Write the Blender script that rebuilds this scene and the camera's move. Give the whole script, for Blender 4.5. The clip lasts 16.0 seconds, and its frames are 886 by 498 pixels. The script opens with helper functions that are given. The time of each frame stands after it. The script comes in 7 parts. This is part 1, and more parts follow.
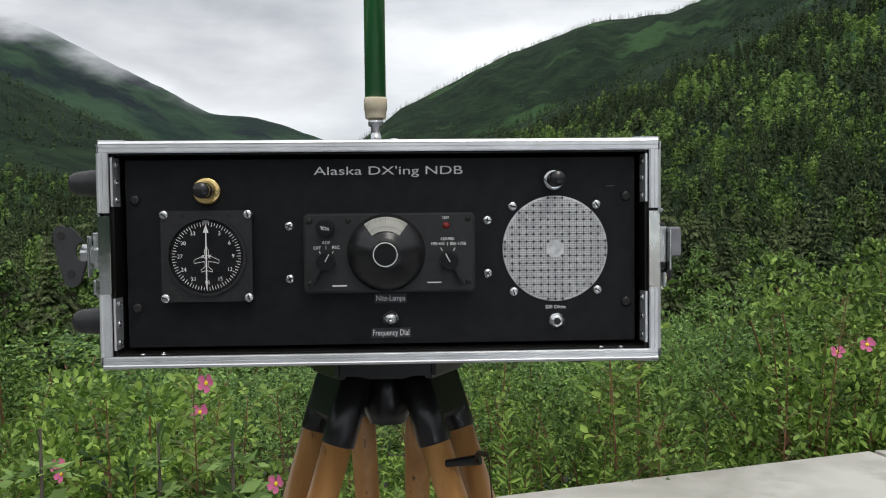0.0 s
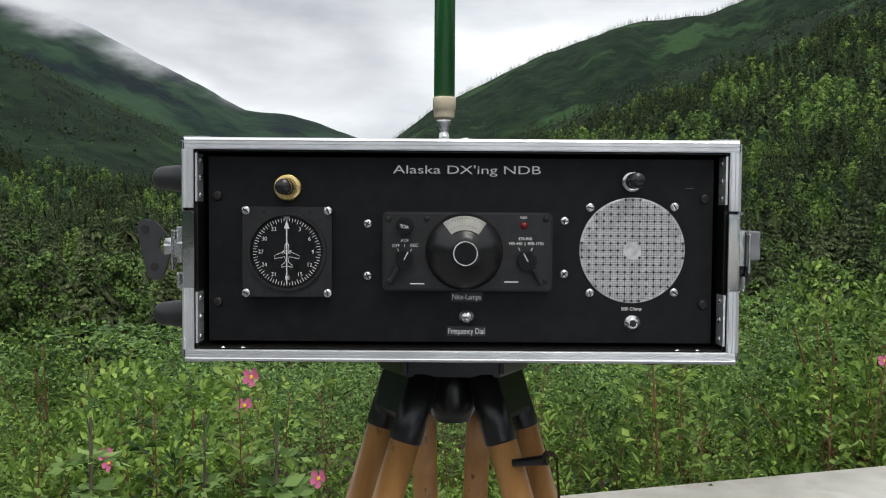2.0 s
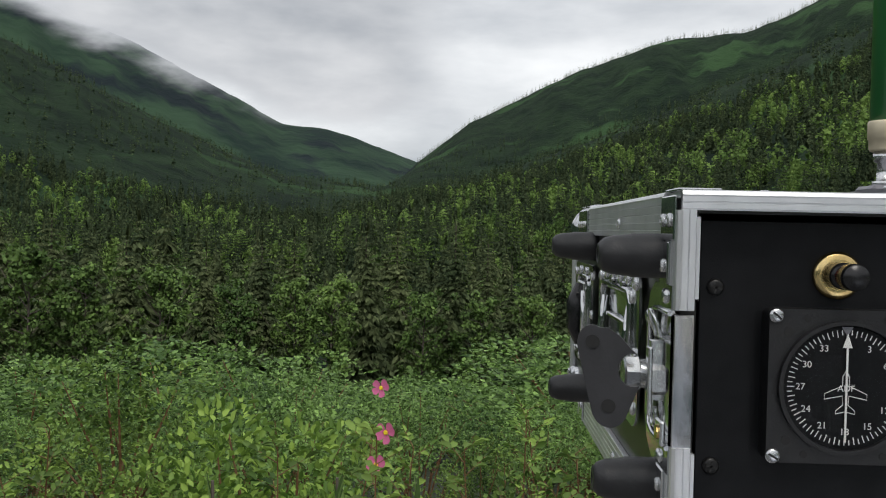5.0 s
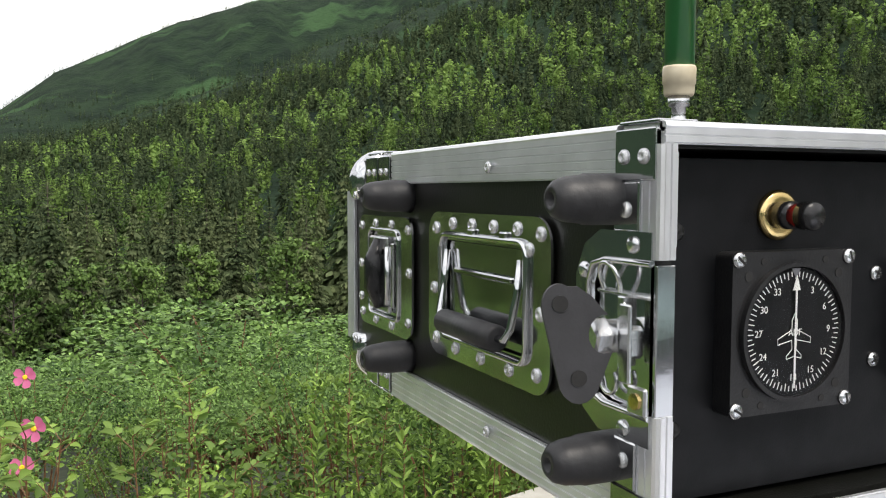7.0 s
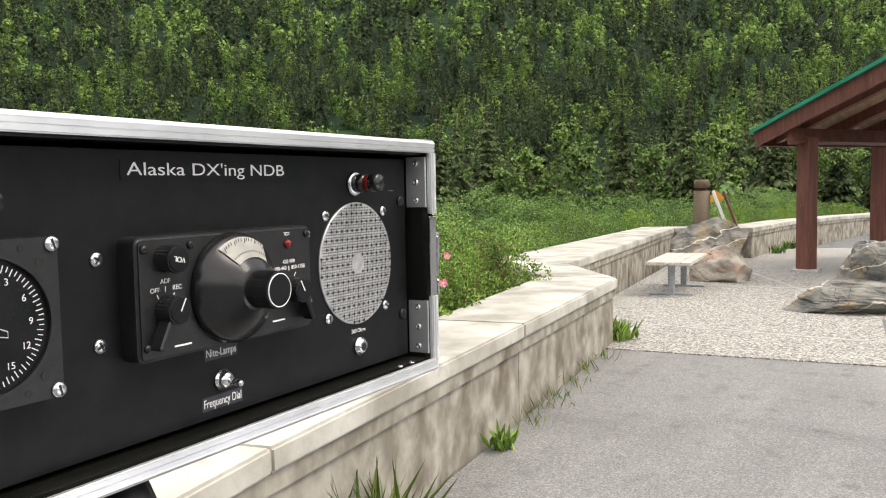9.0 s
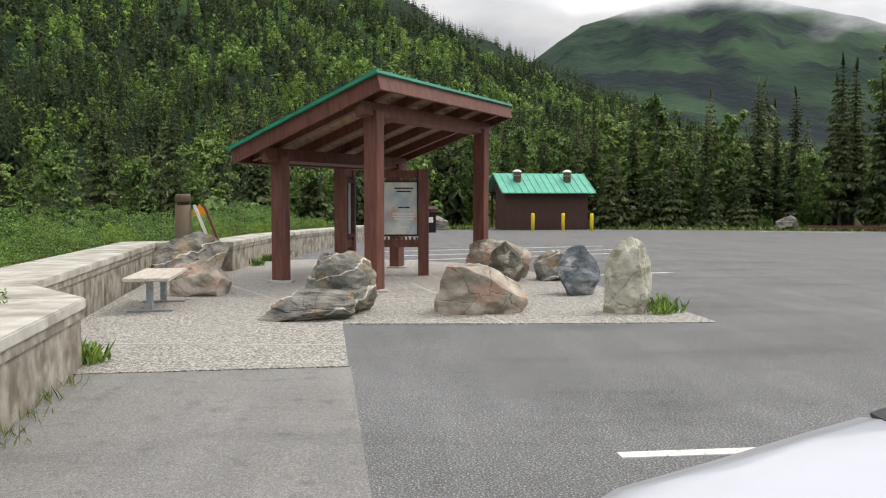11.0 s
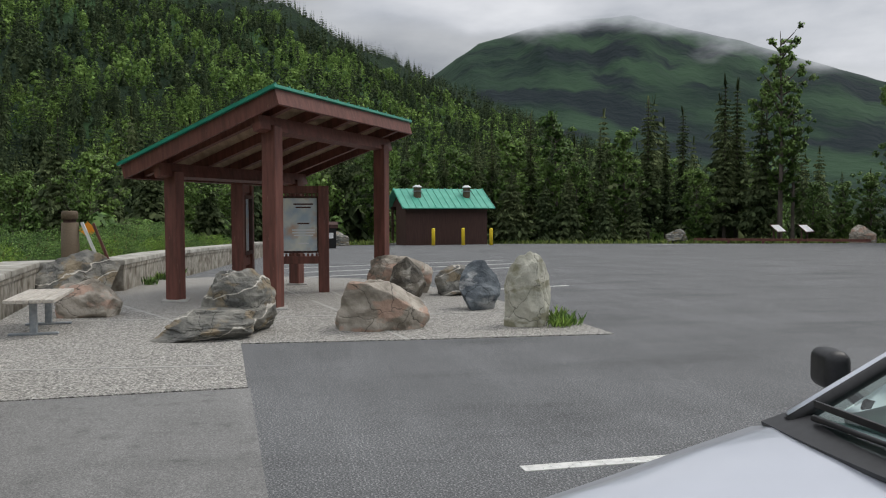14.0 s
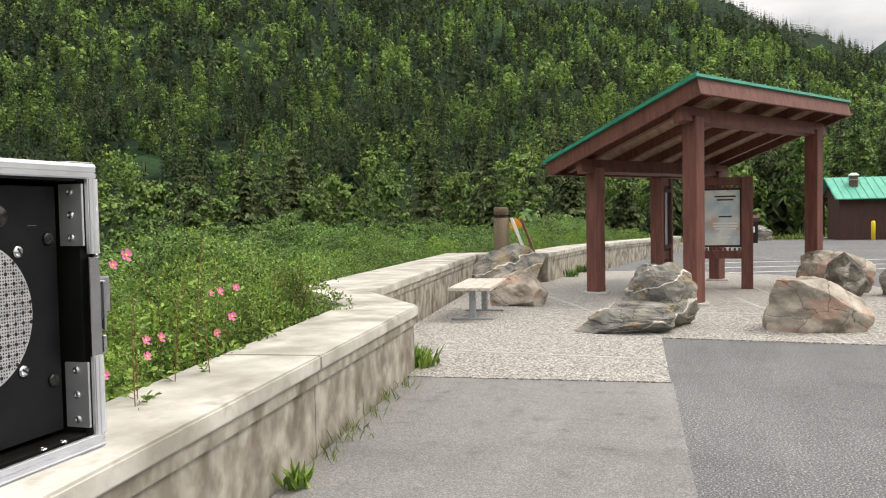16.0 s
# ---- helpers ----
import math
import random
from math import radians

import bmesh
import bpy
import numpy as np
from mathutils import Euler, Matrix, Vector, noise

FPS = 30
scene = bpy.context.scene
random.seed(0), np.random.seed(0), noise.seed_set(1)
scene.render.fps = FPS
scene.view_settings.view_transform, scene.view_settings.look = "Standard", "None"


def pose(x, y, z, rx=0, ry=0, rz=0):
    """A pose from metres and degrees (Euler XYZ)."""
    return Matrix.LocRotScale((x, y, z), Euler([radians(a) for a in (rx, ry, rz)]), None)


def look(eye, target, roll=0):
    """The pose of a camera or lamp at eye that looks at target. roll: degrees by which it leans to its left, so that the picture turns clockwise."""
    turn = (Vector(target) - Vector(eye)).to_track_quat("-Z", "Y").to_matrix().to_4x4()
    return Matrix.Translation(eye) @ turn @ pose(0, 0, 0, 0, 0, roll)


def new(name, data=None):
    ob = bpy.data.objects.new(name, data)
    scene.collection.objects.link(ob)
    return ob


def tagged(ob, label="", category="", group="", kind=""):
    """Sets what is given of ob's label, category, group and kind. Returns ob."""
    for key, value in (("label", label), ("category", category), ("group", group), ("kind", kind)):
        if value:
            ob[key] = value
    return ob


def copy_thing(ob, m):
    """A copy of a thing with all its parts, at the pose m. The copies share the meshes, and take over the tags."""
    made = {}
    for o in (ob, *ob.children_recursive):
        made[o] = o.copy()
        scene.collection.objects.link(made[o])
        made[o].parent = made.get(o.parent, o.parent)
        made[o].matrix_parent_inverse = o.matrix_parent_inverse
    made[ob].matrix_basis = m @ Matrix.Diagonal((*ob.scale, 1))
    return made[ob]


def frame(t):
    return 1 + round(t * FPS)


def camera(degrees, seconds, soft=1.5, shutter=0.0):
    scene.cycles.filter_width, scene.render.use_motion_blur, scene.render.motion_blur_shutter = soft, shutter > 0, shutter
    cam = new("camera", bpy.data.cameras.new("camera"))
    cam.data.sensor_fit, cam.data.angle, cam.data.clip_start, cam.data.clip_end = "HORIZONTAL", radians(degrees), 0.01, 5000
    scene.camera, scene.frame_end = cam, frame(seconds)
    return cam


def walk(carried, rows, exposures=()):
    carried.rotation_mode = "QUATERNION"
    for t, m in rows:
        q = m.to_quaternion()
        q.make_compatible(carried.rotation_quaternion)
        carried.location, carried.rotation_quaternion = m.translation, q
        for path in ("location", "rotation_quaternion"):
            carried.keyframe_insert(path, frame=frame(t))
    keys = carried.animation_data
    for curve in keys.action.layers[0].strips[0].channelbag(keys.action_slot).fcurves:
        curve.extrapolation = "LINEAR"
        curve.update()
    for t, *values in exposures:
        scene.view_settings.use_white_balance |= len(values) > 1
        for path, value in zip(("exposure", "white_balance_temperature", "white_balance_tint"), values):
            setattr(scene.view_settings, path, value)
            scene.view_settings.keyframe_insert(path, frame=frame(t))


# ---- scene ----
cam = camera(55.3, 16.0, 1.1)

PATH = [
    (0, (0.025, -0.806, 1.434), (0.103, 1.191, 1.354), -0.6),
    (0.5, (0.017, -0.808, 1.430), (0.111, 1.187, 1.366), -0.5),
    (1, (0.005, -0.812, 1.433), (0.095, 1.184, 1.374), -0.4),
    (1.5, (0.01, -0.812, 1.437), (0.031, 1.187, 1.369), -0.2),
    (2, (-0.019, -0.809, 1.434), (-0.014, 1.189, 1.353), 0.4),
    (2.5, (-0.058, -0.8, 1.426), (-0.132, 1.198, 1.353), 1.0),
    (3, (-0.126, -0.78, 1.435), (-0.236, 1.215, 1.352), 1.0),
    (5.5, (-0.42, -0.396, 1.483), (-0.457, 1.604, 1.441), 1.4),
    (6, (-0.474, -0.333, 1.4785), (-0.283, 1.658, 1.433), 0.5),
    (6.5, (-0.521, -0.322, 1.476), (0.002, 1.606, 1.383), -0.2),
    (7, (-0.512, -0.341, 1.471), (0.299, 1.483, 1.336), 0.1),
    (7.5, (-0.493, -0.357, 1.468), (0.551, 1.342, 1.314), -0.4),
    (8, (-0.471, -0.372, 1.466), (0.838, 1.132, 1.32), -0.8),
    (8.5, (-0.448, -0.387, 1.462), (1.095, 0.878, 1.33), -1.3),
    (9, (-0.407, -0.411, 1.462), (1.323, 0.582, 1.318), -1.1),
    (9.5, (-0.358, -0.426, 1.461), (1.51, 0.274, 1.318), -1.0),
    (10, (-0.353, -0.478, 1.464), (1.597, -0.051, 1.326), -0.9),
    (12.5, (-0.291, -0.543, 1.473), (1.615, -1.141, 1.381), 1.0),
    (13, (-0.299, -0.545, 1.472), (1.61, -1.133, 1.384), 0.6),
    (13.5, (-0.315, -0.537, 1.476), (1.619, -1.042, 1.393), 0.2),
    (14, (-0.301, -0.527, 1.477), (1.663, -0.893, 1.39), -0.2),
    (14.5, (-0.302, -0.504, 1.475), (1.69, -0.665, 1.384), -0.6),
    (15, (-0.308, -0.489, 1.477), (1.689, -0.421, 1.38), -0.7),
    (15.5, (-0.289, -0.469, 1.477), (1.685, -0.161, 1.381), -0.9),
    (16, (-0.262, -0.446, 1.465), (1.649, 0.138, 1.376), -1.1),
]
walk(cam, [(t, look(eye, target, roll)) for t, eye, target, roll in PATH],
     [(0, 0.3, 6600, 9), (2.0, 0.35, 6600, 9), (3.2, 0.3, 6600, 9), (5.5, 0.1, 6650, 9), (6.0, 0.15, 6700, 9), (6.5, 0.22, 6900, 9), (7, 1.0, 6900, 11), (8, 1.15, 7200, 12), (9, 1.28, 7150, 12), (10, 1.28, 7150, 12), (11.2, 0.7, 6900, 11), (12.5, 0.27, 6500, 10), (13.5, 0.18, 6500, 10), (14.2, 0.22, 6600, 10), (15, 0.68, 6700, 11), (16, 1.08, 7200, 12)])

# world and light
world = bpy.data.worlds.new("world")
scene.world = world
world.use_nodes = True
wn, wl = world.node_tree.nodes, world.node_tree.links
wn.clear()
w_out = wn.new("ShaderNodeOutputWorld")
w_bg = wn.new("ShaderNodeBackground")
w_sky = wn.new("ShaderNodeTexSky")
w_sky.sky_type, w_sky.sun_disc = "NISHITA", False
w_sky.sun_elevation, w_sky.sun_rotation = radians(50), radians(200)
w_gain = wn.new("ShaderNodeMixRGB")
w_gain.blend_type, w_gain.inputs[0].default_value = "MULTIPLY", 1.0
w_gain.inputs[2].default_value = (0.11, 0.11, 0.11, 1)
w_co = wn.new("ShaderNodeTexCoord")
w_map = wn.new("ShaderNodeMapping")
w_map.inputs["Scale"].default_value = (1.4, 1.4, 4.5)
w_noise = wn.new("ShaderNodeTexNoise")
w_noise.inputs["Scale"].default_value, w_noise.inputs["Detail"].default_value = 1.9, 7.0
w_noise.inputs["Roughness"].default_value = 0.52
w_ramp = wn.new("ShaderNodeValToRGB")
w_ramp.color_ramp.elements[0].position, w_ramp.color_ramp.elements[0].color = 0.30, (0.40, 0.43, 0.48, 1)
w_ramp.color_ramp.elements[1].position, w_ramp.color_ramp.elements[1].color = 0.66, (0.98, 1.0, 1.03, 1)
w_mix = wn.new("ShaderNodeMixRGB")
w_mix.inputs[0].default_value = 0.93
wl.new(w_co.outputs["Generated"], w_map.inputs["Vector"])
wl.new(w_map.outputs["Vector"], w_noise.inputs["Vector"])
wl.new(w_noise.outputs["Fac"], w_ramp.inputs["Fac"])
wl.new(w_sky.outputs["Color"], w_gain.inputs[1])
wl.new(w_gain.outputs["Color"], w_mix.inputs[1])
wl.new(w_ramp.outputs["Color"], w_mix.inputs[2])
w_sep = wn.new("ShaderNodeSeparateXYZ")
w_dir = wn.new("ShaderNodeMapRange")
w_dir.interpolation_type = "SMOOTHSTEP"
w_dir.inputs["From Min"].default_value, w_dir.inputs["From Max"].default_value = 0.45, 1.0
w_dir.inputs["To Min"].default_value, w_dir.inputs["To Max"].default_value = 1.0, 0.62
w_mul = wn.new("ShaderNodeMixRGB")
w_mul.blend_type, w_mul.inputs[0].default_value = "MULTIPLY", 1.0
wl.new(w_co.outputs["Generated"], w_sep.inputs[0])
wl.new(w_sep.outputs["X"], w_dir.inputs["Value"])
wl.new(w_mix.outputs["Color"], w_mul.inputs[1])
wl.new(w_dir.outputs["Result"], w_mul.inputs[2])
wl.new(w_mul.outputs["Color"], w_bg.inputs["Color"])
wl.new(w_bg.outputs["Background"], w_out.inputs["Surface"])
w_bg.inputs["Strength"].default_value = 1.0

sun = new("sun", bpy.data.lights.new("sun", "SUN"))
sun.data.energy, sun.data.angle, sun.data.color = 1.1, radians(25), (1.0, 0.96, 0.9)
sun.matrix_world = look((0, 0, 50), (-10, 33, 0))


# materials
def material(name, base, base2=None, scale=20.0, rough=0.6, metal=0.0, bump=0.0, fine=0.0, spots=None, spec=0.5,
             rand=0.0, hue=0.0, stretch=(1, 1, 1), coord="Object", detail=5.0, coat=0.0, island=False):
    """Two-scale noise between two colours, optional third colour in spots, bump and variation from piece to piece."""
    m = bpy.data.materials.new(name)
    m.use_nodes = True
    n, l = m.node_tree.nodes, m.node_tree.links
    b = n["Principled BSDF"]
    b.inputs["Roughness"].default_value, b.inputs["Metallic"].default_value = rough, metal
    b.inputs["Specular IOR Level"].default_value = spec
    b.inputs["Coat Weight"].default_value = coat
    base2 = base2 or base
    if coord == "Position":
        vec = n.new("ShaderNodeNewGeometry").outputs["Position"]
    else:
        vec = n.new("ShaderNodeTexCoord").outputs[coord]
    mp = n.new("ShaderNodeMapping")
    mp.inputs["Scale"].default_value = stretch
    l.new(vec, mp.inputs["Vector"])
    no = n.new("ShaderNodeTexNoise")
    no.inputs["Scale"].default_value, no.inputs["Detail"].default_value = scale, detail
    l.new(mp.outputs["Vector"], no.inputs["Vector"])
    ra = n.new("ShaderNodeValToRGB")
    ra.color_ramp.elements[0].position, ra.color_ramp.elements[0].color = 0.36, (*base, 1)
    ra.color_ramp.elements[1].position, ra.color_ramp.elements[1].color = 0.64, (*base2, 1)
    l.new(no.outputs["Fac"], ra.inputs["Fac"])
    col = ra.outputs["Color"]
    if spots:
        colour, sc, lo, hi = spots
        n2 = n.new("ShaderNodeTexNoise")
        n2.inputs["Scale"].default_value, n2.inputs["Detail"].default_value = sc, 6
        l.new(mp.outputs["Vector"], n2.inputs["Vector"])
        r2 = n.new("ShaderNodeMapRange")
        r2.inputs["From Min"].default_value, r2.inputs["From Max"].default_value = lo, hi
        l.new(n2.outputs["Fac"], r2.inputs["Value"])
        mx = n.new("ShaderNodeMixRGB")
        mx.inputs[2].default_value = (*colour, 1)
        l.new(r2.outputs["Result"], mx.inputs[0])
        l.new(col, mx.inputs[1])
        col = mx.outputs["Color"]
    if rand or hue:
        if island:
            rnd = n.new("ShaderNodeNewGeometry").outputs["Random Per Island"]
        else:
            rnd = n.new("ShaderNodeObjectInfo").outputs["Random"]
        hs = n.new("ShaderNodeHueSaturation")
        for sock, lo, hi in (("Value", 1 - rand, 1 + rand), ("Hue", 0.5 - hue, 0.5 + hue)):
            mr = n.new("ShaderNodeMapRange")
            mr.inputs["To Min"].default_value, mr.inputs["To Max"].default_value = lo, hi
            l.new(rnd, mr.inputs["Value"])
            l.new(mr.outputs["Result"], hs.inputs[sock])
        l.new(col, hs.inputs["Color"])
        col = hs.outputs["Color"]
    l.new(col, b.inputs["Base Color"])
    if bump:
        bp = n.new("ShaderNodeBump")
        bp.inputs["Strength"].default_value = 0.6
        bp.inputs["Distance"].default_value = bump
        nb = n.new("ShaderNodeTexNoise")
        nb.inputs["Scale"].default_value, nb.inputs["Detail"].default_value = fine or scale * 3, 6
        l.new(mp.outputs["Vector"], nb.inputs["Vector"])
        l.new(nb.outputs["Fac"], bp.inputs["Height"])
        l.new(bp.outputs["Normal"], b.inputs["Normal"])
    return m


def leafy(name, a, b, rand=0.35, hue=0.03, rough=0.5, patch=0.0):
    """Leaves: colour by leaf, some light coming through."""
    m = bpy.data.materials.new(name)
    m.use_nodes = True
    n, l = m.node_tree.nodes, m.node_tree.links
    p = n["Principled BSDF"]
    p.inputs["Roughness"].default_value = rough
    p.inputs["Specular IOR Level"].default_value = 0.22 if rough < 0.7 else 0.04
    geo = n.new("ShaderNodeNewGeometry")
    ra = n.new("ShaderNodeValToRGB")
    ra.color_ramp.elements[0].color, ra.color_ramp.elements[1].color = (*a, 1), (*b, 1)
    src = geo.outputs["Random Per Island"]
    if patch:
        no = n.new("ShaderNodeTexNoise")
        no.inputs["Scale"].default_value, no.inputs["Detail"].default_value = patch, 3
        l.new(geo.outputs["Position"], no.inputs["Vector"])
        mr = n.new("ShaderNodeMapRange")
        mr.inputs["From Min"].default_value, mr.inputs["From Max"].default_value = 0.35, 0.65
        l.new(no.outputs["Fac"], mr.inputs["Value"])
        mm = n.new("ShaderNodeMath")
        mm.operation = "MULTIPLY_ADD"
        mm.inputs[1].default_value = 0.3
        l.new(src, mm.inputs[0])
        m2 = n.new("ShaderNodeMath")
        m2.operation = "MULTIPLY"
        m2.inputs[1].default_value = 0.7
        l.new(mr.outputs["Result"], m2.inputs[0])
        l.new(m2.outputs[0], mm.inputs[2])
        src = mm.outputs[0]
    l.new(src, ra.inputs["Fac"])
    hs = n.new("ShaderNodeHueSaturation")
    mr = n.new("ShaderNodeMapRange")
    mr.inputs["To Min"].default_value, mr.inputs["To Max"].default_value = 1 - rand, 1 + rand
    l.new(geo.outputs["Random Per Island"], mr.inputs["Value"])
    l.new(mr.outputs["Result"], hs.inputs["Value"])
    l.new(ra.outputs["Color"], hs.inputs["Color"])
    l.new(hs.outputs["Color"], p.inputs["Base Color"])
    tr = n.new("ShaderNodeBsdfTranslucent")
    l.new(hs.outputs["Color"], tr.inputs["Color"])
    mx = n.new("ShaderNodeMixShader")
    mx.inputs[0].default_value = 0.25
    l.new(p.outputs["BSDF"], mx.inputs[1])
    l.new(tr.outputs["BSDF"], mx.inputs[2])
    l.new(mx.outputs["Shader"], n["Material Output"].inputs["Surface"])
    return m


def paving_material(name, dark, light, stone, stain, speck=70.0):
    """Asphalt: small stones in a dark binder, worn patches and darker drag marks."""
    m = material(name, dark, light, speck, 0.88, coord="Position", detail=7, spec=0.35, bump=0.0018, fine=speck * 0.8, spots=(stone, speck * 0.8, 0.55, 0.61))
    n, l = m.node_tree.nodes, m.node_tree.links
    p = n["Principled BSDF"]
    col = p.inputs["Base Color"].links[0].from_socket
    pos = n.new("ShaderNodeNewGeometry").outputs["Position"]
    for scale, stretch, lo, hi, k in ((0.55, (1, 1, 1), 0.40, 0.66, 1.15), (1.7, (0.25, 1.6, 1), 0.46, 0.70, 1.14), (0.9, (1.3, 0.35, 1), 0.52, 0.72, 0.74), (5.5, (1, 1, 1), 0.56, 0.74, stain)):
        mp = n.new("ShaderNodeMapping")
        mp.inputs["Scale"].default_value = stretch
        l.new(pos, mp.inputs["Vector"])
        no = n.new("ShaderNodeTexNoise")
        no.inputs["Scale"].default_value, no.inputs["Detail"].default_value = scale, 7
        l.new(mp.outputs["Vector"], no.inputs["Vector"])
        mr = n.new("ShaderNodeMapRange")
        mr.inputs["From Min"].default_value, mr.inputs["From Max"].default_value = lo, hi
        mr.inputs["To Min"].default_value, mr.inputs["To Max"].default_value = 1.0, k
        l.new(no.outputs["Fac"], mr.inputs["Value"])
        mx = n.new("ShaderNodeMixRGB")
        mx.blend_type, mx.inputs[0].default_value = "MULTIPLY", 1.0
        l.new(col, mx.inputs[1])
        l.new(mr.outputs["Result"], mx.inputs[2])
        col = mx.outputs["Color"]
    l.new(col, p.inputs["Base Color"])
    return m


M_ASPHALT = paving_material("asphalt", (0.058, 0.061, 0.065), (0.170, 0.174, 0.178), (0.270, 0.272, 0.272), 0.80, 88.0)
M_PATCH = paving_material("worn_asphalt", (0.130, 0.130, 0.127), (0.230, 0.228, 0.222), (0.265, 0.262, 0.255), 0.72, 110.0)
M_AGG = material("exposed_aggregate", (0.10, 0.098, 0.09), (0.42, 0.40, 0.365), 40, 0.8, bump=0.010, fine=46, spots=((0.62, 0.60, 0.56), 50, 0.57, 0.61), coord="Position", detail=3)
M_JOINT = material("joint_concrete", (0.36, 0.35, 0.33), (0.48, 0.47, 0.44), 8, 0.85, bump=0.002, coord="Position")
M_CAP = material("parapet_cap_concrete", (0.30, 0.285, 0.245), (0.56, 0.545, 0.50), 2.3, 0.85, bump=0.008, fine=22, spots=((0.31, 0.29, 0.25), 4.5, 0.57, 0.74), coord="Position", detail=12)
M_WALL = material("parapet_concrete", (0.21, 0.19, 0.155), (0.42, 0.395, 0.345), 6.0, 0.9, bump=0.012, fine=14, spots=((0.13, 0.108, 0.08), 3.6, 0.51, 0.68), stretch=(1, 1, 0.8), coord="Position", detail=12)
M_PAINT = material("white_road_paint", (0.6, 0.6, 0.57), (0.78, 0.78, 0.75), 14, 0.7, spots=((0.2, 0.2, 0.2), 30, 0.62, 0.7), coord="Position")
M_BLACK = material("black_panel_paint", (0.005, 0.0055, 0.0065), (0.009, 0.0095, 0.011), 60, 0.42, bump=0.0002, fine=900, spec=0.2)
M_SHELL = material("black_laminate", (0.007, 0.0075, 0.006), (0.011, 0.011, 0.010), 40, 0.28, bump=0.0003, fine=500)
M_BEZEL = material("black_crinkle_paint", (0.009, 0.009, 0.010), (0.014, 0.014, 0.015), 120, 0.38, bump=0.0004, fine=700)
M_GLOSSBLACK = material("black_plastic", (0.010, 0.010, 0.011), (0.014, 0.014, 0.015), 50, 0.25)
M_RUBBER = material("black_rubber", (0.014, 0.014, 0.016), (0.024, 0.024, 0.026), 60, 0.45, bump=0.0004, fine=300)
M_ALU = material("ribbed_aluminium", (0.74, 0.75, 0.77), (0.86, 0.87, 0.89), 30, 0.33, 0.75, bump=0.0002, fine=300)
M_CHROME = material("chrome_plate", (0.60, 0.61, 0.62), (0.66, 0.67, 0.68), 30, 0.09, 1.0, bump=0.0004, fine=25)
M_STEEL = material("zinc_plated_steel", (0.62, 0.63, 0.64), (0.78, 0.79, 0.8), 90, 0.25, 1.0, bump=0.0003, fine=150)
M_DARKSTEEL = material("black_screw", (0.02, 0.02, 0.02), (0.035, 0.035, 0.035), 80, 0.35, 0.6)
M_GREYPLATE = material("dark_grey_plate", (0.030, 0.030, 0.033), (0.042, 0.042, 0.046), 60, 0.5, bump=0.0002, fine=500)
M_BRASS = material("brass", (0.78, 0.56, 0.22), (0.86, 0.66, 0.32), 90, 0.22, 1.0)
M_RED = material("red_lens", (0.16, 0.010, 0.008), (0.20, 0.014, 0.010), 60, 0.2)
M_WHITE = material("white_ink", (0.86, 0.86, 0.84), (0.90, 0.90, 0.88), 200, 0.6)
M_TAPE = material("black_label_tape", (0.018, 0.02, 0.026), (0.026, 0.028, 0.036), 100, 0.32)
M_CREAM = material("cream_plastic", (0.62, 0.54, 0.38), (0.72, 0.64, 0.48), 60, 0.5, bump=0.0002)
M_GREEN_TUBE = material("green_fibreglass", (0.015, 0.12, 0.03), (0.03, 0.20, 0.055), 30, 0.3, stretch=(1, 1, 0.15), coat=0.4)
M_GREYPLASTIC = material("grey_plastic", (0.16, 0.16, 0.18), (0.22, 0.22, 0.24), 60, 0.4)
M_SPEAKER = material("silver_grille", (0.55, 0.55, 0.56), (0.74, 0.74, 0.74), 140, 0.38, 0.7, bump=0.0003, fine=600)
M_HOLE = material("grille_hole", (0.012, 0.012, 0.012), (0.02, 0.02, 0.02), 100, 0.8)
M_DIAL = material("dial_card", (0.55, 0.54, 0.5), (0.66, 0.65, 0.6), 80, 0.4)
M_TRIPODWOOD = material("varnished_wood", (0.42, 0.20, 0.065), (0.62, 0.33, 0.12), 30, 0.35, bump=0.0004, fine=200, spots=((0.10, 0.04, 0.02), 60, 0.66, 0.72), stretch=(1, 1, 0.12), coat=0.3)
M_TRIPODIRON = material("black_enamel", (0.008, 0.008, 0.009), (0.013, 0.013, 0.014), 50, 0.3)
M_STRAP = material("leather_strap", (0.10, 0.07, 0.04), (0.15, 0.11, 0.07), 60, 0.7)
M_STAIN = material("red_brown_stained_timber", (0.105, 0.036, 0.026), (0.175, 0.062, 0.045), 5, 0.6, bump=0.0015, fine=60, spots=((0.26, 0.15, 0.11), 18, 0.66, 0.76), stretch=(3, 3, 0.4), coord="Position")
M_DECK = material("roof_boarding", (0.24, 0.16, 0.10), (0.36, 0.26, 0.17), 3, 0.75, bump=0.002, fine=40, stretch=(0.4, 4, 4), coord="Position")
M_ROOF = material("green_metal_roof", (0.012, 0.21, 0.135), (0.02, 0.28, 0.185), 2, 0.4, coord="Position")
M_ROOF2 = material("pale_green_metal_roof", (0.08, 0.40, 0.29), (0.12, 0.47, 0.35), 2, 0.4, coord="Position")
M_BROWN = material("dark_brown_siding", (0.050, 0.021, 0.016), (0.075, 0.034, 0.026), 4, 0.7, stretch=(6, 6, 0.4), coord="Position")
M_YELLOW = material("yellow_paint", (0.86, 0.62, 0.02), (0.92, 0.70, 0.04), 8, 0.45)
M_SIGN = material("faded_sign_print", (0.42, 0.52, 0.60), (0.74, 0.75, 0.68), 3.2, 0.35, spots=((0.58, 0.42, 0.32), 2.6, 0.55, 0.68), coord="Position")
M_SIGNW = material("sign_white", (0.7, 0.72, 0.74), (0.8, 0.8, 0.8), 4, 0.4)
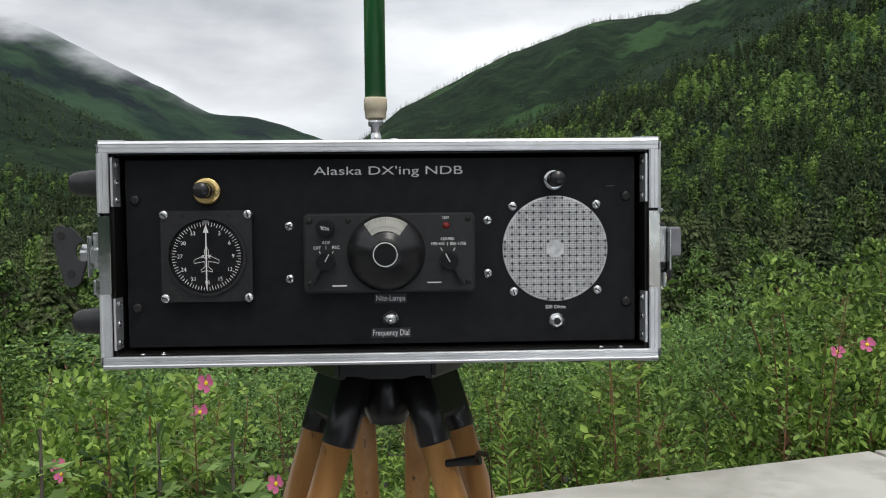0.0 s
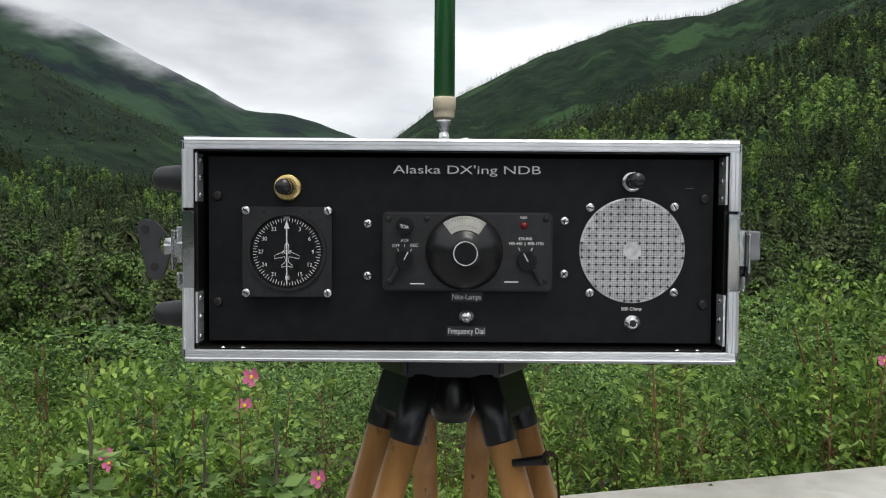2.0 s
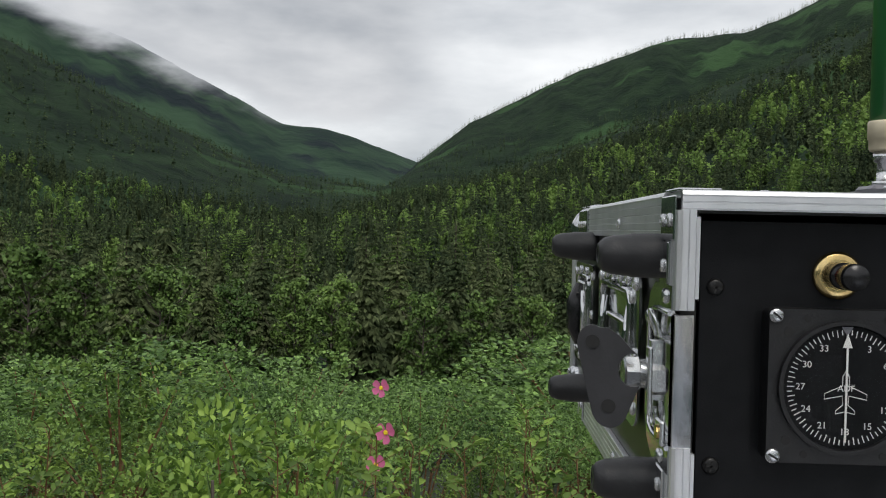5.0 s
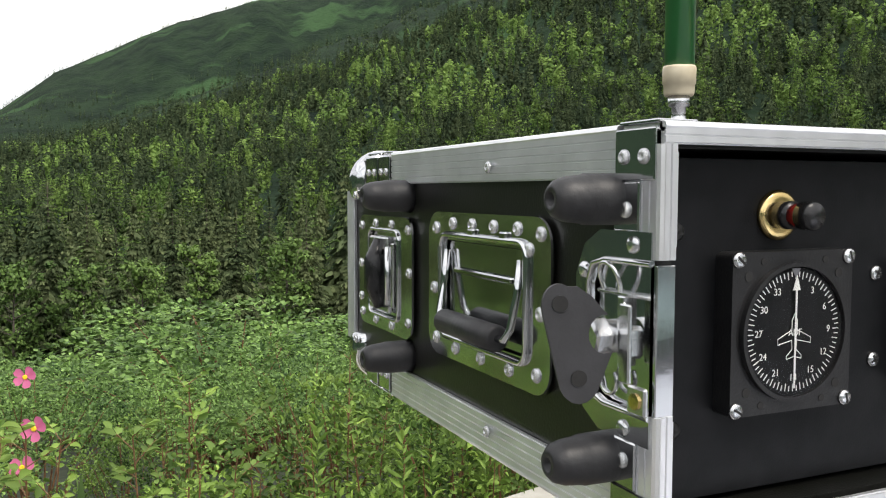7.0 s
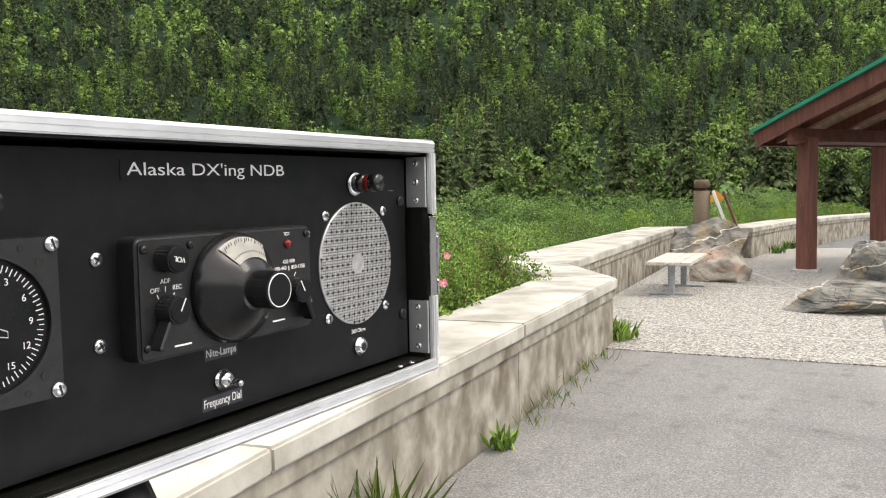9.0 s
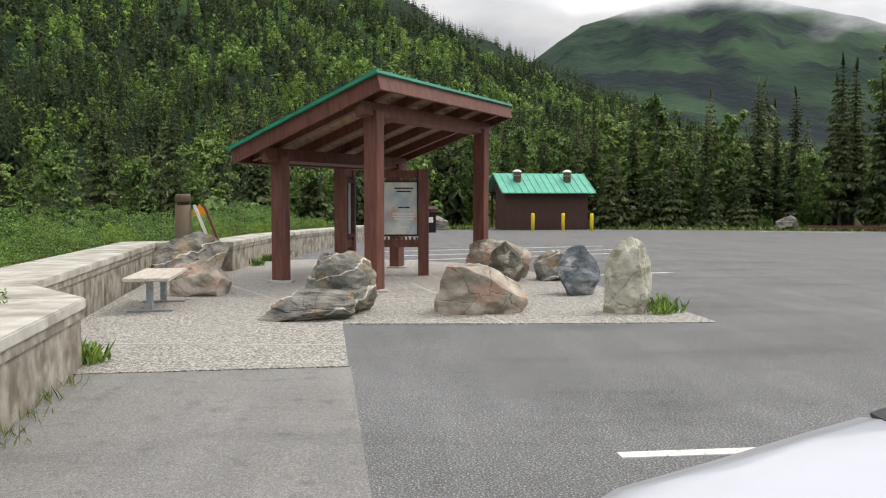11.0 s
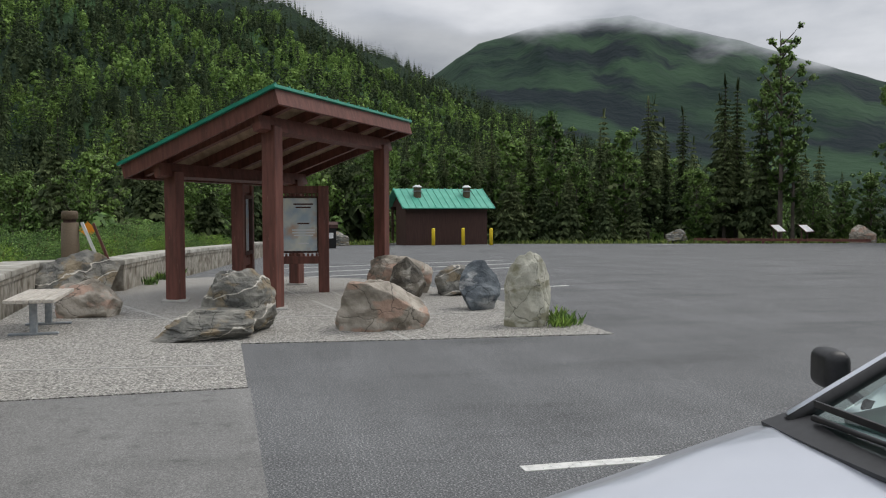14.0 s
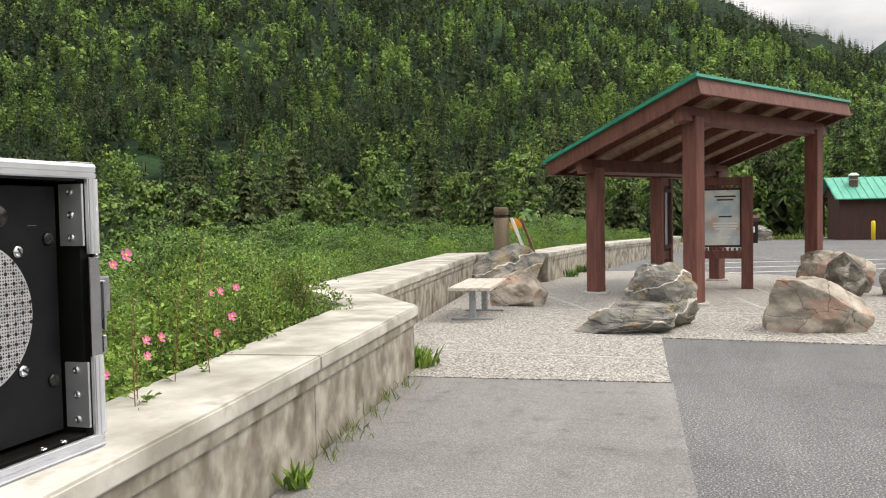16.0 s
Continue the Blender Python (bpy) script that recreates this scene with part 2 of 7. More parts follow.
M_BENCHWOOD = material("weathered_bench_board", (0.42, 0.38, 0.33), (0.60, 0.56, 0.50), 8, 0.8, bump=0.001, fine=60, stretch=(0.4, 4, 4), coord="Position")
M_GALV = material("galvanised_steel", (0.28, 0.31, 0.34), (0.38, 0.41, 0.44), 20, 0.5, 0.5)
M_ORANGE = material("orange_sign", (0.9, 0.30, 0.02), (0.95, 0.36, 0.03), 5, 0.5)
M_CARPAINT = material("silver_white_car_paint", (0.60, 0.63, 0.71), (0.63, 0.66, 0.74), 4, 0.28, 0.15, coat=0.8)
M_CARBLACK = material("black_trim", (0.014, 0.014, 0.016), (0.022, 0.022, 0.024), 40, 0.45)
M_INTERIOR = material("dark_grey_interior", (0.09, 0.11, 0.105), (0.13, 0.155, 0.15), 6, 0.8)
M_PINK = leafy("wild_rose_petal", (0.74, 0.12, 0.33), (0.86, 0.34, 0.52), 0.15)
M_STEM = material("red_brown_stem", (0.16, 0.07, 0.035), (0.26, 0.14, 0.07), 30, 0.7)
M_BARK = material("dark_bark", (0.075, 0.06, 0.05), (0.16, 0.135, 0.115), 6, 0.9, bump=0.01)
M_BUSH = leafy("shrub_leaf", (0.045, 0.100, 0.036), (0.270, 0.430, 0.120), 0.4, rough=0.5, patch=1.6)
M_ROSE = leafy("rose_leaf", (0.040, 0.094, 0.026), (0.300, 0.440, 0.100), 0.4, rough=0.5, patch=2.2)
M_YGREEN = leafy("young_leaf", (0.13, 0.25, 0.048), (0.33, 0.465, 0.105), 0.3)
M_SPRUCE = leafy("spruce_needles", (0.056, 0.086, 0.044), (0.170, 0.205, 0.095), 0.45, rough=0.8, patch=0.25)
M_SAPLING = leafy("young_spruce_needles", (0.10, 0.18, 0.06), (0.26, 0.38, 0.13), 0.3, rough=0.7)
M_BIRCH = leafy("birch_leaf", (0.080, 0.160, 0.044), (0.250, 0.385, 0.100), 0.25, patch=0.2)
M_FSPRUCE = leafy("far_spruce", (0.030, 0.052, 0.031), (0.105, 0.138, 0.067), 0.25, rough=0.8, patch=0.13)
M_FBIRCH = leafy("far_birch", (0.085, 0.160, 0.048), (0.260, 0.385, 0.105), 0.12, rough=0.8, patch=0.11)
M_GRASS = leafy("grass_blade", (0.110, 0.200, 0.045), (0.300, 0.350, 0.105), 0.3)
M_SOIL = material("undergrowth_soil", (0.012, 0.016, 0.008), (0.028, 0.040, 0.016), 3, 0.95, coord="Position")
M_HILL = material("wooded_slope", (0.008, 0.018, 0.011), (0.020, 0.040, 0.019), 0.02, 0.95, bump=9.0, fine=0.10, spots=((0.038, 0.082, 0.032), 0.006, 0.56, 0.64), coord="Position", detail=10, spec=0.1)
# alpine green and rock, with bluish distance haze put into the base colour
M_HAZY_ALPINE = material("alpine_slope", (0.014, 0.030, 0.024), (0.040, 0.078, 0.045), 0.004, 0.95, bump=18.0, fine=0.02, spots=((0.014, 0.023, 0.027), 0.0035, 0.50, 0.60), coord="Position", detail=11, spec=0.1)


def rock_material(name, a, b, c, scale=5.0, vein=0.0, tilt=(0.25, 0.12, 0.0)):
    """Broken stone: mottled, cracked along its bedding, with pale veins and dark lichen."""
    m = material(name, a, b, scale, 0.72, detail=12, spec=0.3, stretch=(0.8, 1.0, 1.8), spots=(c, scale * 0.8, 0.53, 0.60))
    n, l = m.node_tree.nodes, m.node_tree.links
    p = n["Principled BSDF"]
    col = p.inputs["Base Color"].links[0].from_socket
    tc = n.new("ShaderNodeTexCoord")
    mp = n.new("ShaderNodeMapping")
    mp.inputs["Rotation"].default_value = tilt
    l.new(tc.outputs["Object"], mp.inputs["Vector"])
    wv = n.new("ShaderNodeTexWave")
    wv.bands_direction = "Z"
    wv.inputs["Scale"].default_value, wv.inputs["Distortion"].default_value = 1.1, 6.0
    wv.inputs["Detail"].default_value, wv.inputs["Detail Scale"].default_value = 5.0, 1.6
    l.new(mp.outputs["Vector"], wv.inputs["Vector"])
    vo = n.new("ShaderNodeTexVoronoi")
    vo.feature = "DISTANCE_TO_EDGE"
    vo.inputs["Scale"].default_value = 2.0
    sq = n.new("ShaderNodeMapping")
    sq.inputs["Scale"].default_value = (0.9, 0.9, 1.5)
    nz = n.new("ShaderNodeTexNoise")
    nz.inputs["Scale"].default_value, nz.inputs["Detail"].default_value = 4.0, 5
    l.new(mp.outputs["Vector"], nz.inputs["Vector"])
    wob_ = n.new("ShaderNodeMixRGB")
    wob_.inputs[0].default_value = 0.22
    l.new(mp.outputs["Vector"], wob_.inputs[1])
    l.new(nz.outputs["Color"], wob_.inputs[2])
    l.new(wob_.outputs["Color"], sq.inputs["Vector"])
    l.new(sq.outputs["Vector"], vo.inputs["Vector"])

    def blend(fac, lo, hi, colour):
        nonlocal col
        r = n.new("ShaderNodeMapRange")
        r.inputs["From Min"].default_value, r.inputs["From Max"].default_value = lo, hi
        l.new(fac, r.inputs["Value"])
        x = n.new("ShaderNodeMixRGB")
        x.inputs[2].default_value = (*colour, 1)
        l.new(r.outputs["Result"], x.inputs[0])
        l.new(col, x.inputs[1])
        col = x.outputs["Color"]

    blend(vo.outputs["Distance"], 0.010, 0.0, tuple(k * 0.4 for k in a))
    if vein:
        blend(wv.outputs["Fac"], 1.0 - vein * 0.25, 1.0 - vein * 0.1, (0.60, 0.57, 0.51))
    l.new(col, p.inputs["Base Color"])
    fine = n.new("ShaderNodeTexNoise")
    fine.inputs["Scale"].default_value, fine.inputs["Detail"].default_value = 9.0, 9
    l.new(mp.outputs["Vector"], fine.inputs["Vector"])
    add = n.new("ShaderNodeMath")
    add.operation = "MULTIPLY_ADD"
    add.inputs[1].default_value = 0.15
    l.new(wv.outputs["Fac"], add.inputs[0])
    l.new(fine.outputs["Fac"], add.inputs[2])
    cr = n.new("ShaderNodeMapRange")
    cr.inputs["From Max"].default_value = 0.05
    l.new(vo.outputs["Distance"], cr.inputs["Value"])
    a2 = n.new("ShaderNodeMath")
    a2.operation = "MULTIPLY_ADD"
    a2.inputs[1].default_value = 0.12
    l.new(cr.outputs["Result"], a2.inputs[0])
    l.new(add.outputs[0], a2.inputs[2])
    bp = n.new("ShaderNodeBump")
    bp.inputs["Strength"].default_value, bp.inputs["Distance"].default_value = 0.9, 0.045
    l.new(a2.outputs[0], bp.inputs["Height"])
    l.new(bp.outputs["Normal"], p.inputs["Normal"])
    return m


M_ROCKGREY = rock_material("grey_schist", (0.10, 0.10, 0.094), (0.30, 0.29, 0.255), (0.25, 0.205, 0.14), 3.5, 0.05)
M_ROCKTAN = rock_material("tan_gneiss", (0.20, 0.175, 0.14), (0.50, 0.45, 0.385), (0.42, 0.29, 0.225), 3.0, 0.0, (0.5, 0.2, 0))
M_ROCKBLUE = rock_material("blue_grey_slate", (0.075, 0.09, 0.105), (0.19, 0.215, 0.235), (0.36, 0.37, 0.37), 3.0, 0.0, (0.9, 0.3, 0))
M_ROCKWHITE = rock_material("pale_greenish_stone", (0.34, 0.335, 0.27), (0.60, 0.585, 0.50), (0.26, 0.25, 0.17), 3.0, 0.0, (1.2, 0.4, 0))
M_ROCKDARK = rock_material("dark_mossy_stone", (0.055, 0.05, 0.042), (0.17, 0.15, 0.12), (0.34, 0.32, 0.28), 4.0)


def glass_material(name, colour=(0.8, 0.86, 0.84), rough=0.0, mix=0.88):
    m = bpy.data.materials.new(name)
    m.use_nodes = True
    n, l = m.node_tree.nodes, m.node_tree.links
    tr, gl = n.new("ShaderNodeBsdfTransparent"), n.new("ShaderNodeBsdfGlossy")
    tr.inputs["Color"].default_value = (*colour, 1)
    gl.inputs["Roughness"].default_value = rough
    fr = n.new("ShaderNodeFresnel")
    fr.inputs["IOR"].default_value = mix
    mx = n.new("ShaderNodeMixShader")
    l.new(fr.outputs[0], mx.inputs[0])
    l.new(tr.outputs[0], mx.inputs[1])
    l.new(gl.outputs[0], mx.inputs[2])
    l.new(mx.outputs[0], n["Material Output"].inputs["Surface"])
    return m


M_GLASS = glass_material("instrument_glass", (0.98, 0.98, 0.98), 0.0, 1.1)
M_WINDSCREEN = glass_material("windscreen_glass", (0.62, 0.78, 0.74), 0.0, 1.38)


# mesh helpers
def part(name, bm, mat, parent=None, label="", smooth=0.0):
    """One mesh object of a bmesh, under a thing or a part."""
    me = bpy.data.meshes.new(name)
    if smooth:
        for f in bm.faces:
            f.smooth = True
        for e in bm.edges:
            if len(e.link_faces) == 2 and e.calc_face_angle(0) > radians(smooth):
                e.smooth = False
    bm.to_mesh(me)
    bm.free()
    me.materials.append(mat)
    ob = new(name, me)
    if parent is not None:
        ob.parent = parent
    if label:
        tagged(ob, label)
    return ob


def again(ob, m, parent=None):
    """Another object on the same mesh."""
    o = new(ob.name.split(".")[0], ob.data)
    o.parent = parent if parent is not None else ob.parent
    o.matrix_basis = m
    return o


def thing(name, label, category, group="", at=None):
    ob = new(name)
    ob.empty_display_size = 0.1
    if at is not None:
        ob.matrix_basis = at
    return tagged(ob, label, category, group)


def box(bm, c, s, bevel=0.0, m=None, seg=1):
    r = bmesh.ops.create_cube(bm, size=1)
    vs = r["verts"]
    bmesh.ops.scale(bm, vec=s, verts=vs)
    if bevel:
        es = list({e for v in vs for e in v.link_edges})
        b = bmesh.ops.bevel(bm, geom=es, offset=bevel, segments=seg, affect="EDGES", profile=0.5)
        vs = list({v for f in b["faces"] for v in f.verts} | {v for v in vs if v.is_valid})
    bmesh.ops.translate(bm, vec=c, verts=vs)
    if m is not None:
        bmesh.ops.transform(bm, matrix=m, verts=vs)
    return vs


def boxes(*specs, bevel=0.0):
    bm = bmesh.new()
    for c, s in specs:
        box(bm, c, s, bevel)
    return bm


def bar(bm, p, q, w, h, bevel=0.0, up=(0, 0, 1)):
    """A straight timber from p to q."""
    p, q = Vector(p), Vector(q)
    d = q - p
    z = d.normalized()
    x = Vector(up).cross(z)
    x = x.normalized() if x.length > 1e-4 else Vector((1, 0, 0))
    y = z.cross(x)
    m = Matrix((x, y, z)).transposed().to_4x4()
    m.translation = (p + q) / 2
    return box(bm, (0, 0, 0), (w, h, d.length), bevel, m)


def tube(bm, pts, radii, seg=10, caps=True):
    """A round rod along points."""
    pts = [Vector(p) for p in pts]
    rings, x = [], None
    for i, p in enumerate(pts):
        d = (pts[min(i + 1, len(pts) - 1)] - pts[max(i - 1, 0)]).normalized()
        if x is None:
            x = d.orthogonal().normalized()
        x = (x - d * x.dot(d)).normalized()
        y = d.cross(x)
        r = radii[i] if isinstance(radii, (list, tuple)) else radii
        rings.append([bm.verts.new(p + (x * math.cos(a) + y * math.sin(a)) * r) for a in (2 * math.pi * k / seg for k in range(seg))])
    for a, b in zip(rings, rings[1:]):
        for k in range(seg):
            bm.faces.new((a[k], a[(k + 1) % seg], b[(k + 1) % seg], b[k]))
    if caps:
        bm.faces.new(rings[0][::-1])
        bm.faces.new(rings[-1])
    return [v for r in rings for v in r]


def lathe(bm, profile, base, axis, seg=24):
    """Turned shape: profile of (distance along axis, radius)."""
    base, axis = Vector(base), Vector(axis).normalized()
    return tube_profile(bm, [(base + axis * d, r) for d, r in profile], axis, seg)


def tube_profile(bm, rows, axis, seg):
    x = axis.orthogonal().normalized()
    y = axis.cross(x)
    rings = [[bm.verts.new(p + (x * math.cos(a) + y * math.sin(a)) * max(r, 1e-5)) for a in (2 * math.pi * k / seg for k in range(seg))] for p, r in rows]
    for a, b in zip(rings, rings[1:]):
        for k in range(seg):
            bm.faces.new((a[k], a[(k + 1) % seg], b[(k + 1) % seg], b[k]))
    bm.faces.new(rings[0][::-1])
    bm.faces.new(rings[-1])
    return [v for r in rings for v in r]


def lathed(profile, base, axis, seg=24):
    bm = bmesh.new()
    lathe(bm, profile, base, axis, seg)
    return bm


def prism(bm, outline, z0, z1, m=None):
    """A flat outline (x, y) given thickness."""
    lo = [bm.verts.new((x, y, z0)) for x, y in outline]
    hi = [bm.verts.new((x, y, z1)) for x, y in outline]
    k = len(outline)
    bm.faces.new(lo[::-1])
    bm.faces.new(hi)
    for i in range(k):
        bm.faces.new((lo[i], lo[(i + 1) % k], hi[(i + 1) % k], hi[i]))
    if m is not None:
        bmesh.ops.transform(bm, matrix=m, verts=lo + hi)
    bmesh.ops.recalc_face_normals(bm, faces=bm.faces)
    return lo + hi


def rounded(w, h, r, seg=5):
    out = []
    for cx, cy, a0 in ((w / 2 - r, h / 2 - r, 0), (-w / 2 + r, h / 2 - r, 90), (-w / 2 + r, -h / 2 + r, 180), (w / 2 - r, -h / 2 + r, 270)):
        for i in range(seg + 1):
            a = radians(a0 + 90 * i / seg)
            out.append((cx + r * math.cos(a), cy + r * math.sin(a)))
    return out


def ring_plate(bm, outer, inner, z0, z1):
    """A flat plate with an opening; both outlines have the same count."""
    k = len(outer)
    V = [[bm.verts.new((x, y, z)) for x, y in o] for o, z in ((outer, z0), (inner, z0), (inner, z1), (outer, z1))]
    for a, b in ((0, 1), (1, 2), (2, 3), (3, 0)):
        for i in range(k):
            j = (i + 1) % k
            bm.faces.new((V[a][i], V[a][j], V[b][j], V[b][i]))
    bmesh.ops.recalc_face_normals(bm, faces=bm.faces)


def lettering(text, size, m, mat, parent, width=None, name="lettering"):
    cu = bpy.data.curves.new("text", "FONT")
    cu.body, cu.size, cu.extrude = text, size, 0.00008
    cu.align_x, cu.align_y = "CENTER", "CENTER"
    tmp = bpy.data.objects.new("text", cu)
    scene.collection.objects.link(tmp)
    bpy.context.view_layer.update()
    me = bpy.data.meshes.new_from_object(tmp.evaluated_get(bpy.context.evaluated_depsgraph_get()))
    bpy.data.objects.remove(tmp)
    xs = [v.co.x for v in me.vertices]
    if width and xs:
        k = width / (max(xs) - min(xs))
        me.transform(Matrix.Diagonal((k, 1, 1, 1)))
    me.materials.clear()
    me.materials.append(mat)
    ob = new(name, me)
    ob.parent = parent
    ob.matrix_basis = m
    return ob


def mesh_of(name, verts, tris, mat, parent=None, normals=None):
    me = bpy.data.meshes.new(name)
    v, t = np.asarray(verts, np.float32), np.asarray(tris, np.int32)
    me.vertices.add(len(v))
    me.vertices.foreach_set("co", v.ravel())
    me.loops.add(t.size)
    me.loops.foreach_set("vertex_index", t.ravel())
    me.polygons.add(len(t))
    me.polygons.foreach_set("loop_start", np.arange(len(t), dtype=np.int32) * 3)
    me.update(calc_edges=True)
    me.materials.append(mat)
    if normals is not None:
        me.normals_split_custom_set_from_vertices(np.asarray(normals, np.float32).tolist())
    ob = new(name, me)
    if parent is not None:
        ob.parent = parent
    return ob


rng = np.random.default_rng(7)


def leaves(base, direction, length, width, fold=0.25, seed=None, fine=False):
    """Folded leaf blades, four corners each."""
    g = rng if seed is None else np.random.default_rng(seed)
    base, d = np.asarray(base, float), np.asarray(direction, float)
    n = len(base)
    d = d / np.linalg.norm(d, axis=1, keepdims=True)
    side = np.cross(d, g.normal(size=(n, 3)) * 0.45 + (0, 0, 1.0))
    side /= np.linalg.norm(side, axis=1, keepdims=True) + 1e-9
    up = np.cross(side, d)
    length, width = np.broadcast_to(length, n)[:, None], np.broadcast_to(width, n)[:, None]
    mid = base + d * length * 0.45
    if fine:
        q1, q2 = base + d * length * 0.3, base + d * length * 0.72
        lift = up * width * fold
        v = np.stack([base, q1 + side * width * 0.46 + lift, q2 + side * width * 0.36 + lift, base + d * length - up * length * 0.14, q2 - side * width * 0.36 + lift, q1 - side * width * 0.46 + lift], 1)
        i = np.arange(n)[:, None] * 6
        t = np.concatenate([i + [0, 1, 3], i + [1, 2, 3], i + [0, 3, 5], i + [5, 3, 4]], 1).reshape(-1, 3)
        return v.reshape(-1, 3), t
    v = np.stack([base, mid + side * width / 2 + up * width * fold, base + d * length - up * length * 0.12, mid - side * width / 2 + up * width * fold], 1)
    i = np.arange(n)[:, None] * 4
    t = np.concatenate([i + [0, 1, 2], i + [0, 2, 3]], 1).reshape(-1, 3)
    return v.reshape(-1, 3), t


def together(*pieces):
    vs, ts, k = [], [], 0
    for v, t in pieces:
        vs.append(v)
        ts.append(t + k)
        k += len(v)
    return np.concatenate(vs), np.concatenate(ts)


def conifer(seed, tiers, per, spread, sprays=1, bare=0.04, droop=0.6):
    """Tiers of drooping boughs round a spire one high; each bough one spray, or several along its length."""
    g = np.random.default_rng(seed)
    B, D, L, W = [], [], [], []
    for i in range(tiers):
        h = bare + (0.97 - bare) * (i / tiers) ** 0.95
        reach = (spread * (1 - h) ** 0.85 + 0.009) * g.uniform(0.72, 1.2)
        if h < bare + 0.12:
            reach *= 0.75
        for k in range(per):
            a = 2 * math.pi * (k + g.uniform(-0.35, 0.35)) / per + i * 1.3
            r = reach * g.uniform(0.6, 1.15)
            ca, sa = math.cos(a), math.sin(a)
            if sprays == 1:
                B.append((ca * r * 0.12, sa * r * 0.12, h + 0.10 * r))
                D.append((ca, sa, -droop + g.normal() * 0.12))
                L.append(r * 1.25), W.append(r * 0.95)
                continue
            for q in range(sprays):
                f = (q + 0.35) / sprays
                B.append((ca * r * f, sa * r * f, h - (0.42 * f - 0.16 * f * f) * r))
                side = (1 if q % 2 else -1) * g.uniform(0.25, 0.95)
                D.append((ca * 0.7 - sa * side, sa * 0.7 + ca * side, -droop + g.normal() * 0.25))
                ln = r * (0.70 - 0.28 * f) * (8 / max(sprays, 4)) ** 0.6 * g.uniform(0.8, 1.2)
                L.append(ln), W.append(ln * 0.5)
    for k in range(3):
        B.append((0, 0, 0.90)), D.append((g.normal() * 0.06, g.normal() * 0.06, 1)), L.append(0.105), W.append(0.016)
    return leaves(B, D, np.array(L), np.array(W), -0.18, seed)


# terrain: one sheet, of ridges seen all round
def profile(az, rows):
    return np.interp(az, [r[0] for r in rows], [r[1] for r in rows])


RIDGES = (
    (3600, 1700, ((-180, 8), (-70, 16), (-40, 16.5), (-29, 14.3), (-24, 12.0), (-19, 9.8), (-13, 6.8), (-10, 6.5), (-8, 6.0), (-4, 4.5), (0, 3), (10, 0), (180, 0))),
    (1500, 420, ((-180, 6), (-70, 16), (-35, 12.6), (-29, 10.4), (-22, 7.2), (-17, 4.9), (-13, 3.4), (-8, 2.9), (-3, 2.0), (3, 0), (180, 0))),
    (2300, 900, ((-180, 0), (-8, 0), (-4, 4.4), (-0.5, 7.1), (3.3, 9.0), (7, 10.7), (12.7, 12.5), (17.4, 12.7), (20.5, 13.9), (24, 15.5), (30, 18), (45, 18), (60, 10), (75, 0), (180, 0))),
    (1150, 110, ((-180, 0), (-10, 0), (-6, 1.6), (0, 3.2), (7, 5.6), (17, 9.4), (24, 12), (30, 14), (40, 17), (60, 18), (75, 15.5), (82, 13.7), (89.6, 13.2), (94.4, 10.8), (99.5, 8.7), (104, 6.8), (112, 3.5), (122, 0.5), (180, 0))),
    (3200, 1300, ((-180, 0), (92, 0), (96, 5), (99.7, 8.9), (103, 11.1), (107.8, 12.4), (113, 12.6), (120, 10.6), (128.7, 7.4), (135, 5.6), (145, 4), (180, 5))),
)


def wob(a, b, seed=0.0):
    return np.sin(a * 3.1 + seed) * np.cos(b * 2.3 - seed) + 0.5 * np.sin(a * 7.7 + b * 5.1 + seed * 2) + 0.3 * np.sin(a * 17.3 - b * 11.9 + seed)


def terrain(az, r):
    """Height of the land at an azimuth (degrees from +y towards +x) and distance."""
    az, r = np.broadcast_arrays(np.asarray(az, float), np.asarray(r, float))
    x, y = r * np.sin(np.radians(az)), r * np.cos(np.radians(az))
    lot = np.interp(r, (0, 15, 54, 90, 300, 5000), (-0.12, -0.12, -0.75, -2.0, -6, -6))
    edge = np.interp(x, (-5.5, 0.2, 7, 8.5, 17, 22, 32, 60), (0.4, 1.45, 2.5, 3.6, 4.4, 3.2, 1.5, 0.5))
    valley = np.interp(y - edge, (-5000, 0, 2.2, 5, 12, 40, 100, 5000), (-0.12, -0.12, -0.15, -0.8, -3.2, -8.5, -13, -13))
    s = np.clip((y - edge) / np.maximum(0.12 * r, 1.0), 0, 1)
    z = lot + (valley - lot) * s * s * (3 - 2 * s)
    for k, (R, B, rows) in enumerate(RIDGES):
        top = R * np.tan(np.radians(profile(az, rows))) + 1.4
        u = np.clip((r - B) / (R - B), 0, 1)
        shape = 0.55 * u + 0.45 * u * u * (3 - 2 * u)
        rough = 1 + 0.035 * wob(az * 0.35, np.log(r + 1) * 3, k) * np.sin(np.pi * u)
        behind = np.clip((r - R) / R, 0, 1)
        z = np.maximum(z, (z + (top - z) * shape * rough) - behind * top * 0.6)
    return z


def land_xyz(az, r):
    return np.stack([r * np.sin(np.radians(az)), r * np.cos(np.radians(az)), terrain(az, r)], -1)


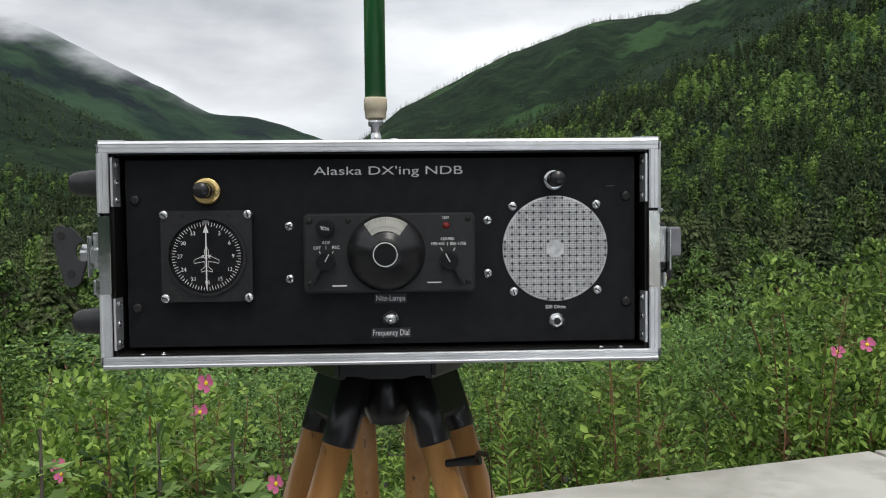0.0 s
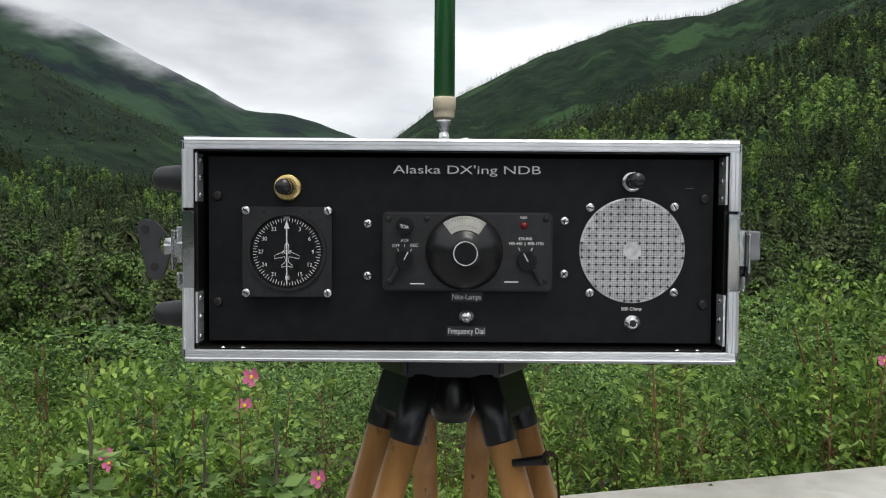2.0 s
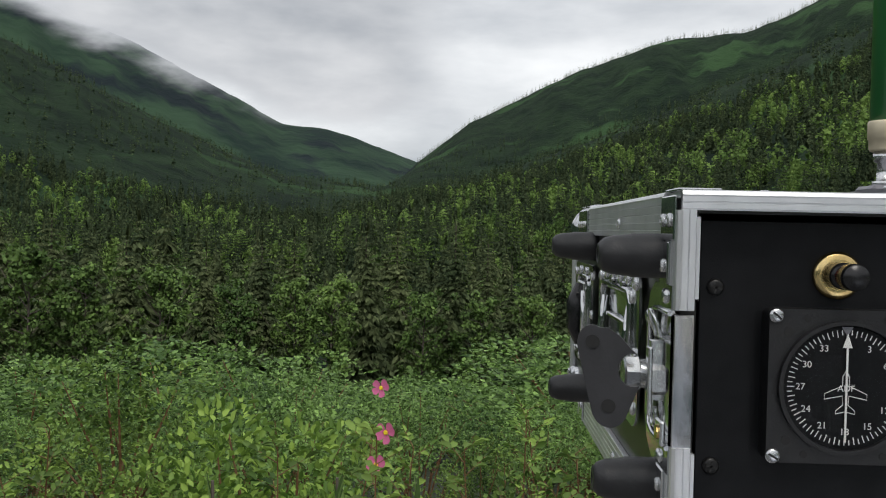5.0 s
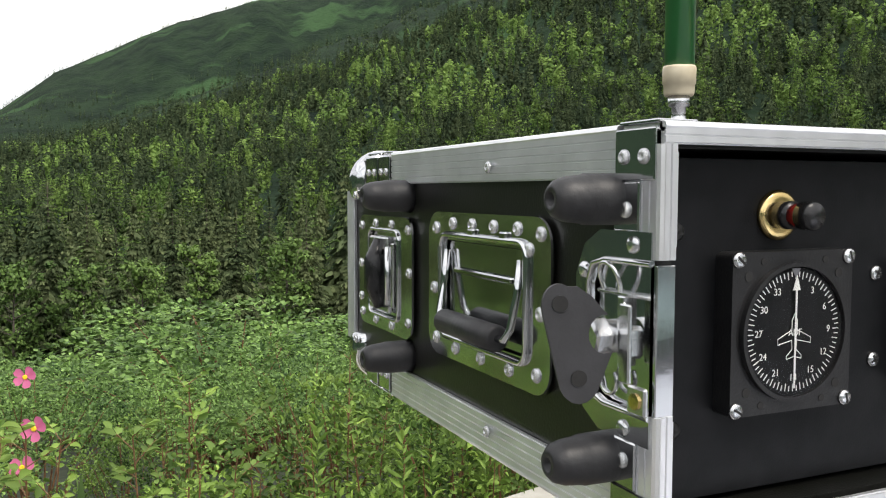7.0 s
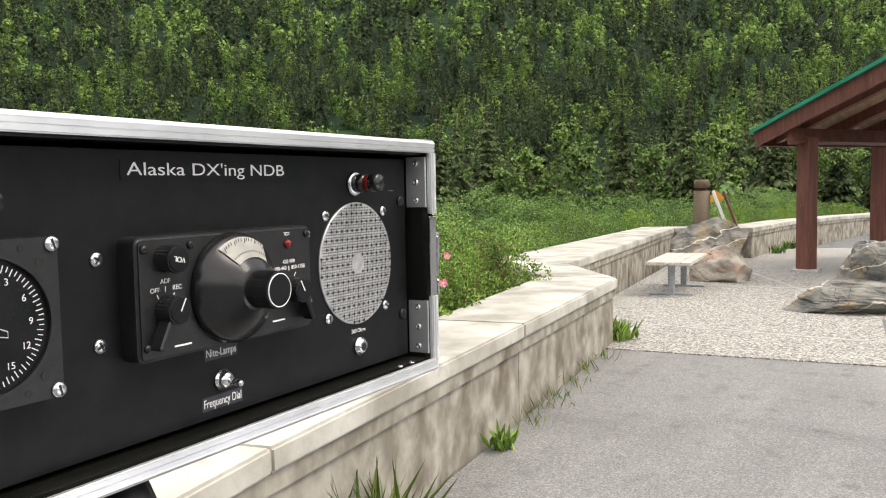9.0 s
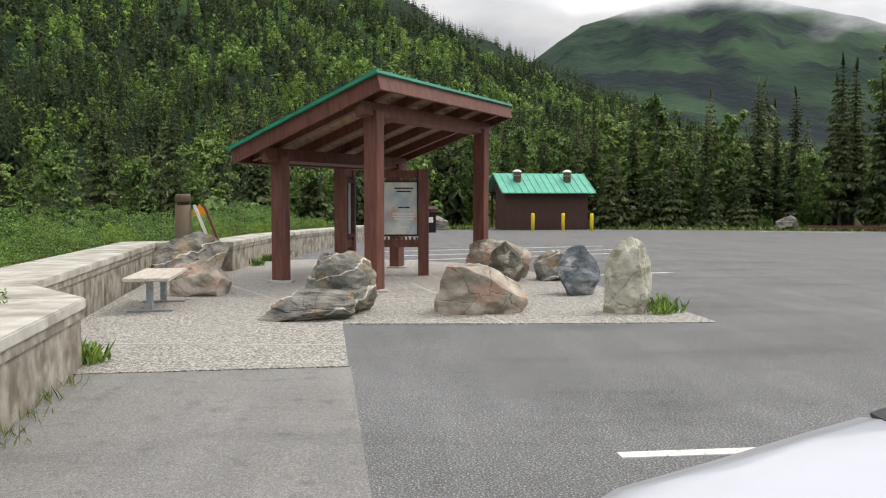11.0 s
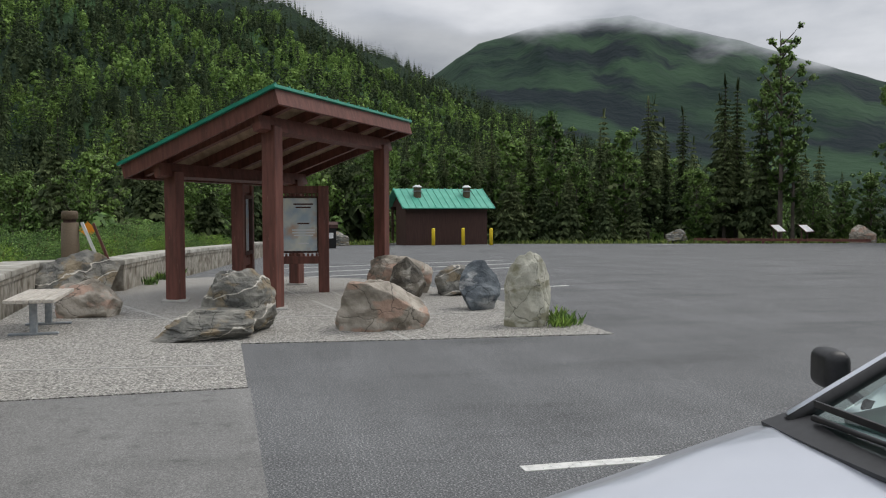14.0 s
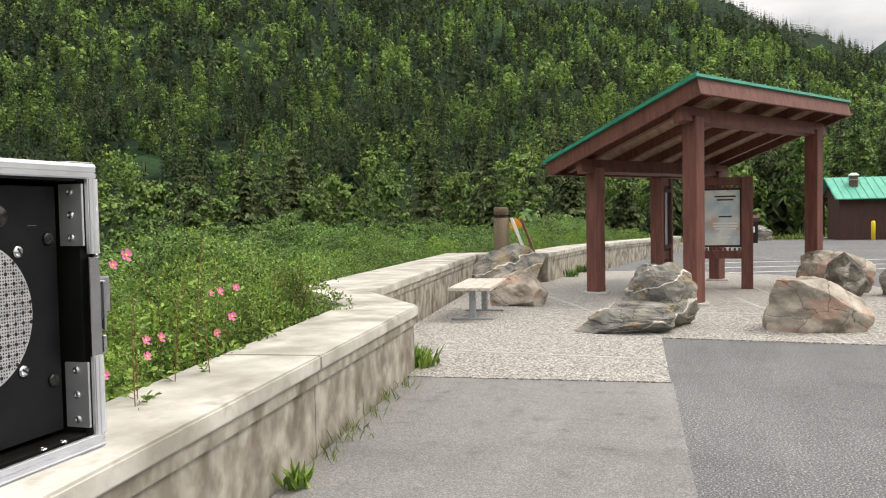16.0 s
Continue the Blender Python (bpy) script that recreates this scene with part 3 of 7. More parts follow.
def land_sheet():
    azs = np.concatenate([np.arange(-180, -40, 4.0), np.arange(-40, 145, 0.5), np.arange(145, 180.1, 4.0)])
    rs = np.concatenate([[0.02], np.geomspace(1.2, 4900, 150)])
    A, R = np.meshgrid(azs, rs)
    v = land_xyz(A.ravel(), R.ravel())
    na, nr = len(azs), len(rs)
    i, j = np.meshgrid(np.arange(nr - 1), np.arange(na - 1), indexing="ij")
    q = (i * na + j).ravel()
    t = np.concatenate([np.stack([q, q + 1, q + na + 1], 1), np.stack([q, q + na + 1, q + na], 1)])
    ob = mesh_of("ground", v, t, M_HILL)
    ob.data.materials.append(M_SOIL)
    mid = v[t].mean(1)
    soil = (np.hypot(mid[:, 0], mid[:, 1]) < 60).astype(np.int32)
    ob.data.materials.append(M_HAZY_ALPINE)
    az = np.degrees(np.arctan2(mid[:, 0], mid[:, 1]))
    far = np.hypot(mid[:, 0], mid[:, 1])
    # faces far enough off to take the haze-tinted colour
    hazy = (far > 2350) | ((az < -4) & (far > 1750)) | ((az > 96) & (far > 1300))
    ob.data.polygons.foreach_set("material_index", np.where(hazy, 2, soil).astype(np.int32))
    ob.data.polygons.foreach_set("use_smooth", np.ones(len(t), bool))
    tagged(ob, "green wooded mountain slopes and valley floor", "ground", kind="structure")


land_sheet()


# car park
def lot_z(x):
    return -0.6 * float(np.clip((x - 14) / 40, 0, 1)) ** 1.0


def flat(name, outline, z, mat, label, category="pavement", steps=1.0):
    """A thin sheet that follows the fall of the car park."""
    bm = bmesh.new()
    f = bm.faces.new([bm.verts.new((x, y, 0)) for x, y in outline])
    xs = [p[0] for p in outline]
    lo, hi = min(xs), max(xs)
    k = lo + steps
    while k < hi:
        bmesh.ops.bisect_plane(bm, geom=bm.verts[:] + bm.edges[:] + bm.faces[:], plane_co=(k, 0, 0), plane_no=(1, 0, 0))
        k += steps
    for v in bm.verts:
        v.co.z = lot_z(v.co.x) + z
    r = bmesh.ops.extrude_face_region(bm, geom=bm.faces[:])
    for v in [e for e in r["geom"] if isinstance(e, bmesh.types.BMVert)]:
        v.co.z -= 0.1
    bmesh.ops.recalc_face_normals(bm, faces=bm.faces)
    return tagged(part(name, bm, mat), label, category, kind="structure")


def wall_front(x):
    return 1.29 + 0.106 * x


flat("road", [(-9, -40), (30, -52), (43, -42.5), (46, -30), (50.5, -20), (53.2, -13), (53.5, -7), (52.5, 0.5), (31, 1.0), (17.3, 2.4), (16.5, 3.7), (8.5, 3.0), (7.0, 2.0), (-9, 0.4)], 0.0, M_ASPHALT, "dark grey worn asphalt car park", "asphalt", 4.0)
flat("pavement", [(6.76, 2.08), (6.95, -0.2), (9.42, -0.02), (9.3, -2.26), (9.28, -4.4), (12.0, -4.25), (16.6, -3.4), (19.5, -2.2), (21.5, 0.4), (20.5, 2.5), (17.2, 2.6), (16.5, 3.8), (8.6, 2.95)], 0.012, M_AGG, "pebbly exposed-aggregate concrete paving", "paving", 2.0)
flat("pavement_worn", [(6.76, 2.03), (6.93, -0.22), (4.15, -0.42), (-4, -1.1), (-9, -1.7), (-9, 0.38), (0, 1.3)], 0.005, M_PATCH, "pale worn asphalt strip beside the parapet", "asphalt", 3.0)
for a, b, w in (((9.44, 0.0), (16.2, 3.1), 0.06), ((9.4, -0.02), (6.9, 2.05), 0.0), ((10.9, -1.9), (17.5, -1.2), 0.05), ((9.3, -1.9), (16.8, -0.4), 0.06), ((11.6, -4.3), (11.9, 2.4), 0.06), ((8.0, -0.1), (8.2, 2.5), 0.05)):
    if w:
        d = Vector((b[0] - a[0], b[1] - a[1])).normalized().orthogonal() * w / 2
        flat("paving_joint", [(a[0] + d.x, a[1] + d.y), (b[0] + d.x, b[1] + d.y), (b[0] - d.x, b[1] - d.y), (a[0] - d.x, a[1] - d.y)], 0.016, M_JOINT, "pale concrete joint strip in the paving", "joint", 3.0)
for a, b, w in (((4.33, -1.85), (4.55, -6.6), 0.105), ((20.5, -1.0), (24.0, -8.0), 0.1), ((22.5, -0.6), (26.0, -8.0), 0.1), ((25, -0.3), (28.5, -8.0), 0.1), ((15.6, -4.6), (16.2, -6.2), 0.1), ((44, -26), (47, -22), 0.12)):
    d = Vector((b[0] - a[0], b[1] - a[1])).normalized().orthogonal() * w / 2
    flat("parking_line", [(a[0] + d.x, a[1] + d.y), (b[0] + d.x, b[1] + d.y), (b[0] - d.x, b[1] - d.y), (a[0] - d.x, a[1] - d.y)], 0.006, M_PAINT, "worn white painted parking line", "road marking", 3.0)

# parapet: stretches of concrete wall under an overhanging cap
PARAPET = ([(-5.5, 0.2), (0.2, 1.22), (1.7, 1.47), (7.06, 2.04), (8.25, 2.98), (16.5, 3.97), (16.95, 2.55), (21.8, 2.45), (26.5, 1.75), (31, 0.75), (35, 0.3)],
           [(-5.5, 0.60), (0.2, 1.62), (1.6, 2.02), (6.98, 2.76), (8.62, 4.06), (17.0, 4.75), (17.7, 3.2), (21.9, 3.15), (26.7, 2.45), (31.2, 1.45), (35.2, 1.0)])


def inset(p, q, d):
    v = Vector((q[0] - p[0], q[1] - p[1]))
    v = v.normalized() * d
    return p[0] + v.x, p[1] + v.y


def parapet():
    f, b = PARAPET
    for i in range(len(f) - 1):
        top = 0.61
        z0, z1 = lot_z(f[i][0]), lot_z(f[i + 1][0])
        n = max(1, round((Vector(f[i + 1]) - Vector(f[i])).length / 3.1))
        for k in range(n):
            def at(u):
                p = tuple(np.array(f[i]) * (1 - u) + np.array(f[i + 1]) * u)
                q = tuple(np.array(b[i]) * (1 - u) + np.array(b[i + 1]) * u)
                return p, q, z0 * (1 - u) + z1 * u
            u0, u1 = k / n, (k + 1) / n - (0.004 / max(n, 1) if k < n - 1 else 0)
            (p0, q0, g0), (p1, q1, g1) = at(u0), at(u1)
            for name, drop, lo, hi, mat, label in (("parapet_cap", 0.0, 0.515, 0.61, M_CAP, "weathered pale concrete cap slab of the parapet"), ("parapet_course", 0.022, 0.44, 0.515, M_WALL, "stained concrete ledge under the parapet cap"), ("parapet_wall", 0.045, -0.5, 0.44, M_WALL, "stained rough concrete parapet wall")):
                bm = bmesh.new()
                a0, c0, a1, c1 = inset(p0, q0, drop), inset(q0, p0, drop), inset(p1, q1, drop), inset(q1, p1, drop)
                V = [bm.verts.new((x, y, g + h)) for h in (lo, hi) for (x, y), g in ((a0, g0), (a1, g1), (c1, g1), (c0, g0))]
                for q in ((3, 2, 1, 0), (4, 5, 6, 7), (0, 1, 5, 4), (1, 2, 6, 5), (2, 3, 7, 6), (3, 0, 4, 7)):
                    bm.faces.new([V[j] for j in q])
                if drop == 0.0:
                    bmesh.ops.bevel(bm, geom=[e for e in bm.edges if abs(e.verts[0].co.z - e.verts[1].co.z) < 0.2], offset=0.012, segments=2, affect="EDGES")
                bmesh.ops.recalc_face_normals(bm, faces=bm.faces)
                tagged(part(name, bm, mat), label, "wall", kind="structure")


parapet()


# rocks
def rock(c, size, turn, mat, label, seed, cuts=9, layered=0.0, lean=0.0):
    """A quarried boulder: a ball cut by flat planes, split along its bedding and roughened."""
    g = np.random.default_rng(seed)
    bm = bmesh.new()
    bmesh.ops.create_icosphere(bm, subdivisions=5, radius=1.0)
    for v in bm.verts:
        if -0.8 < v.co.z < 0.25:
            k = 0.97 / max(math.hypot(v.co.x, v.co.y), 0.3)
            v.co.x, v.co.y = v.co.x * k, v.co.y * k
    planes = [(Vector(g.normal(size=3) * (1, 1, 0.7) + (0, 0, 0.35)).normalized(), g.uniform(0.55, 0.86)) for _ in range(cuts + 6)]
    for n, d in planes:
        for v in bm.verts:
            k = v.co.dot(n) - d
            if k > 0:
                v.co -= n * k * 0.97
    for v in bm.verts:
        p = v.co * 2.0 + Vector((seed, 0, 0))
        d = noise.fractal(p * 1.6, 1.0, 2.1, 5) * 0.05 - abs(noise.noise(p * 1.1)) * 0.10
        if layered:
            s = (p.z + 0.15 * p.x + 0.25 * noise.noise(p)) * 5.0
            d += layered * (0.5 - abs((s % 1.0) - 0.5)) ** 0.5
        v.co += v.co.normalized() * d
    top = max(v.co.z for v in bm.verts)
    xs = max(abs(v.co.x) for v in bm.verts)
    ys = max(abs(v.co.y) for v in bm.verts)
    for v in bm.verts:
        v.co.x += lean * v.co.z
    m = pose(c[0], c[1], lot_z(c[0]) + size[2] * 0.36, 0, 0, turn) @ Matrix.Diagonal((size[0] / 2 / xs, size[1] / 2 / ys, size[2] * 0.64 / top, 1))
    bmesh.ops.transform(bm, matrix=m, verts=bm.verts)
    lo = lot_z(c[0]) - 0.03
    for v in bm.verts:
        v.co.z = max(v.co.z, lo)
    return tagged(part("boulder", bm, mat, smooth=16), label, "boulder", "boulders round the shelter")


rock((10.45, 0.12, 0), (0.95, 1.10, 0.80), 10, M_ROCKGREY, "layered grey-brown boulder with a flat top on the paving", 3, 6, 0.06)
rock((9.95, 0.30, 0), (0.85, 1.45, 0.36), 8, M_ROCKGREY, "low grey slab of rock with a pale vein", 5, 6, 0.04)
rock((10.35, -1.62, 0), (1.05, 1.40, 0.62), 5, M_ROCKTAN, "tan and pinkish boulder at the edge of the paving", 8, 10)
rock((14.0, -2.55, 0), (0.75, 0.85, 0.72), 20, M_ROCKDARK, "dark brown mossy boulder", 11, 10)
rock((15.3, -2.55, 0), (1.0, 1.3, 0.72), 0, M_ROCKTAN, "pale grey boulder behind a post", 14, 9)
rock((14.6, -3.55, 0), (0.8, 0.85, 0.55), 35, M_ROCKGREY, "grey and white speckled boulder", 17, 10)
rock((12.2, -3.42, 0), (0.6, 0.68, 0.75), 10, M_ROCKBLUE, "dark blue-grey pointed boulder", 21, 12)
rock((10.2, -3.6, 0), (0.52, 0.64, 0.98), -10, M_ROCKWHITE, "tall pale greenish-white standing stone", 26, 9)
rock((16.6, 3.25, 0), (1.5, 1.7, 0.84), 25, M_ROCKGREY, "large dark grey boulder against the parapet", 31, 10)
rock((12.5, 2.2, 0), (1.0, 0.95, 0.55), 40, M_ROCKTAN, "tan boulder beside the bench", 35, 10)
rock((52, -3.6, 0), (1.4, 1.6, 0.9), 0, M_ROCKGREY, "grey boulder at the far edge of the car park", 41, 8)
rock((45.6, -35.0, 0), (1.5, 1.7, 1.1), 0, M_ROCKTAN, "pale boulder at the far edge of the car park", 44, 8)
rock((50.4, -25.2, 0), (1.4, 1.6, 0.9), 0, M_ROCKGREY, "grey boulder at the edge of the wood", 47, 8)


# shelter with information boards
def shelter():
    root = thing("picnic_shelter", "red-brown timber shelter with a sloping green metal roof", "shelter")
    hi, rr, lo = Vector((12.01, -0.40, 3.25)), Vector((16.3, -2.95, 3.25)), Vector((14.55, 2.15, 2.28))
    ex, ey = rr - hi, lo - hi
    nz = ex.cross(ey).normalized()
    if nz.z < 0:
        nz = -nz

    def on(u, v, w=0.0):
        return hi + ex * u + ey * v + nz * w

    def slab(u0, u1, v0, v1, w0, w1, name, mat):
        bm = bmesh.new()
        V = [bm.verts.new(on(u, v, w)) for w in (w0, w1) for u, v in ((u0, v0), (u1, v0), (u1, v1), (u0, v1))]
        for q in ((3, 2, 1, 0), (4, 5, 6, 7), (0, 1, 5, 4), (1, 2, 6, 5), (2, 3, 7, 6), (3, 0, 4, 7)):
            bm.faces.new([V[j] for j in q])
        bmesh.ops.recalc_face_normals(bm, faces=bm.faces)
        return part(name, bm, mat, root)

    slab(-0.012, 1.012, -0.012, 1.012, -0.01, 0.035, "roof_sheet", M_ROOF)
    for k in range(14):
        v = k / 13
        slab(v - 0.004, v + 0.004, -0.012, 1.012, 0.037, 0.06, "roof_seam", M_ROOF)
    n = 22
    for k in range(n):
        slab(0.03, 0.97, 0.02 + 0.96 * k / n, 0.02 + 0.96 * (k + 0.94) / n, -0.04, -0.012, "roof_board", M_DECK)
    for u0, u1, v0, v1 in ((0, 1, 0, 0.012), (0, 1, 0.988, 1), (0, 0.010, 0.013, 0.987), (0.990, 1, 0.013, 0.987)):
        slab(u0, u1, v0, v1, -0.24, -0.012, "fascia", M_STAIN)
    for u in (0.1, 0.3, 0.5, 0.7, 0.9):
        slab(u - 0.012, u + 0.012, 0.02, 0.98, -0.2, -0.042, "rafter", M_STAIN)
    for v in (0.16, 0.80):
        slab(0.02, 0.98, v - 0.022, v + 0.022, -0.42, -0.202, "beam", M_STAIN)
    for u, v in ((0.1, 0.16), (0.9, 0.16), (0.1, 0.80), (0.9, 0.80)):
        p = on(u, v, -0.42)
        g = lot_z(p.x)
        bm = bmesh.new()
        bar(bm, (p.x, p.y, g + 0.02), (p.x, p.y, p.z + 0.1), 0.235, 0.235, 0.012, up=ex)
        post = part("post", bm, M_STAIN, root)
        part("footing", boxes(((p.x, p.y, g + 0.02), (0.42, 0.42, 0.05)), bevel=0.008), M_JOINT, post)
    return hi, ex, ey


SH_HI, SH_EX, SH_EY = shelter()


def board(p, turn, label):
    """An information board between two stout posts."""
    g = lot_z(p[0])
    root = thing("information_board", label, "notice board", "information boards", pose(p[0], p[1], g, 0, 0, turn))
    for x in (-0.45, 0.45):
        part("post", boxes(((x, 0, 1.0), (0.2, 0.2, 2.0)), bevel=0.01), M_STAIN, root)
    for z in (0.62, 1.93):
        part("rail", boxes(((0, 0, z), (0.70, 0.12, 0.14)), bevel=0.008), M_STAIN, root)
    for s in (-1, 1):
        fr = bmesh.new()
        ring_plate(fr, rounded(0.72, 1.06, 0.01, 2), rounded(0.62, 0.94, 0.01, 2), 0, 0.05)
        bmesh.ops.transform(fr, matrix=pose(0, s * 0.062, 1.28, 90, 0, 0) if s < 0 else pose(0, s * 0.012, 1.28, 90, 0, 0), verts=fr.verts)
        part("frame", fr, M_BROWN, root)
        pr = part("printed_panel", boxes(((0, s * 0.03, 1.28), (0.66, 0.02, 0.98))), M_SIGN, root, "faded blue and cream printed panel")
        for k, (w, z) in enumerate(((0.36, 1.66), (0.28, 1.60), (0.22, 1.30), (0.42, 1.18), (0.42, 1.13), (0.36, 1.08), (0.2, 0.93))):
            part("print_bar", boxes(((-0.08, s * 0.042, z), (w, 0.003, 0.028))), M_SIGNW if k > 2 else M_BROWN, pr)
    for k in range(9):
        x = -0.32 + 0.08 * k
        for z in (0.715, 1.83):
            part("dentil", boxes(((x, 0, z), (0.04, 0.1, 0.05))), M_STAIN, root)


board((15.7, -0.78), 88, "brown timber information board with a faded printed panel")
board((15.35, 0.22), -8, "brown timber information board seen edge-on")


def bench():
    root = thing("bench", "weathered pale plank bench on two grey steel legs", "bench", at=pose(11.1, 2.52, 0, 0, 0, 5))
    for k in range(4):
        part("plank", boxes(((0, -0.215 + 0.143 * k, 0.44), (1.55, 0.132, 0.045)), bevel=0.006), M_BENCHWOOD, root)
    for x in (-0.5, 0.5):
        leg = part("leg", boxes(((x, 0, 0.22), (0.08, 0.08, 0.4)), bevel=0.008), M_GALV, root)
        part("foot", boxes(((x, 0, 0.025), (0.09, 0.56, 0.03)), bevel=0.008), M_GALV, leg)
        part("bracket", boxes(((x, 0, 0.405), (0.07, 0.5, 0.025))), M_GALV, leg)


bench()


def toilets():
    g = -0.62
    root = thing("toilet_building", "dark brown toilet block with a pale green metal roof", "building", at=pose(54, -10.2, g, 0, 0, 98))
    # local x along the front, local -y towards the car park after the turn
    L, D, H = 5.4, 3.4, 2.45
    part("wall", boxes(((0, 1.1, H / 2), (L, D - 1.2, H))), M_BROWN, root)
    gable = bmesh.new()
    prism(gable, [(-D / 2 - 0.0, 0), (D / 2, 0), (0, 1.05)], -L / 2 + 0.05, L / 2 - 0.05, Matrix(((0, 0, 1, 0), (1, 0, 0, 0.5), (0, 1, 0, H), (0, 0, 0, 1))))
    part("gable", gable, M_BROWN, root)
    for x in np.linspace(-L / 2 + 0.25, L / 2 - 0.25, 12):
        part("siding_batten", boxes(((float(x), 0.0, H / 2), (0.03, 0.03, H - 0.04))), M_BROWN, root)
    for s in (-1, 1):
        rf = bmesh.new()
        a, b = Vector((0, 0.5, H + 1.12)), Vector((0, 0.5 + s * 2.25, H - 0.12))
        bar(rf, a, b, L + 0.7, 0.06, up=(0, s, 1.8))
        roof = part("roof", rf, M_ROOF2, root)
        for k in range(15):
            x = -L / 2 - 0.3 + (L + 0.6) * k / 14
            rb = bmesh.new()
            bar(rb, a + Vector((x, 0, 0.05)), b + Vector((x, 0, 0.05)), 0.04, 0.05, up=(0, s, 1.8))
            part("seam", rb, M_ROOF2, roof)
    for x in (-L / 2 + 0.1, 0.2, L / 2 - 0.1):
        part("post", boxes(((x, -1.25, H / 2 - 0.05), (0.14, 0.14, H - 0.1))), M_BROWN, root)
    part("beam", boxes(((0, -1.25, H - 0.1), (L, 0.14, 0.2))), M_BROWN, root)
    for x in (-1.3, 1.3):
        door = part("door", boxes(((x, -0.02, 1.05), (0.95, 0.05, 2.1)), bevel=0.01), M_BROWN, root)
        part("handle", boxes(((x + 0.36, -0.06, 1.05), (0.05, 0.04, 0.14))), M_STEEL, door)
        part("sign_plate", boxes(((x, -0.05, 1.62), (0.14, 0.01, 0.14))), M_SIGNW, door)
    for x in (-1.6, 1.7):
        st = part("vent_stack", lathed([(0, 0.24), (0.9, 0.24)], (x, 1.4, H + 0.3), (0, 0, 1), 14), M_STRAP, root, "rusty metal vent stack")
        part("cap", lathed([(0, 0.3), (0.05, 0.3), (0.16, 0.12)], (x, 1.4, H + 1.2), (0, 0, 1), 14), M_SIGNW, st)
        part("cage", lathed([(0, 0.34), (0.05, 0.34)], (x, 1.4, H + 0.95), (0, 0, 1), 14), M_GALV, st)
    part("step", boxes(((0, -1.3, 0.04), (L + 0.4, 1.9, 0.1)), bevel=0.01), M_JOINT, root)


toilets()
bol = thing("bollard", "yellow painted steel bollard at the toilet block", "bollard", "yellow bollards", pose(50.5, -9.4, -0.58))
part("tube", lathed([(0, 0.11), (1.0, 0.11), (1.07, 0.085), (1.09, 0.03)], (0, 0, 0), (0, 0, 1), 18), M_YELLOW, bol, smooth=40)
part("base_plate", lathed([(0, 0.16), (0.02, 0.16)], (0, 0, 0), (0, 0, 1), 18), M_GALV, bol)
for p in ((50.7, -11.3), (50.0, -12.9)):
    copy_thing(bol, pose(p[0], p[1], -0.58))

bm = bmesh.new()
box(bm, (0, 0, 0.55), (0.8, 0.7, 1.1), 0.02)
bin_ = thing("waste_bin", "dark bear-proof litter bin with a sloping lid", "bin", at=pose(46.5, -2.9, lot_z(46)))
part("body", bm, M_TRIPODIRON, bin_)
bm = bmesh.new()
prism(bm, [(-0.42, 0), (0.42, 0), (0.42, 0.12), (-0.1, 0.36), (-0.42, 0.2)], -0.45, 0.45, pose(0, 0, 1.1, 90, 0, 0))
part("lid", bm, M_BROWN, bin_)
part("notice", boxes(((-0.41, 0, 0.7), (0.01, 0.4, 0.3))), M_SIGNW, bin_)


def low_sign(p, turn):
    root = thing("interpretive_sign", "low tilted interpretive sign on two posts", "sign", "interpretive signs", pose(p[0], p[1], -0.75, 0, 0, turn))
    for x in (-0.4, 0.4):
        part("leg", boxes(((x, 0.1, 0.5), (0.09, 0.09, 1.0))), M_BROWN, root)
    bm = bmesh.new()
    box(bm, (0, 0, 0), (1.25, 0.75, 0.04), 0.005, pose(0, 0, 1.12, 40, 0, 0))
    pan = part("panel", bm, M_BROWN, root)
    bm = bmesh.new()
    box(bm, (0, 0, 0.024), (1.12, 0.62, 0.006), 0, pose(0, 0, 1.12, 40, 0, 0))
    part("print", bm, M_SIGNW, pan, "pale printed sheet")


low_sign((48.6, -31.3), -58)
low_sign((47.9, -32.8), -58)
rail = thing("timber_rail", "low weathered timber rail at the wood's edge", "rail")
for k in range(5):
    place = pose(48.4 - 0.95 * k, -26.6 - 1.75 * k, 0, 0, 0, -28.5)
    rail_piece = part("rail_board", boxes(((0, 0, -0.28), (0.12, 2.0, 0.16))), M_STAIN, rail)
    rail_piece.matrix_basis = place
    rail_piece = part("rail_post", boxes(((0, 0.95, -0.48), (0.16, 0.16, 0.45))), M_STAIN, rail)
    rail_piece.matrix_basis = place
sp = thing("sign_post", "thin steel post with a small white sign", "sign", at=pose(41.8, -38.7, -0.45))
part("post", lathed([(0, 0.04), (2.3, 0.04)], (0, 0, 0), (0, 0, 1), 8), M_GALV, sp)
part("plate", boxes(((-0.05, 0, 2.2), (0.02, 0.5, 0.3))), M_SIGNW, sp)

wp = thing("timber_gatepost", "stout weathered timber post with a grooved head", "post", at=pose(17.45, 3.65, 0))
part("shaft", lathed([(-0.2, 0.19), (1.3, 0.16)], (0, 0, 0), (0, 0, 1), 14), M_STRAP, wp, smooth=40)
part("neck", lathed([(1.3, 0.12), (1.36, 0.12)], (0, 0, 0), (0, 0, 1), 14), M_BROWN, wp)
part("head", lathed([(1.36, 0.16), (1.5, 0.155), (1.53, 0.13)], (0, 0, 0), (0, 0, 1), 14), M_STRAP, wp, smooth=40)
bm = bmesh.new()
bar(bm, (0.05, -0.62, 0.25), (0.02, -0.22, 1.3), 0.12, 0.05)
part("brace", bm, M_SIGNW, wp, "pale leaning brace")
bm = bmesh.new()
bar(bm, (0.1, -0.80, 0.25), (0.06, -0.42, 1.28), 0.12, 0.05)
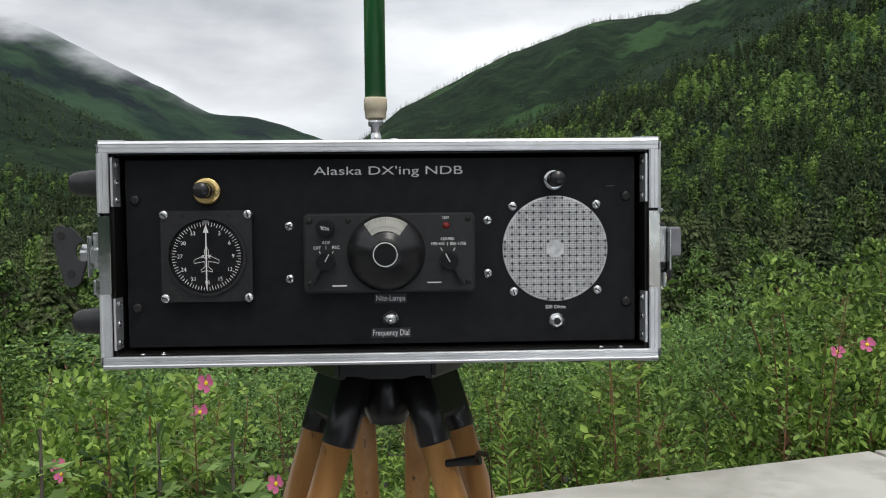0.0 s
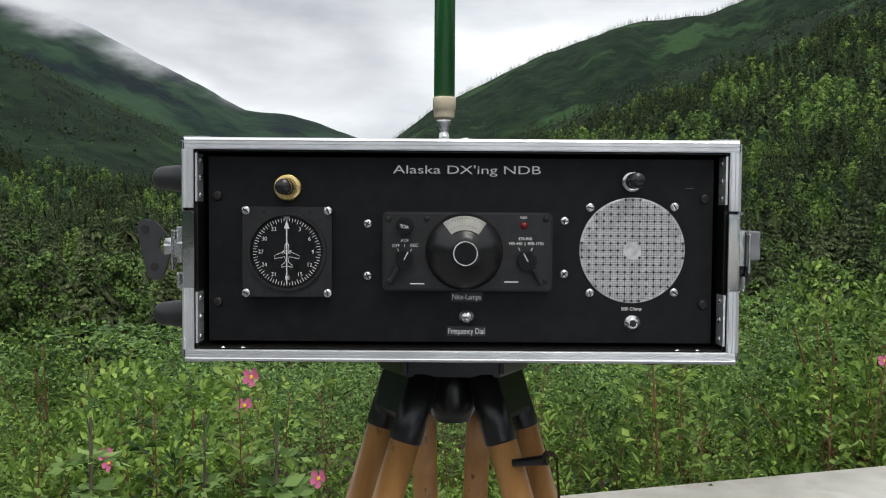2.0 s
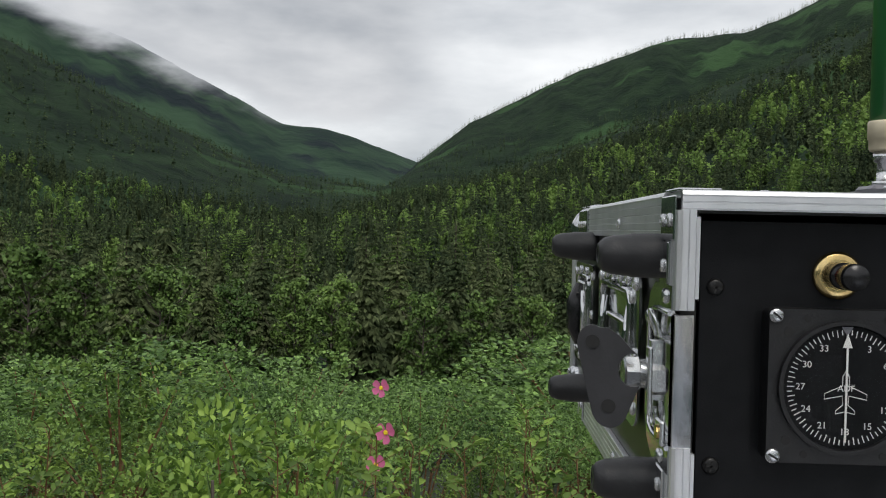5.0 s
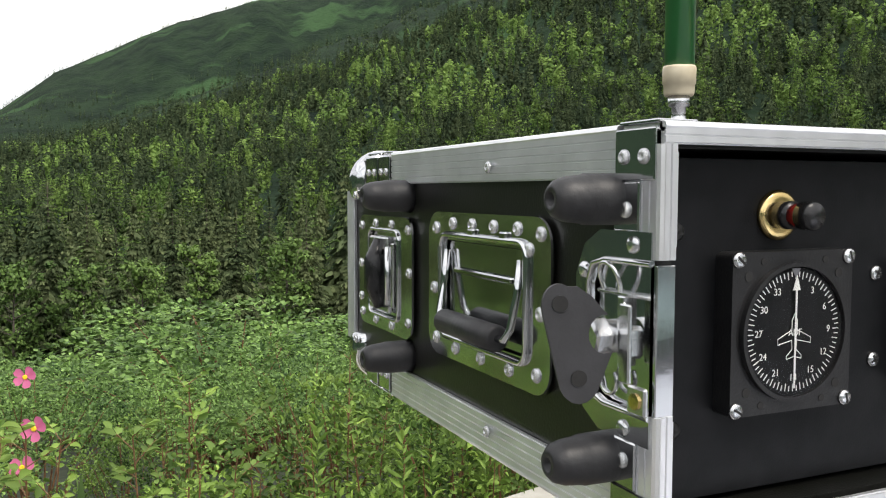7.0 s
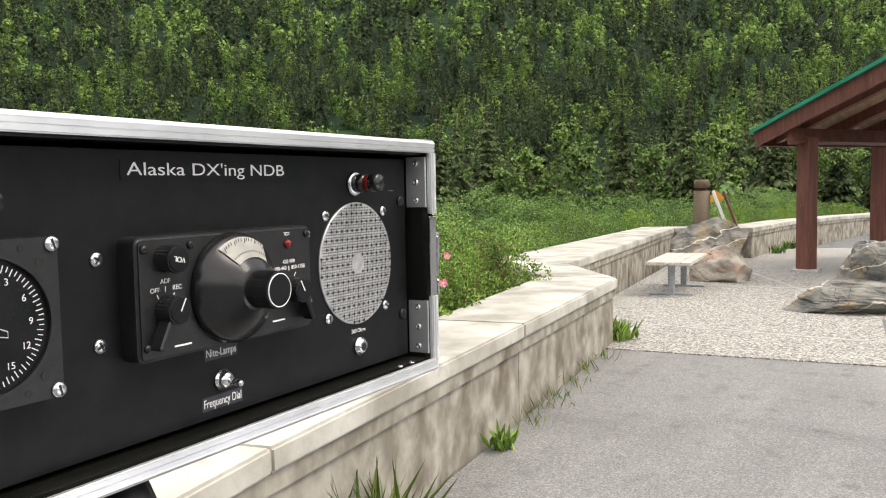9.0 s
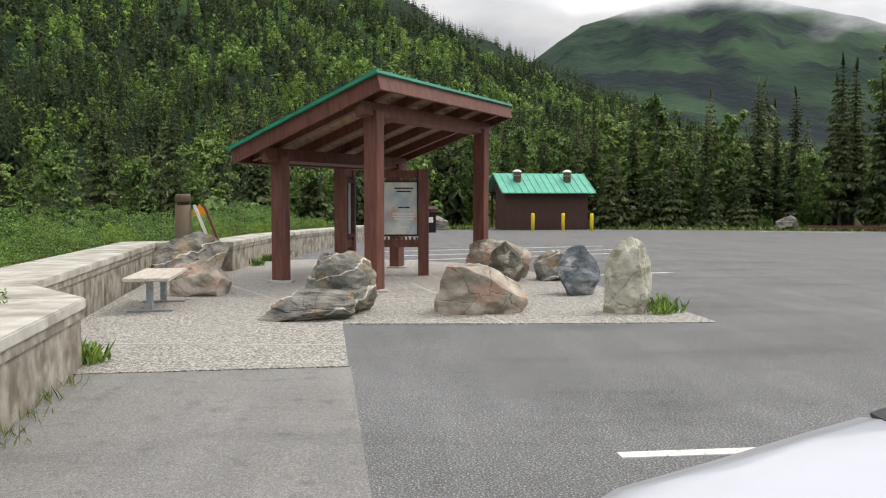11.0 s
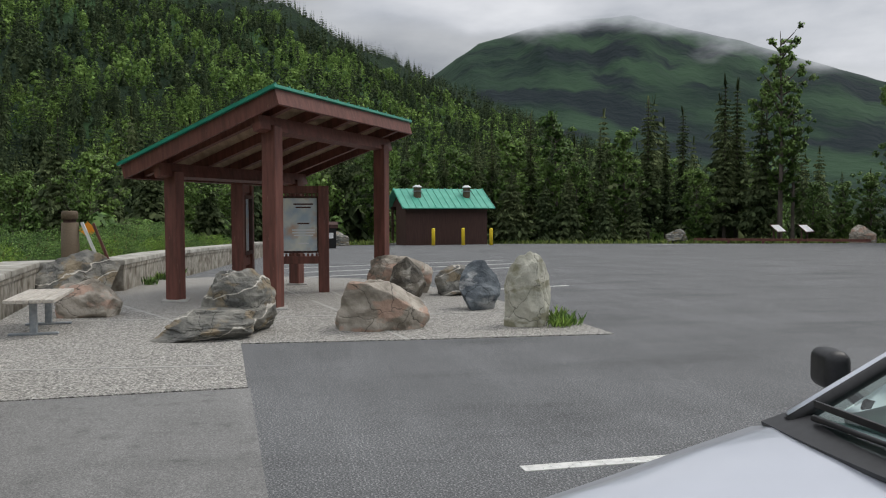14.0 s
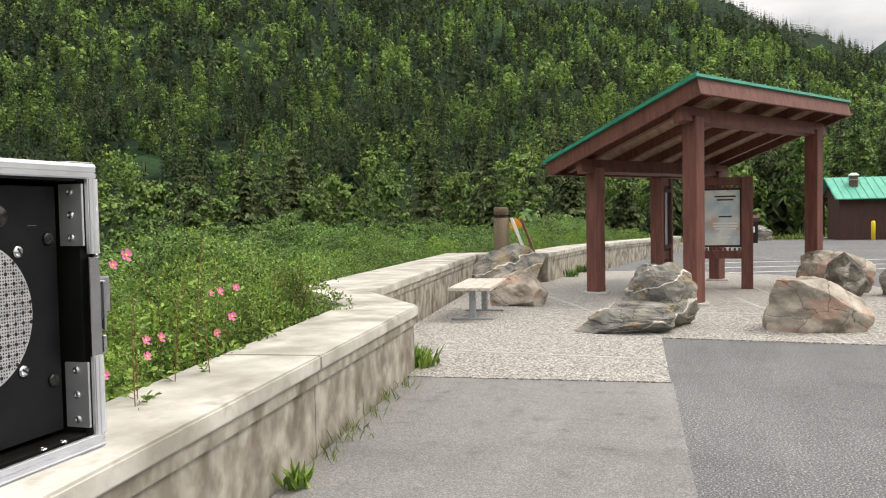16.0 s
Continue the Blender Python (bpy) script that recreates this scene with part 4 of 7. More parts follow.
part("brace", bm, M_STAIN, wp, "red-brown leaning brace")
osn = thing("warning_sign", "orange diamond warning sign in the shrubs", "sign", at=pose(26.6, 5.3, -0.8))
bm = bmesh.new()
box(bm, (0, 0, 0), (0.02, 0.36, 0.36), 0.0, pose(0, 0, 1.78, 45, 0, 0))
part("plate", bm, M_ORANGE, osn)
part("post", boxes(((0.04, 0, 0.8), (0.06, 0.06, 1.6))), M_GALV, osn)


# the flight case
CZ0, CZ1, CX, CY0, CY1 = 1.2985, 1.5015, 0.2575, -0.02, 0.455
FACE = Matrix(((1, 0, 0, 0), (0, 0, 1, 0), (0, 1, 0, 0), (0, 0, 0, 1)))  # flat outline to the x-z plane, thickness along y


def on_face(x, z, y=0.0, turn=0.0):
    """The pose of lettering that faces the front."""
    return pose(x, y, z, 90, 0, 0) @ pose(0, 0, 0, 0, 0, turn)


def face_plate(outline, y0, y1, x=0.0, z=0.0):
    bm = bmesh.new()
    prism(bm, outline, y0, y1, Matrix.Translation((x, 0, z)) @ FACE)
    return bm


SIDE = Matrix(((0, 0, -1, 0), (1, 0, 0, 0), (0, 1, 0, 0), (0, 0, 0, 1)))  # flat outline to the y-z plane, thickness towards -x


def side_plate(outline, d0, d1, y, z, x=-0.258):
    bm = bmesh.new()
    prism(bm, outline, d0, d1, Matrix.Translation((x, y, z)) @ SIDE)
    return bm


def side_ring(outer, inner, d0, d1, y, z, x=-0.258):
    bm = bmesh.new()
    ring_plate(bm, outer, inner, d0, d1)
    bmesh.ops.transform(bm, matrix=Matrix.Translation((x, y, z)) @ SIDE, verts=bm.verts)
    bmesh.ops.recalc_face_normals(bm, faces=bm.faces)
    return bm


case = thing("equipment_case", "black flight case with ribbed aluminium edges and chrome fittings", "case")
CZ = (CZ0 + CZ1) / 2
for x in (-1, 1):
    part("side_panel", boxes(((x * 0.2515, 0.215, CZ), (0.009, 0.46, 0.2))), M_SHELL, case)
for z in (CZ0 + 0.0055, CZ1 - 0.0055):
    part("top_panel" if z > CZ else "bottom_panel", boxes(((0, 0.215, z), (0.493, 0.46, 0.008))), M_SHELL, case)
part("back_panel", boxes(((0, 0.45, CZ), (0.493, 0.008, 0.19))), M_SHELL, case)

RIVET = None


def rivet(p, axis, r=0.0042):
    global RIVET
    if RIVET is None:
        bm = lathed([(0, 1.0), (0.25, 0.95), (0.45, 0.7), (0.55, 0.45), (0.5, 0.42), (0.36, 0.3)], (0, 0, 0), (0, 0, 1), 12)
        RIVET = part("rivet", bm, M_STEEL, case, smooth=50)
        o = RIVET
    else:
        o = again(RIVET, Matrix.Identity(4), case)
    o.matrix_basis = Matrix.Translation(p) @ Vector(axis).to_track_quat("Z", "Y").to_matrix().to_4x4() @ Matrix.Diagonal((r, r, r, 1))


def extrusion(name, p, q, outs):
    """Ribbed aluminium angle from p to q along an edge; outs: the two outward directions of its flanges with their widths."""
    bm = bmesh.new()
    p, q = Vector(p), Vector(q)
    (n1, w1), (n2, w2) = outs
    n1, n2 = Vector(n1), Vector(n2)
    # flange 1 lies on the face with normal n1 and runs inwards along -n2, and the other way round
    for n, inn, w in ((n1, -n2, w1), (n2, -n1, w2)):
        ribs = 5 if w > 0.015 else 2
        prof = [(0, 0.0012)]
        for k in range(ribs):
            a = w * k / ribs
            b = w * (k + 1) / ribs
            prof += [(a + 0.0003, 0.0026), (b - 0.0009, 0.0026), (b - 0.0006, 0.0016), (b, 0.0016)]
        prof += [(w, -0.001), (0, -0.001)]
        rows = [[bm.verts.new(e + inn * d + n * h) for d, h in prof] for e in (p, q)]
        k = len(prof)
        for i in range(k):
            bm.faces.new((rows[0][i], rows[0][(i + 1) % k], rows[1][(i + 1) % k], rows[1][i]))
        bm.faces.new(rows[0][::-1])
        bm.faces.new(rows[1])
    tube(bm, [p + (n1 + n2) * 0.0004, q + (n1 + n2) * 0.0004], 0.0026, 8)
    bmesh.ops.recalc_face_normals(bm, faces=bm.faces)
    return part(name, bm, M_ALU, case)


F, U, L_, R_ = (0, -1, 0), (0, 0, 1), (-1, 0, 0), (1, 0, 0)
DN = (0, 0, -1)
extrusion("front_edge", (-CX, CY0, CZ1), (CX, CY0, CZ1), ((F, 0.0080), (U, 0.030)))
extrusion("front_edge", (-CX, CY0, CZ0), (CX, CY0, CZ0), ((F, 0.0080), (DN, 0.030)))
for s, n in ((-1, L_), (1, R_)):
    extrusion("front_upright", (s * CX, CY0, 1.439), (s * CX, CY0, CZ1 - 0.008), ((F, 0.0080), (n, 0.028)))
    extrusion("front_upright", (s * CX, CY0, CZ0 + 0.008), (s * CX, CY0, 1.364), ((F, 0.0080), (n, 0.028)))
    for z, v in ((CZ1, U), (CZ0, DN)):
        extrusion("long_edge", (s * CX, 0.012, z), (s * CX, 0.334, z), ((n, 0.024), (v, 0.024)))
    extrusion("rear_edge", (s * CX, CY1, CZ0 + 0.03), (s * CX, CY1, CZ1 - 0.03), ((n, 0.018), ((0, 1, 0), 0.02)))
    # inner angles of the mouth, with their rivets
    for z0, z1 in ((1.445, 1.49), (1.312, 1.36)):
        part("inner_angle", boxes(((s * (CX - 0.0100), -0.0085, (z0 + z1) / 2), (0.002, 0.020, z1 - z0))), M_ALU, case)
        for z in (z0 + 0.006, (z0 + z1) / 2, z1 - 0.006):
            rivet((s * (CX - 0.011), -0.0085, z), (-s, 0, 0), 0.003)
    for z in (1.497, 1.307):
        for x in (0.224, 0.205):
            rivet((s * x, -0.014, z), (0, 0, -1 if z > CZ else 1), 0.003)
    for x in (0.236, 0.208):
        rivet((s * x, -0.004, CZ1 + 0.002), U)
    # corner brackets, front and rear
    for z, v in ((CZ1, -1), (CZ0, 1)):
        for y0, y1 in ((-0.0195, 0.0115), (0.336, 0.362), (0.366, 0.395)):
            part("corner_bracket", boxes(((s * (CX + 0.003), (y0 + y1) / 2, z + v * 0.0125), (0.0022, y1 - y0, 0.025)), bevel=0.0007), M_CHROME, case)
            part("corner_bracket", boxes(((s * (CX - 0.010), (y0 + y1) / 2, z - v * 0.003), (0.024, y1 - y0, 0.0022)), bevel=0.0007), M_CHROME, case)
            for k in (0.25, 0.75):
                rivet((s * (CX + 0.004), y0 + (y1 - y0) * k, z + v * 0.0135), (s, 0, 0), 0.0040 if y0 < 0 else 0.0034)
        part("corner_bracket", boxes(((s * (CX + 0.0034), 0.0015, z + v * 0.0375), (0.002, 0.02, 0.024)), bevel=0.0007), M_CHROME, case)
        rivet((s * (CX + 0.0044), 0.0015, z + v * 0.039), (s, 0, 0))
        ball = bmesh.new()
        bmesh.ops.create_uvsphere(ball, u_segments=20, v_segments=14, radius=0.031)
        for vert in ball.verts:
            c = vert.co
            c.x = max(c.x, -0.012) if s > 0 else min(c.x, 0.012)
            c.y = max(c.y, -0.016)
            c.z = max(c.z, -0.016) if v < 0 else min(c.z, 0.016)
        bmesh.ops.translate(ball, vec=(s * (CX - 0.022), CY1 - 0.026, z + v * 0.022), verts=ball.verts)
        part("ball_corner", ball, M_CHROME, case, "chrome ball corner", smooth=60)
        rivet((s * (CX + 0.0075), 0.415, z + v * 0.034), (s, 0, 0))
        rivet((s * (CX + 0.004), 0.150, z + v * 0.0145), (s, 0, 0), 0.0040)

# rubber bumpers on the end with the handle, small feet beneath
for y in (0.014, 0.302):
    for z in (1.4675, 1.336):
        bm = lathed([(0, 0.0138), (0.004, 0.0131), (0.022, 0.0129), (0.0225, 0.0124), (0.033, 0.0113), (0.038, 0.0096), (0.041, 0.0066), (0.0412, 0.0035), (0.034, 0.0032)], (-0.256, y, z), (-1, 0, 0), 26)
        part("rubber_foot", bm, M_RUBBER, case, "black rubber foot", smooth=40)
for x in (-0.195, 0.192):
    for y in (0.04, 0.38):
        part("rubber_foot", lathed([(0, 0.0145), (0.008, 0.0145), (0.0098, 0.012)], (x, y, CZ0 - 0.003), DN, 18), M_RUBBER, case, "black rubber foot", smooth=40)


def handle(s=-1):
    y, z = 0.162, 1.4035
    hd = part("handle_plate", side_ring(rounded(0.178, 0.106, 0.017), rounded(0.118, 0.066, 0.006), 0.001, 0.0026, y, z), M_CHROME, case, "chrome recessed handle plate", smooth=40)
    rim = bmesh.new()
    loop = [Vector((-0.262, y + a, z + b)) for a, b in rounded(0.126, 0.074, 0.009)]
    tube(rim, loop + [loop[0]], 0.0022, 8, False)
    part("rim", rim, M_CHROME, hd, smooth=60)
    part("dish", boxes(((-0.2568, y, z), (0.0016, 0.116, 0.064))), M_CHROME, hd)
    part("dish_bar", boxes(((-0.2595, y, z + 0.012), (0.004, 0.085, 0.004)), bevel=0.001), M_CHROME, hd)
    # the bail and its rubber grip
    for k in (-1, 1):
        bail = bmesh.new()
        tube(bail, [(-0.2605, y + k * 0.054, z + 0.026), (-0.263, y + k * 0.054, z + 0.006), (-0.267, y + k * 0.053, z - 0.016), (-0.2695, y + k * 0.050, z - 0.023), (-0.271, y + k * 0.043, z - 0.023)], 0.0026, 9)
        part("bail_arm", bail, M_CHROME, hd, smooth=60)
    grip = lathed([(0, 0.006), (0.001, 0.0085), (0.08, 0.0085), (0.081, 0.006)], (-0.271, y - 0.044, z - 0.023), (0, 1, 0), 18)
    part("grip", grip, M_RUBBER, hd, "black rubber grip", smooth=40)
    for a, b in ((-0.078, 0.043), (-0.050, 0.045), (-0.018, 0.045), (0.014, 0.045), (0.045, 0.045), (0.074, 0.041), (-0.078, -0.004), (0.078, -0.004), (-0.074, -0.041), (-0.040, -0.044), (0.0, -0.044), (0.040, -0.044), (0.074, -0.041), (-0.064, 0.033)):
        rivet((-0.2605, y + a, z + b), (-1, 0, 0), 0.0047)
    for a in (0.012, -0.034):
        part("rivet_hood", boxes(((-0.262, y + a, z + 0.039), (0.003, 0.009, 0.007)), bevel=0.001), M_CHROME, hd)


handle()


def latch_rear():
    y, z = 0.352, 1.400
    la = part("latch_plate", side_ring(rounded(0.132, 0.100, 0.014), rounded(0.070, 0.072, 0.006), 0.001, 0.0026, y, z), M_CHROME, case, "chrome butterfly latch", smooth=40)
    part("dish", boxes(((-0.2572, y, z), (0.0016, 0.07, 0.072))), M_CHROME, la)
    rim = bmesh.new()
    loop = [Vector((-0.2612, y + a, z + b)) for a, b in rounded(0.074, 0.076, 0.008)]
    tube(rim, loop + [loop[0]], 0.0016, 8, False)
    part("rim", rim, M_CHROME, la, smooth=60)
    wing = bmesh.new()
    tube(wing, [(-0.264, y + 0.003, z - 0.03), (-0.267, y + 0.003, z - 0.012), (-0.267, y + 0.003, z + 0.012), (-0.264, y + 0.003, z + 0.03)], [0.004, 0.010, 0.010, 0.004], 12)
    part("wing", wing, M_GLOSSBLACK, la, "black butterfly wing", smooth=50)
    part("hinge", lathed([(0, 0.003), (0.05, 0.003)], (-0.2625, y - 0.016, z - 0.026), U, 10), M_STEEL, la, smooth=50)
    part("spring", boxes(((-0.261, y - 0.026, z), (0.004, 0.006, 0.055)), bevel=0.001), M_STEEL, la)
    part("nut", lathed([(0, 0.010), (0.004, 0.010)], (-0.2595, y + 0.022, z - 0.004), L_, 6), M_CHROME, la)
    part("hook", boxes(((-0.2605, y + 0.008, z + 0.026), (0.005, 0.046, 0.012)), bevel=0.0015), M_STEEL, la)
    part("catch", boxes(((-0.2605, y + 0.008, z - 0.030), (0.004, 0.05, 0.007)), bevel=0.0015), M_STEEL, la)
    for a, b in ((-0.058, 0.040), (-0.020, 0.043), (0.020, 0.043), (0.058, 0.040), (-0.060, 0.005), (0.060, 0.005), (0.060, -0.026), (-0.058, -0.036), (-0.020, -0.043), (0.020, -0.043), (0.056, -0.040)):
        rivet((-0.2605, y + a, z + b), (-1, 0, 0), 0.0042)


latch_rear()


def latch_front(s):
    """The open latch at the mouth: plate with a rounded back, folded edge, bolt, nut and a hook plate."""
    la = thing("latch", "", "")
    la.parent = case
    la.name = "front_latch"
    mir = Matrix.Diagonal((-s, 1, 1, 1))

    def put(name, bm, mat, label="", smooth=0.0):
        bmesh.ops.transform(bm, matrix=mir, verts=bm.verts)
        if s > 0:
            bmesh.ops.reverse_faces(bm, faces=bm.faces)
        return part(name, bm, mat, la, label, smooth)

    outline = [(0.002 - 0.02, 0.052), (0.024, 0.052), (0.038, 0.044), (0.046, 0.028), (0.046, -0.028), (0.038, -0.044), (0.024, -0.052), (-0.018, -0.052)]
    inner = [(-0.018, 0.036), (0.018, 0.036), (0.027, 0.033), (0.031, 0.024), (0.031, -0.024), (0.027, -0.033), (0.018, -0.036), (-0.018, -0.036)]
    put("plate", side_ring(outline, inner, 0.001, 0.003, 0, 1.4), M_CHROME, smooth=30)
    put("dish", boxes(((-0.2566, 0.006, 1.4), (0.0016, 0.05, 0.073))), M_CHROME)
    rim = bmesh.new()
    loop = [Vector((-0.2618, a, 1.4 + b)) for a, b in ((-0.019, 0.037), (0.018, 0.037), (0.029, 0.034), (0.033, 0.024), (0.033, -0.024), (0.029, -0.034), (0.018, -0.037), (-0.019, -0.037))]
    tube(rim, loop, 0.0016, 8)
    put("rim", rim, M_CHROME, smooth=60)
    put("edge_strip", boxes(((-0.2545, -0.0205, 1.4), (0.011, 0.0018, 0.073)), bevel=0.0005), M_CHROME)
    put("tab", boxes(((-0.2645, -0.014, 1.371), (0.003, 0.014, 0.014)), bevel=0.001), M_STEEL)
    put("tab_screw", lathed([(0, 0.004), (0.001, 0.004), (0.0012, 0.002)], (-0.266, -0.014, 1.371), L_, 12), M_BRASS)
    put("hasp", boxes(((-0.259, 0.004, 1.4205), (0.005, 0.044, 0.002)), ((-0.2655, -0.006, 1.404), (0.008, 0.006, 0.034)), ((-0.271, -0.0125, 1.399), (0.0025, 0.008, 0.038)), bevel=0.0007), M_STEEL)
    ring = bmesh.new()
    tube(ring, [(-0.263 - 0.003 * math.sin(a), 0.012 + 0.008 * math.cos(a), 1.427 + 0.009 * math.sin(a)) for a in np.linspace(-0.6, 3.8, 14)], 0.0012, 7)
    put("spring_ring", ring, M_STEEL, smooth=60)
    ring = bmesh.new()
    tube(ring, [(-0.263, 0.012 + 0.007 * math.cos(a), 1.376 + 0.007 * math.sin(a)) for a in np.linspace(2.4, 6.9, 12)], 0.0012, 7)
    put("spring_ring", ring, M_STEEL, smooth=60)
    if s < 0:
        put("barrel", lathed([(0, 0.0085), (0.012, 0.0085)], (-0.2615, 0.004, 1.400), L_, 16), M_STEEL, smooth=40)
        put("nut", lathed([(0, 0.0105), (0.0075, 0.0105), (0.0085, 0.0085)], (-0.2745, 0.002, 1.400), L_, 6), M_STEEL)
    for y, z in ((-0.004, 1.4455), (0.038, 1.43), (0.002, 1.3535)):
        o = lathed([(0, 0.0045), (0.0011, 0.0043), (0.002, 0.003), (0.0024, 0.0015)], (-0.261, y, z), L_, 12)
        put("rivet", o, M_STEEL, smooth=50)
    if s < 0:
        # hook plate standing out, with two holes and a scoop
        out = []
        for cx, cz, r, a0, a1 in ((-0.3105, 1.4175, 0.0105, 60, 200), (-0.297, 1.3835, 0.0135, 190, 345)):
            out += [(cx + r * math.cos(radians(a)), cz + r * math.sin(radians(a))) for a in np.linspace(a0, a1, 9)]
        out += [(-0.278, 1.3925), (-0.2765, 1.3955)]
        out += [(-0.2815 + 0.0105 * math.cos(radians(a)), 1.4035 + 0.0095 * math.sin(radians(a))) for a in np.linspace(-70, -280, 10)]
        out += [(-0.2835, 1.4155), (-0.290, 1.4215), (-0.299, 1.4265)]
        bm = bmesh.new()
        prism(bm, [(-0.2747 + (x + 0.2765) * 0.80, z) for x, z in out], -0.0085, -0.0062, FACE)
        bmesh.ops.rotate(bm, cent=(-0.2747, -0.0074, 1.4), matrix=Matrix.Rotation(radians(-14), 3, "Z"), verts=bm.verts)
        plate = put("hook_plate", bm, M_GREYPLATE, "flat dark grey hook plate", 30)
        for cx, cz in ((-0.3010, 1.4185), (-0.2915, 1.3825)):
            o = lathed([(0, 0.0040), (0.0006, 0.0040)], (0, 0, 0), F, 16)
            bmesh.ops.transform(o, matrix=Matrix.Translation((cx, -0.0086 + (-0.2747 - cx) * 0.249, cz)) @ pose(0, 0, 0, 0, 0, -14), verts=o.verts)
            part("hole", o, M_HOLE, plate)
        put("hook_arm", boxes(((-0.266, -0.010, 1.399), (0.012, 0.008, 0.016)), bevel=0.002), M_STEEL)
    else:
        put("hinge_block", boxes(((-0.2645, 0.002, 1.402), (0.010, 0.020, 0.046)), bevel=0.002), M_GLOSSBLACK)
        put("hook_plate", boxes(((-0.2725, 0.000, 1.385), (0.011, 0.010, 0.034)), bevel=0.004), M_GLOSSBLACK, "black hook plate folded down")
        put("wing", boxes(((-0.2765, -0.002, 1.4065), (0.013, 0.020, 0.028)), bevel=0.0015), M_GREYPLASTIC, "grey latch wing")
    return la


latch_front(-1)
latch_front(1)

# aerial on the lid
mount = thing("aerial_mount", "flat grey magnetic aerial mount on the case lid", "mount")
bm = bmesh.new()
prism(bm, [(-0.006 + 0.060 * math.copysign(abs(math.cos(a)) ** 0.8, math.cos(a)), 0.205 + 0.066 * math.copysign(abs(math.sin(a)) ** 0.8, math.sin(a))) for a in np.linspace(0, 6.283, 40, endpoint=False)], CZ1 - 0.002, CZ1 + 0.017)
bmesh.ops.bevel(bm, geom=[e for e in bm.edges if all(v.co.z > CZ1 for v in e.verts)], offset=0.005, segments=3, affect="EDGES")
part("pad", bm, M_GREYPLASTIC, mount, smooth=40)
for a in (20, 110, 200, 290):
    part("bolt", lathed([(0, 0.006), (0.003, 0.0055), (0.004, 0.003)], (-0.006 + 0.042 * math.cos(radians(a)), 0.205 + 0.046 * math.sin(radians(a)), CZ1 + 0.0165), U, 12), M_STEEL, mount, smooth=40)
part("spacer", boxes(((0.075, 0.2, CZ1 + 0.004), (0.03, 0.03, 0.008)), bevel=0.002), M_BRASS, mount, "yellow spacer")
aerial = thing("whip_aerial", "green fibreglass whip aerial with a cream collar", "aerial")
AX, AY = -0.016, 0.263
part("stub", lathed([(0, 0.010), (0.004, 0.010), (0.0045, 0.0065), (0.020, 0.0065), (0.021, 0.0095), (0.030, 0.0095)], (AX, AY, CZ1 + 0.024), U, 20), M_STEEL, aerial, smooth=40)
part("foot_plate", boxes(((AX, AY, CZ1 + 0.016), (0.036, 0.036, 0.016)), bevel=0.003), M_GREYPLASTIC, aerial)
part("collar", lathed([(0, 0.0122), (0.002, 0.0132), (0.010, 0.0136), (0.0105, 0.0145), (0.024, 0.0146), (0.026, 0.0138)], (AX, AY, CZ1 + 0.054), U, 28), M_CREAM, aerial, "cream plastic collar", smooth=35)
part("tube", lathed([(0, 0.0132), (0.5, 0.0128), (1.6, 0.010), (1.61, 0.004)], (AX, AY, CZ1 + 0.080), U, 28), M_GREEN_TUBE, aerial, smooth=40)

# instrument panel
panel = thing("instrument_panel", "black rack panel with aircraft radio controls and a loudspeaker", "panel")
part("plate", boxes(((0, 0.0016, 1.4), (0.4826, 0.0032, 0.177)), bevel=0.0005), M_BLACK, panel)


def screw(x, z, r, mat, parent, y=0.0, slot=20, cross=False, name="screw"):
    sc = part(name, lathed([(0, r), (0.0012, r * 0.96), (0.0020, r * 0.75), (0.0023, r * 0.4)], (x, y, z), F, 18), mat, parent, smooth=40)
    bm = bmesh.new()
    box(bm, (0, -0.0023, 0), (r * 1.3, 0.0004, r * 0.26), 0, pose(x, y, z, 0, slot, 0))
    if cross:
        box(bm, (0, -0.0023, 0), (r * 0.26, 0.0004, r * 1.3), 0, pose(x, y, z, 0, slot, 0))
    part("slot", bm, M_HOLE, sc)
    return sc


for x in (-0.2325, 0.2325):
    for z in (1.4508, 1.3492):
        screw(x, z, 0.0050, M_DARKSTEEL, panel, slot=15, cross=True)
for x, z, a in ((-0.089, 1.425, 30), (-0.089, 1.375, 65), (0.099, 1.4287, 10), (0.099, 1.378, 45)):
    screw(x, z, 0.0045, M_STEEL, panel, slot=a, cross=True)


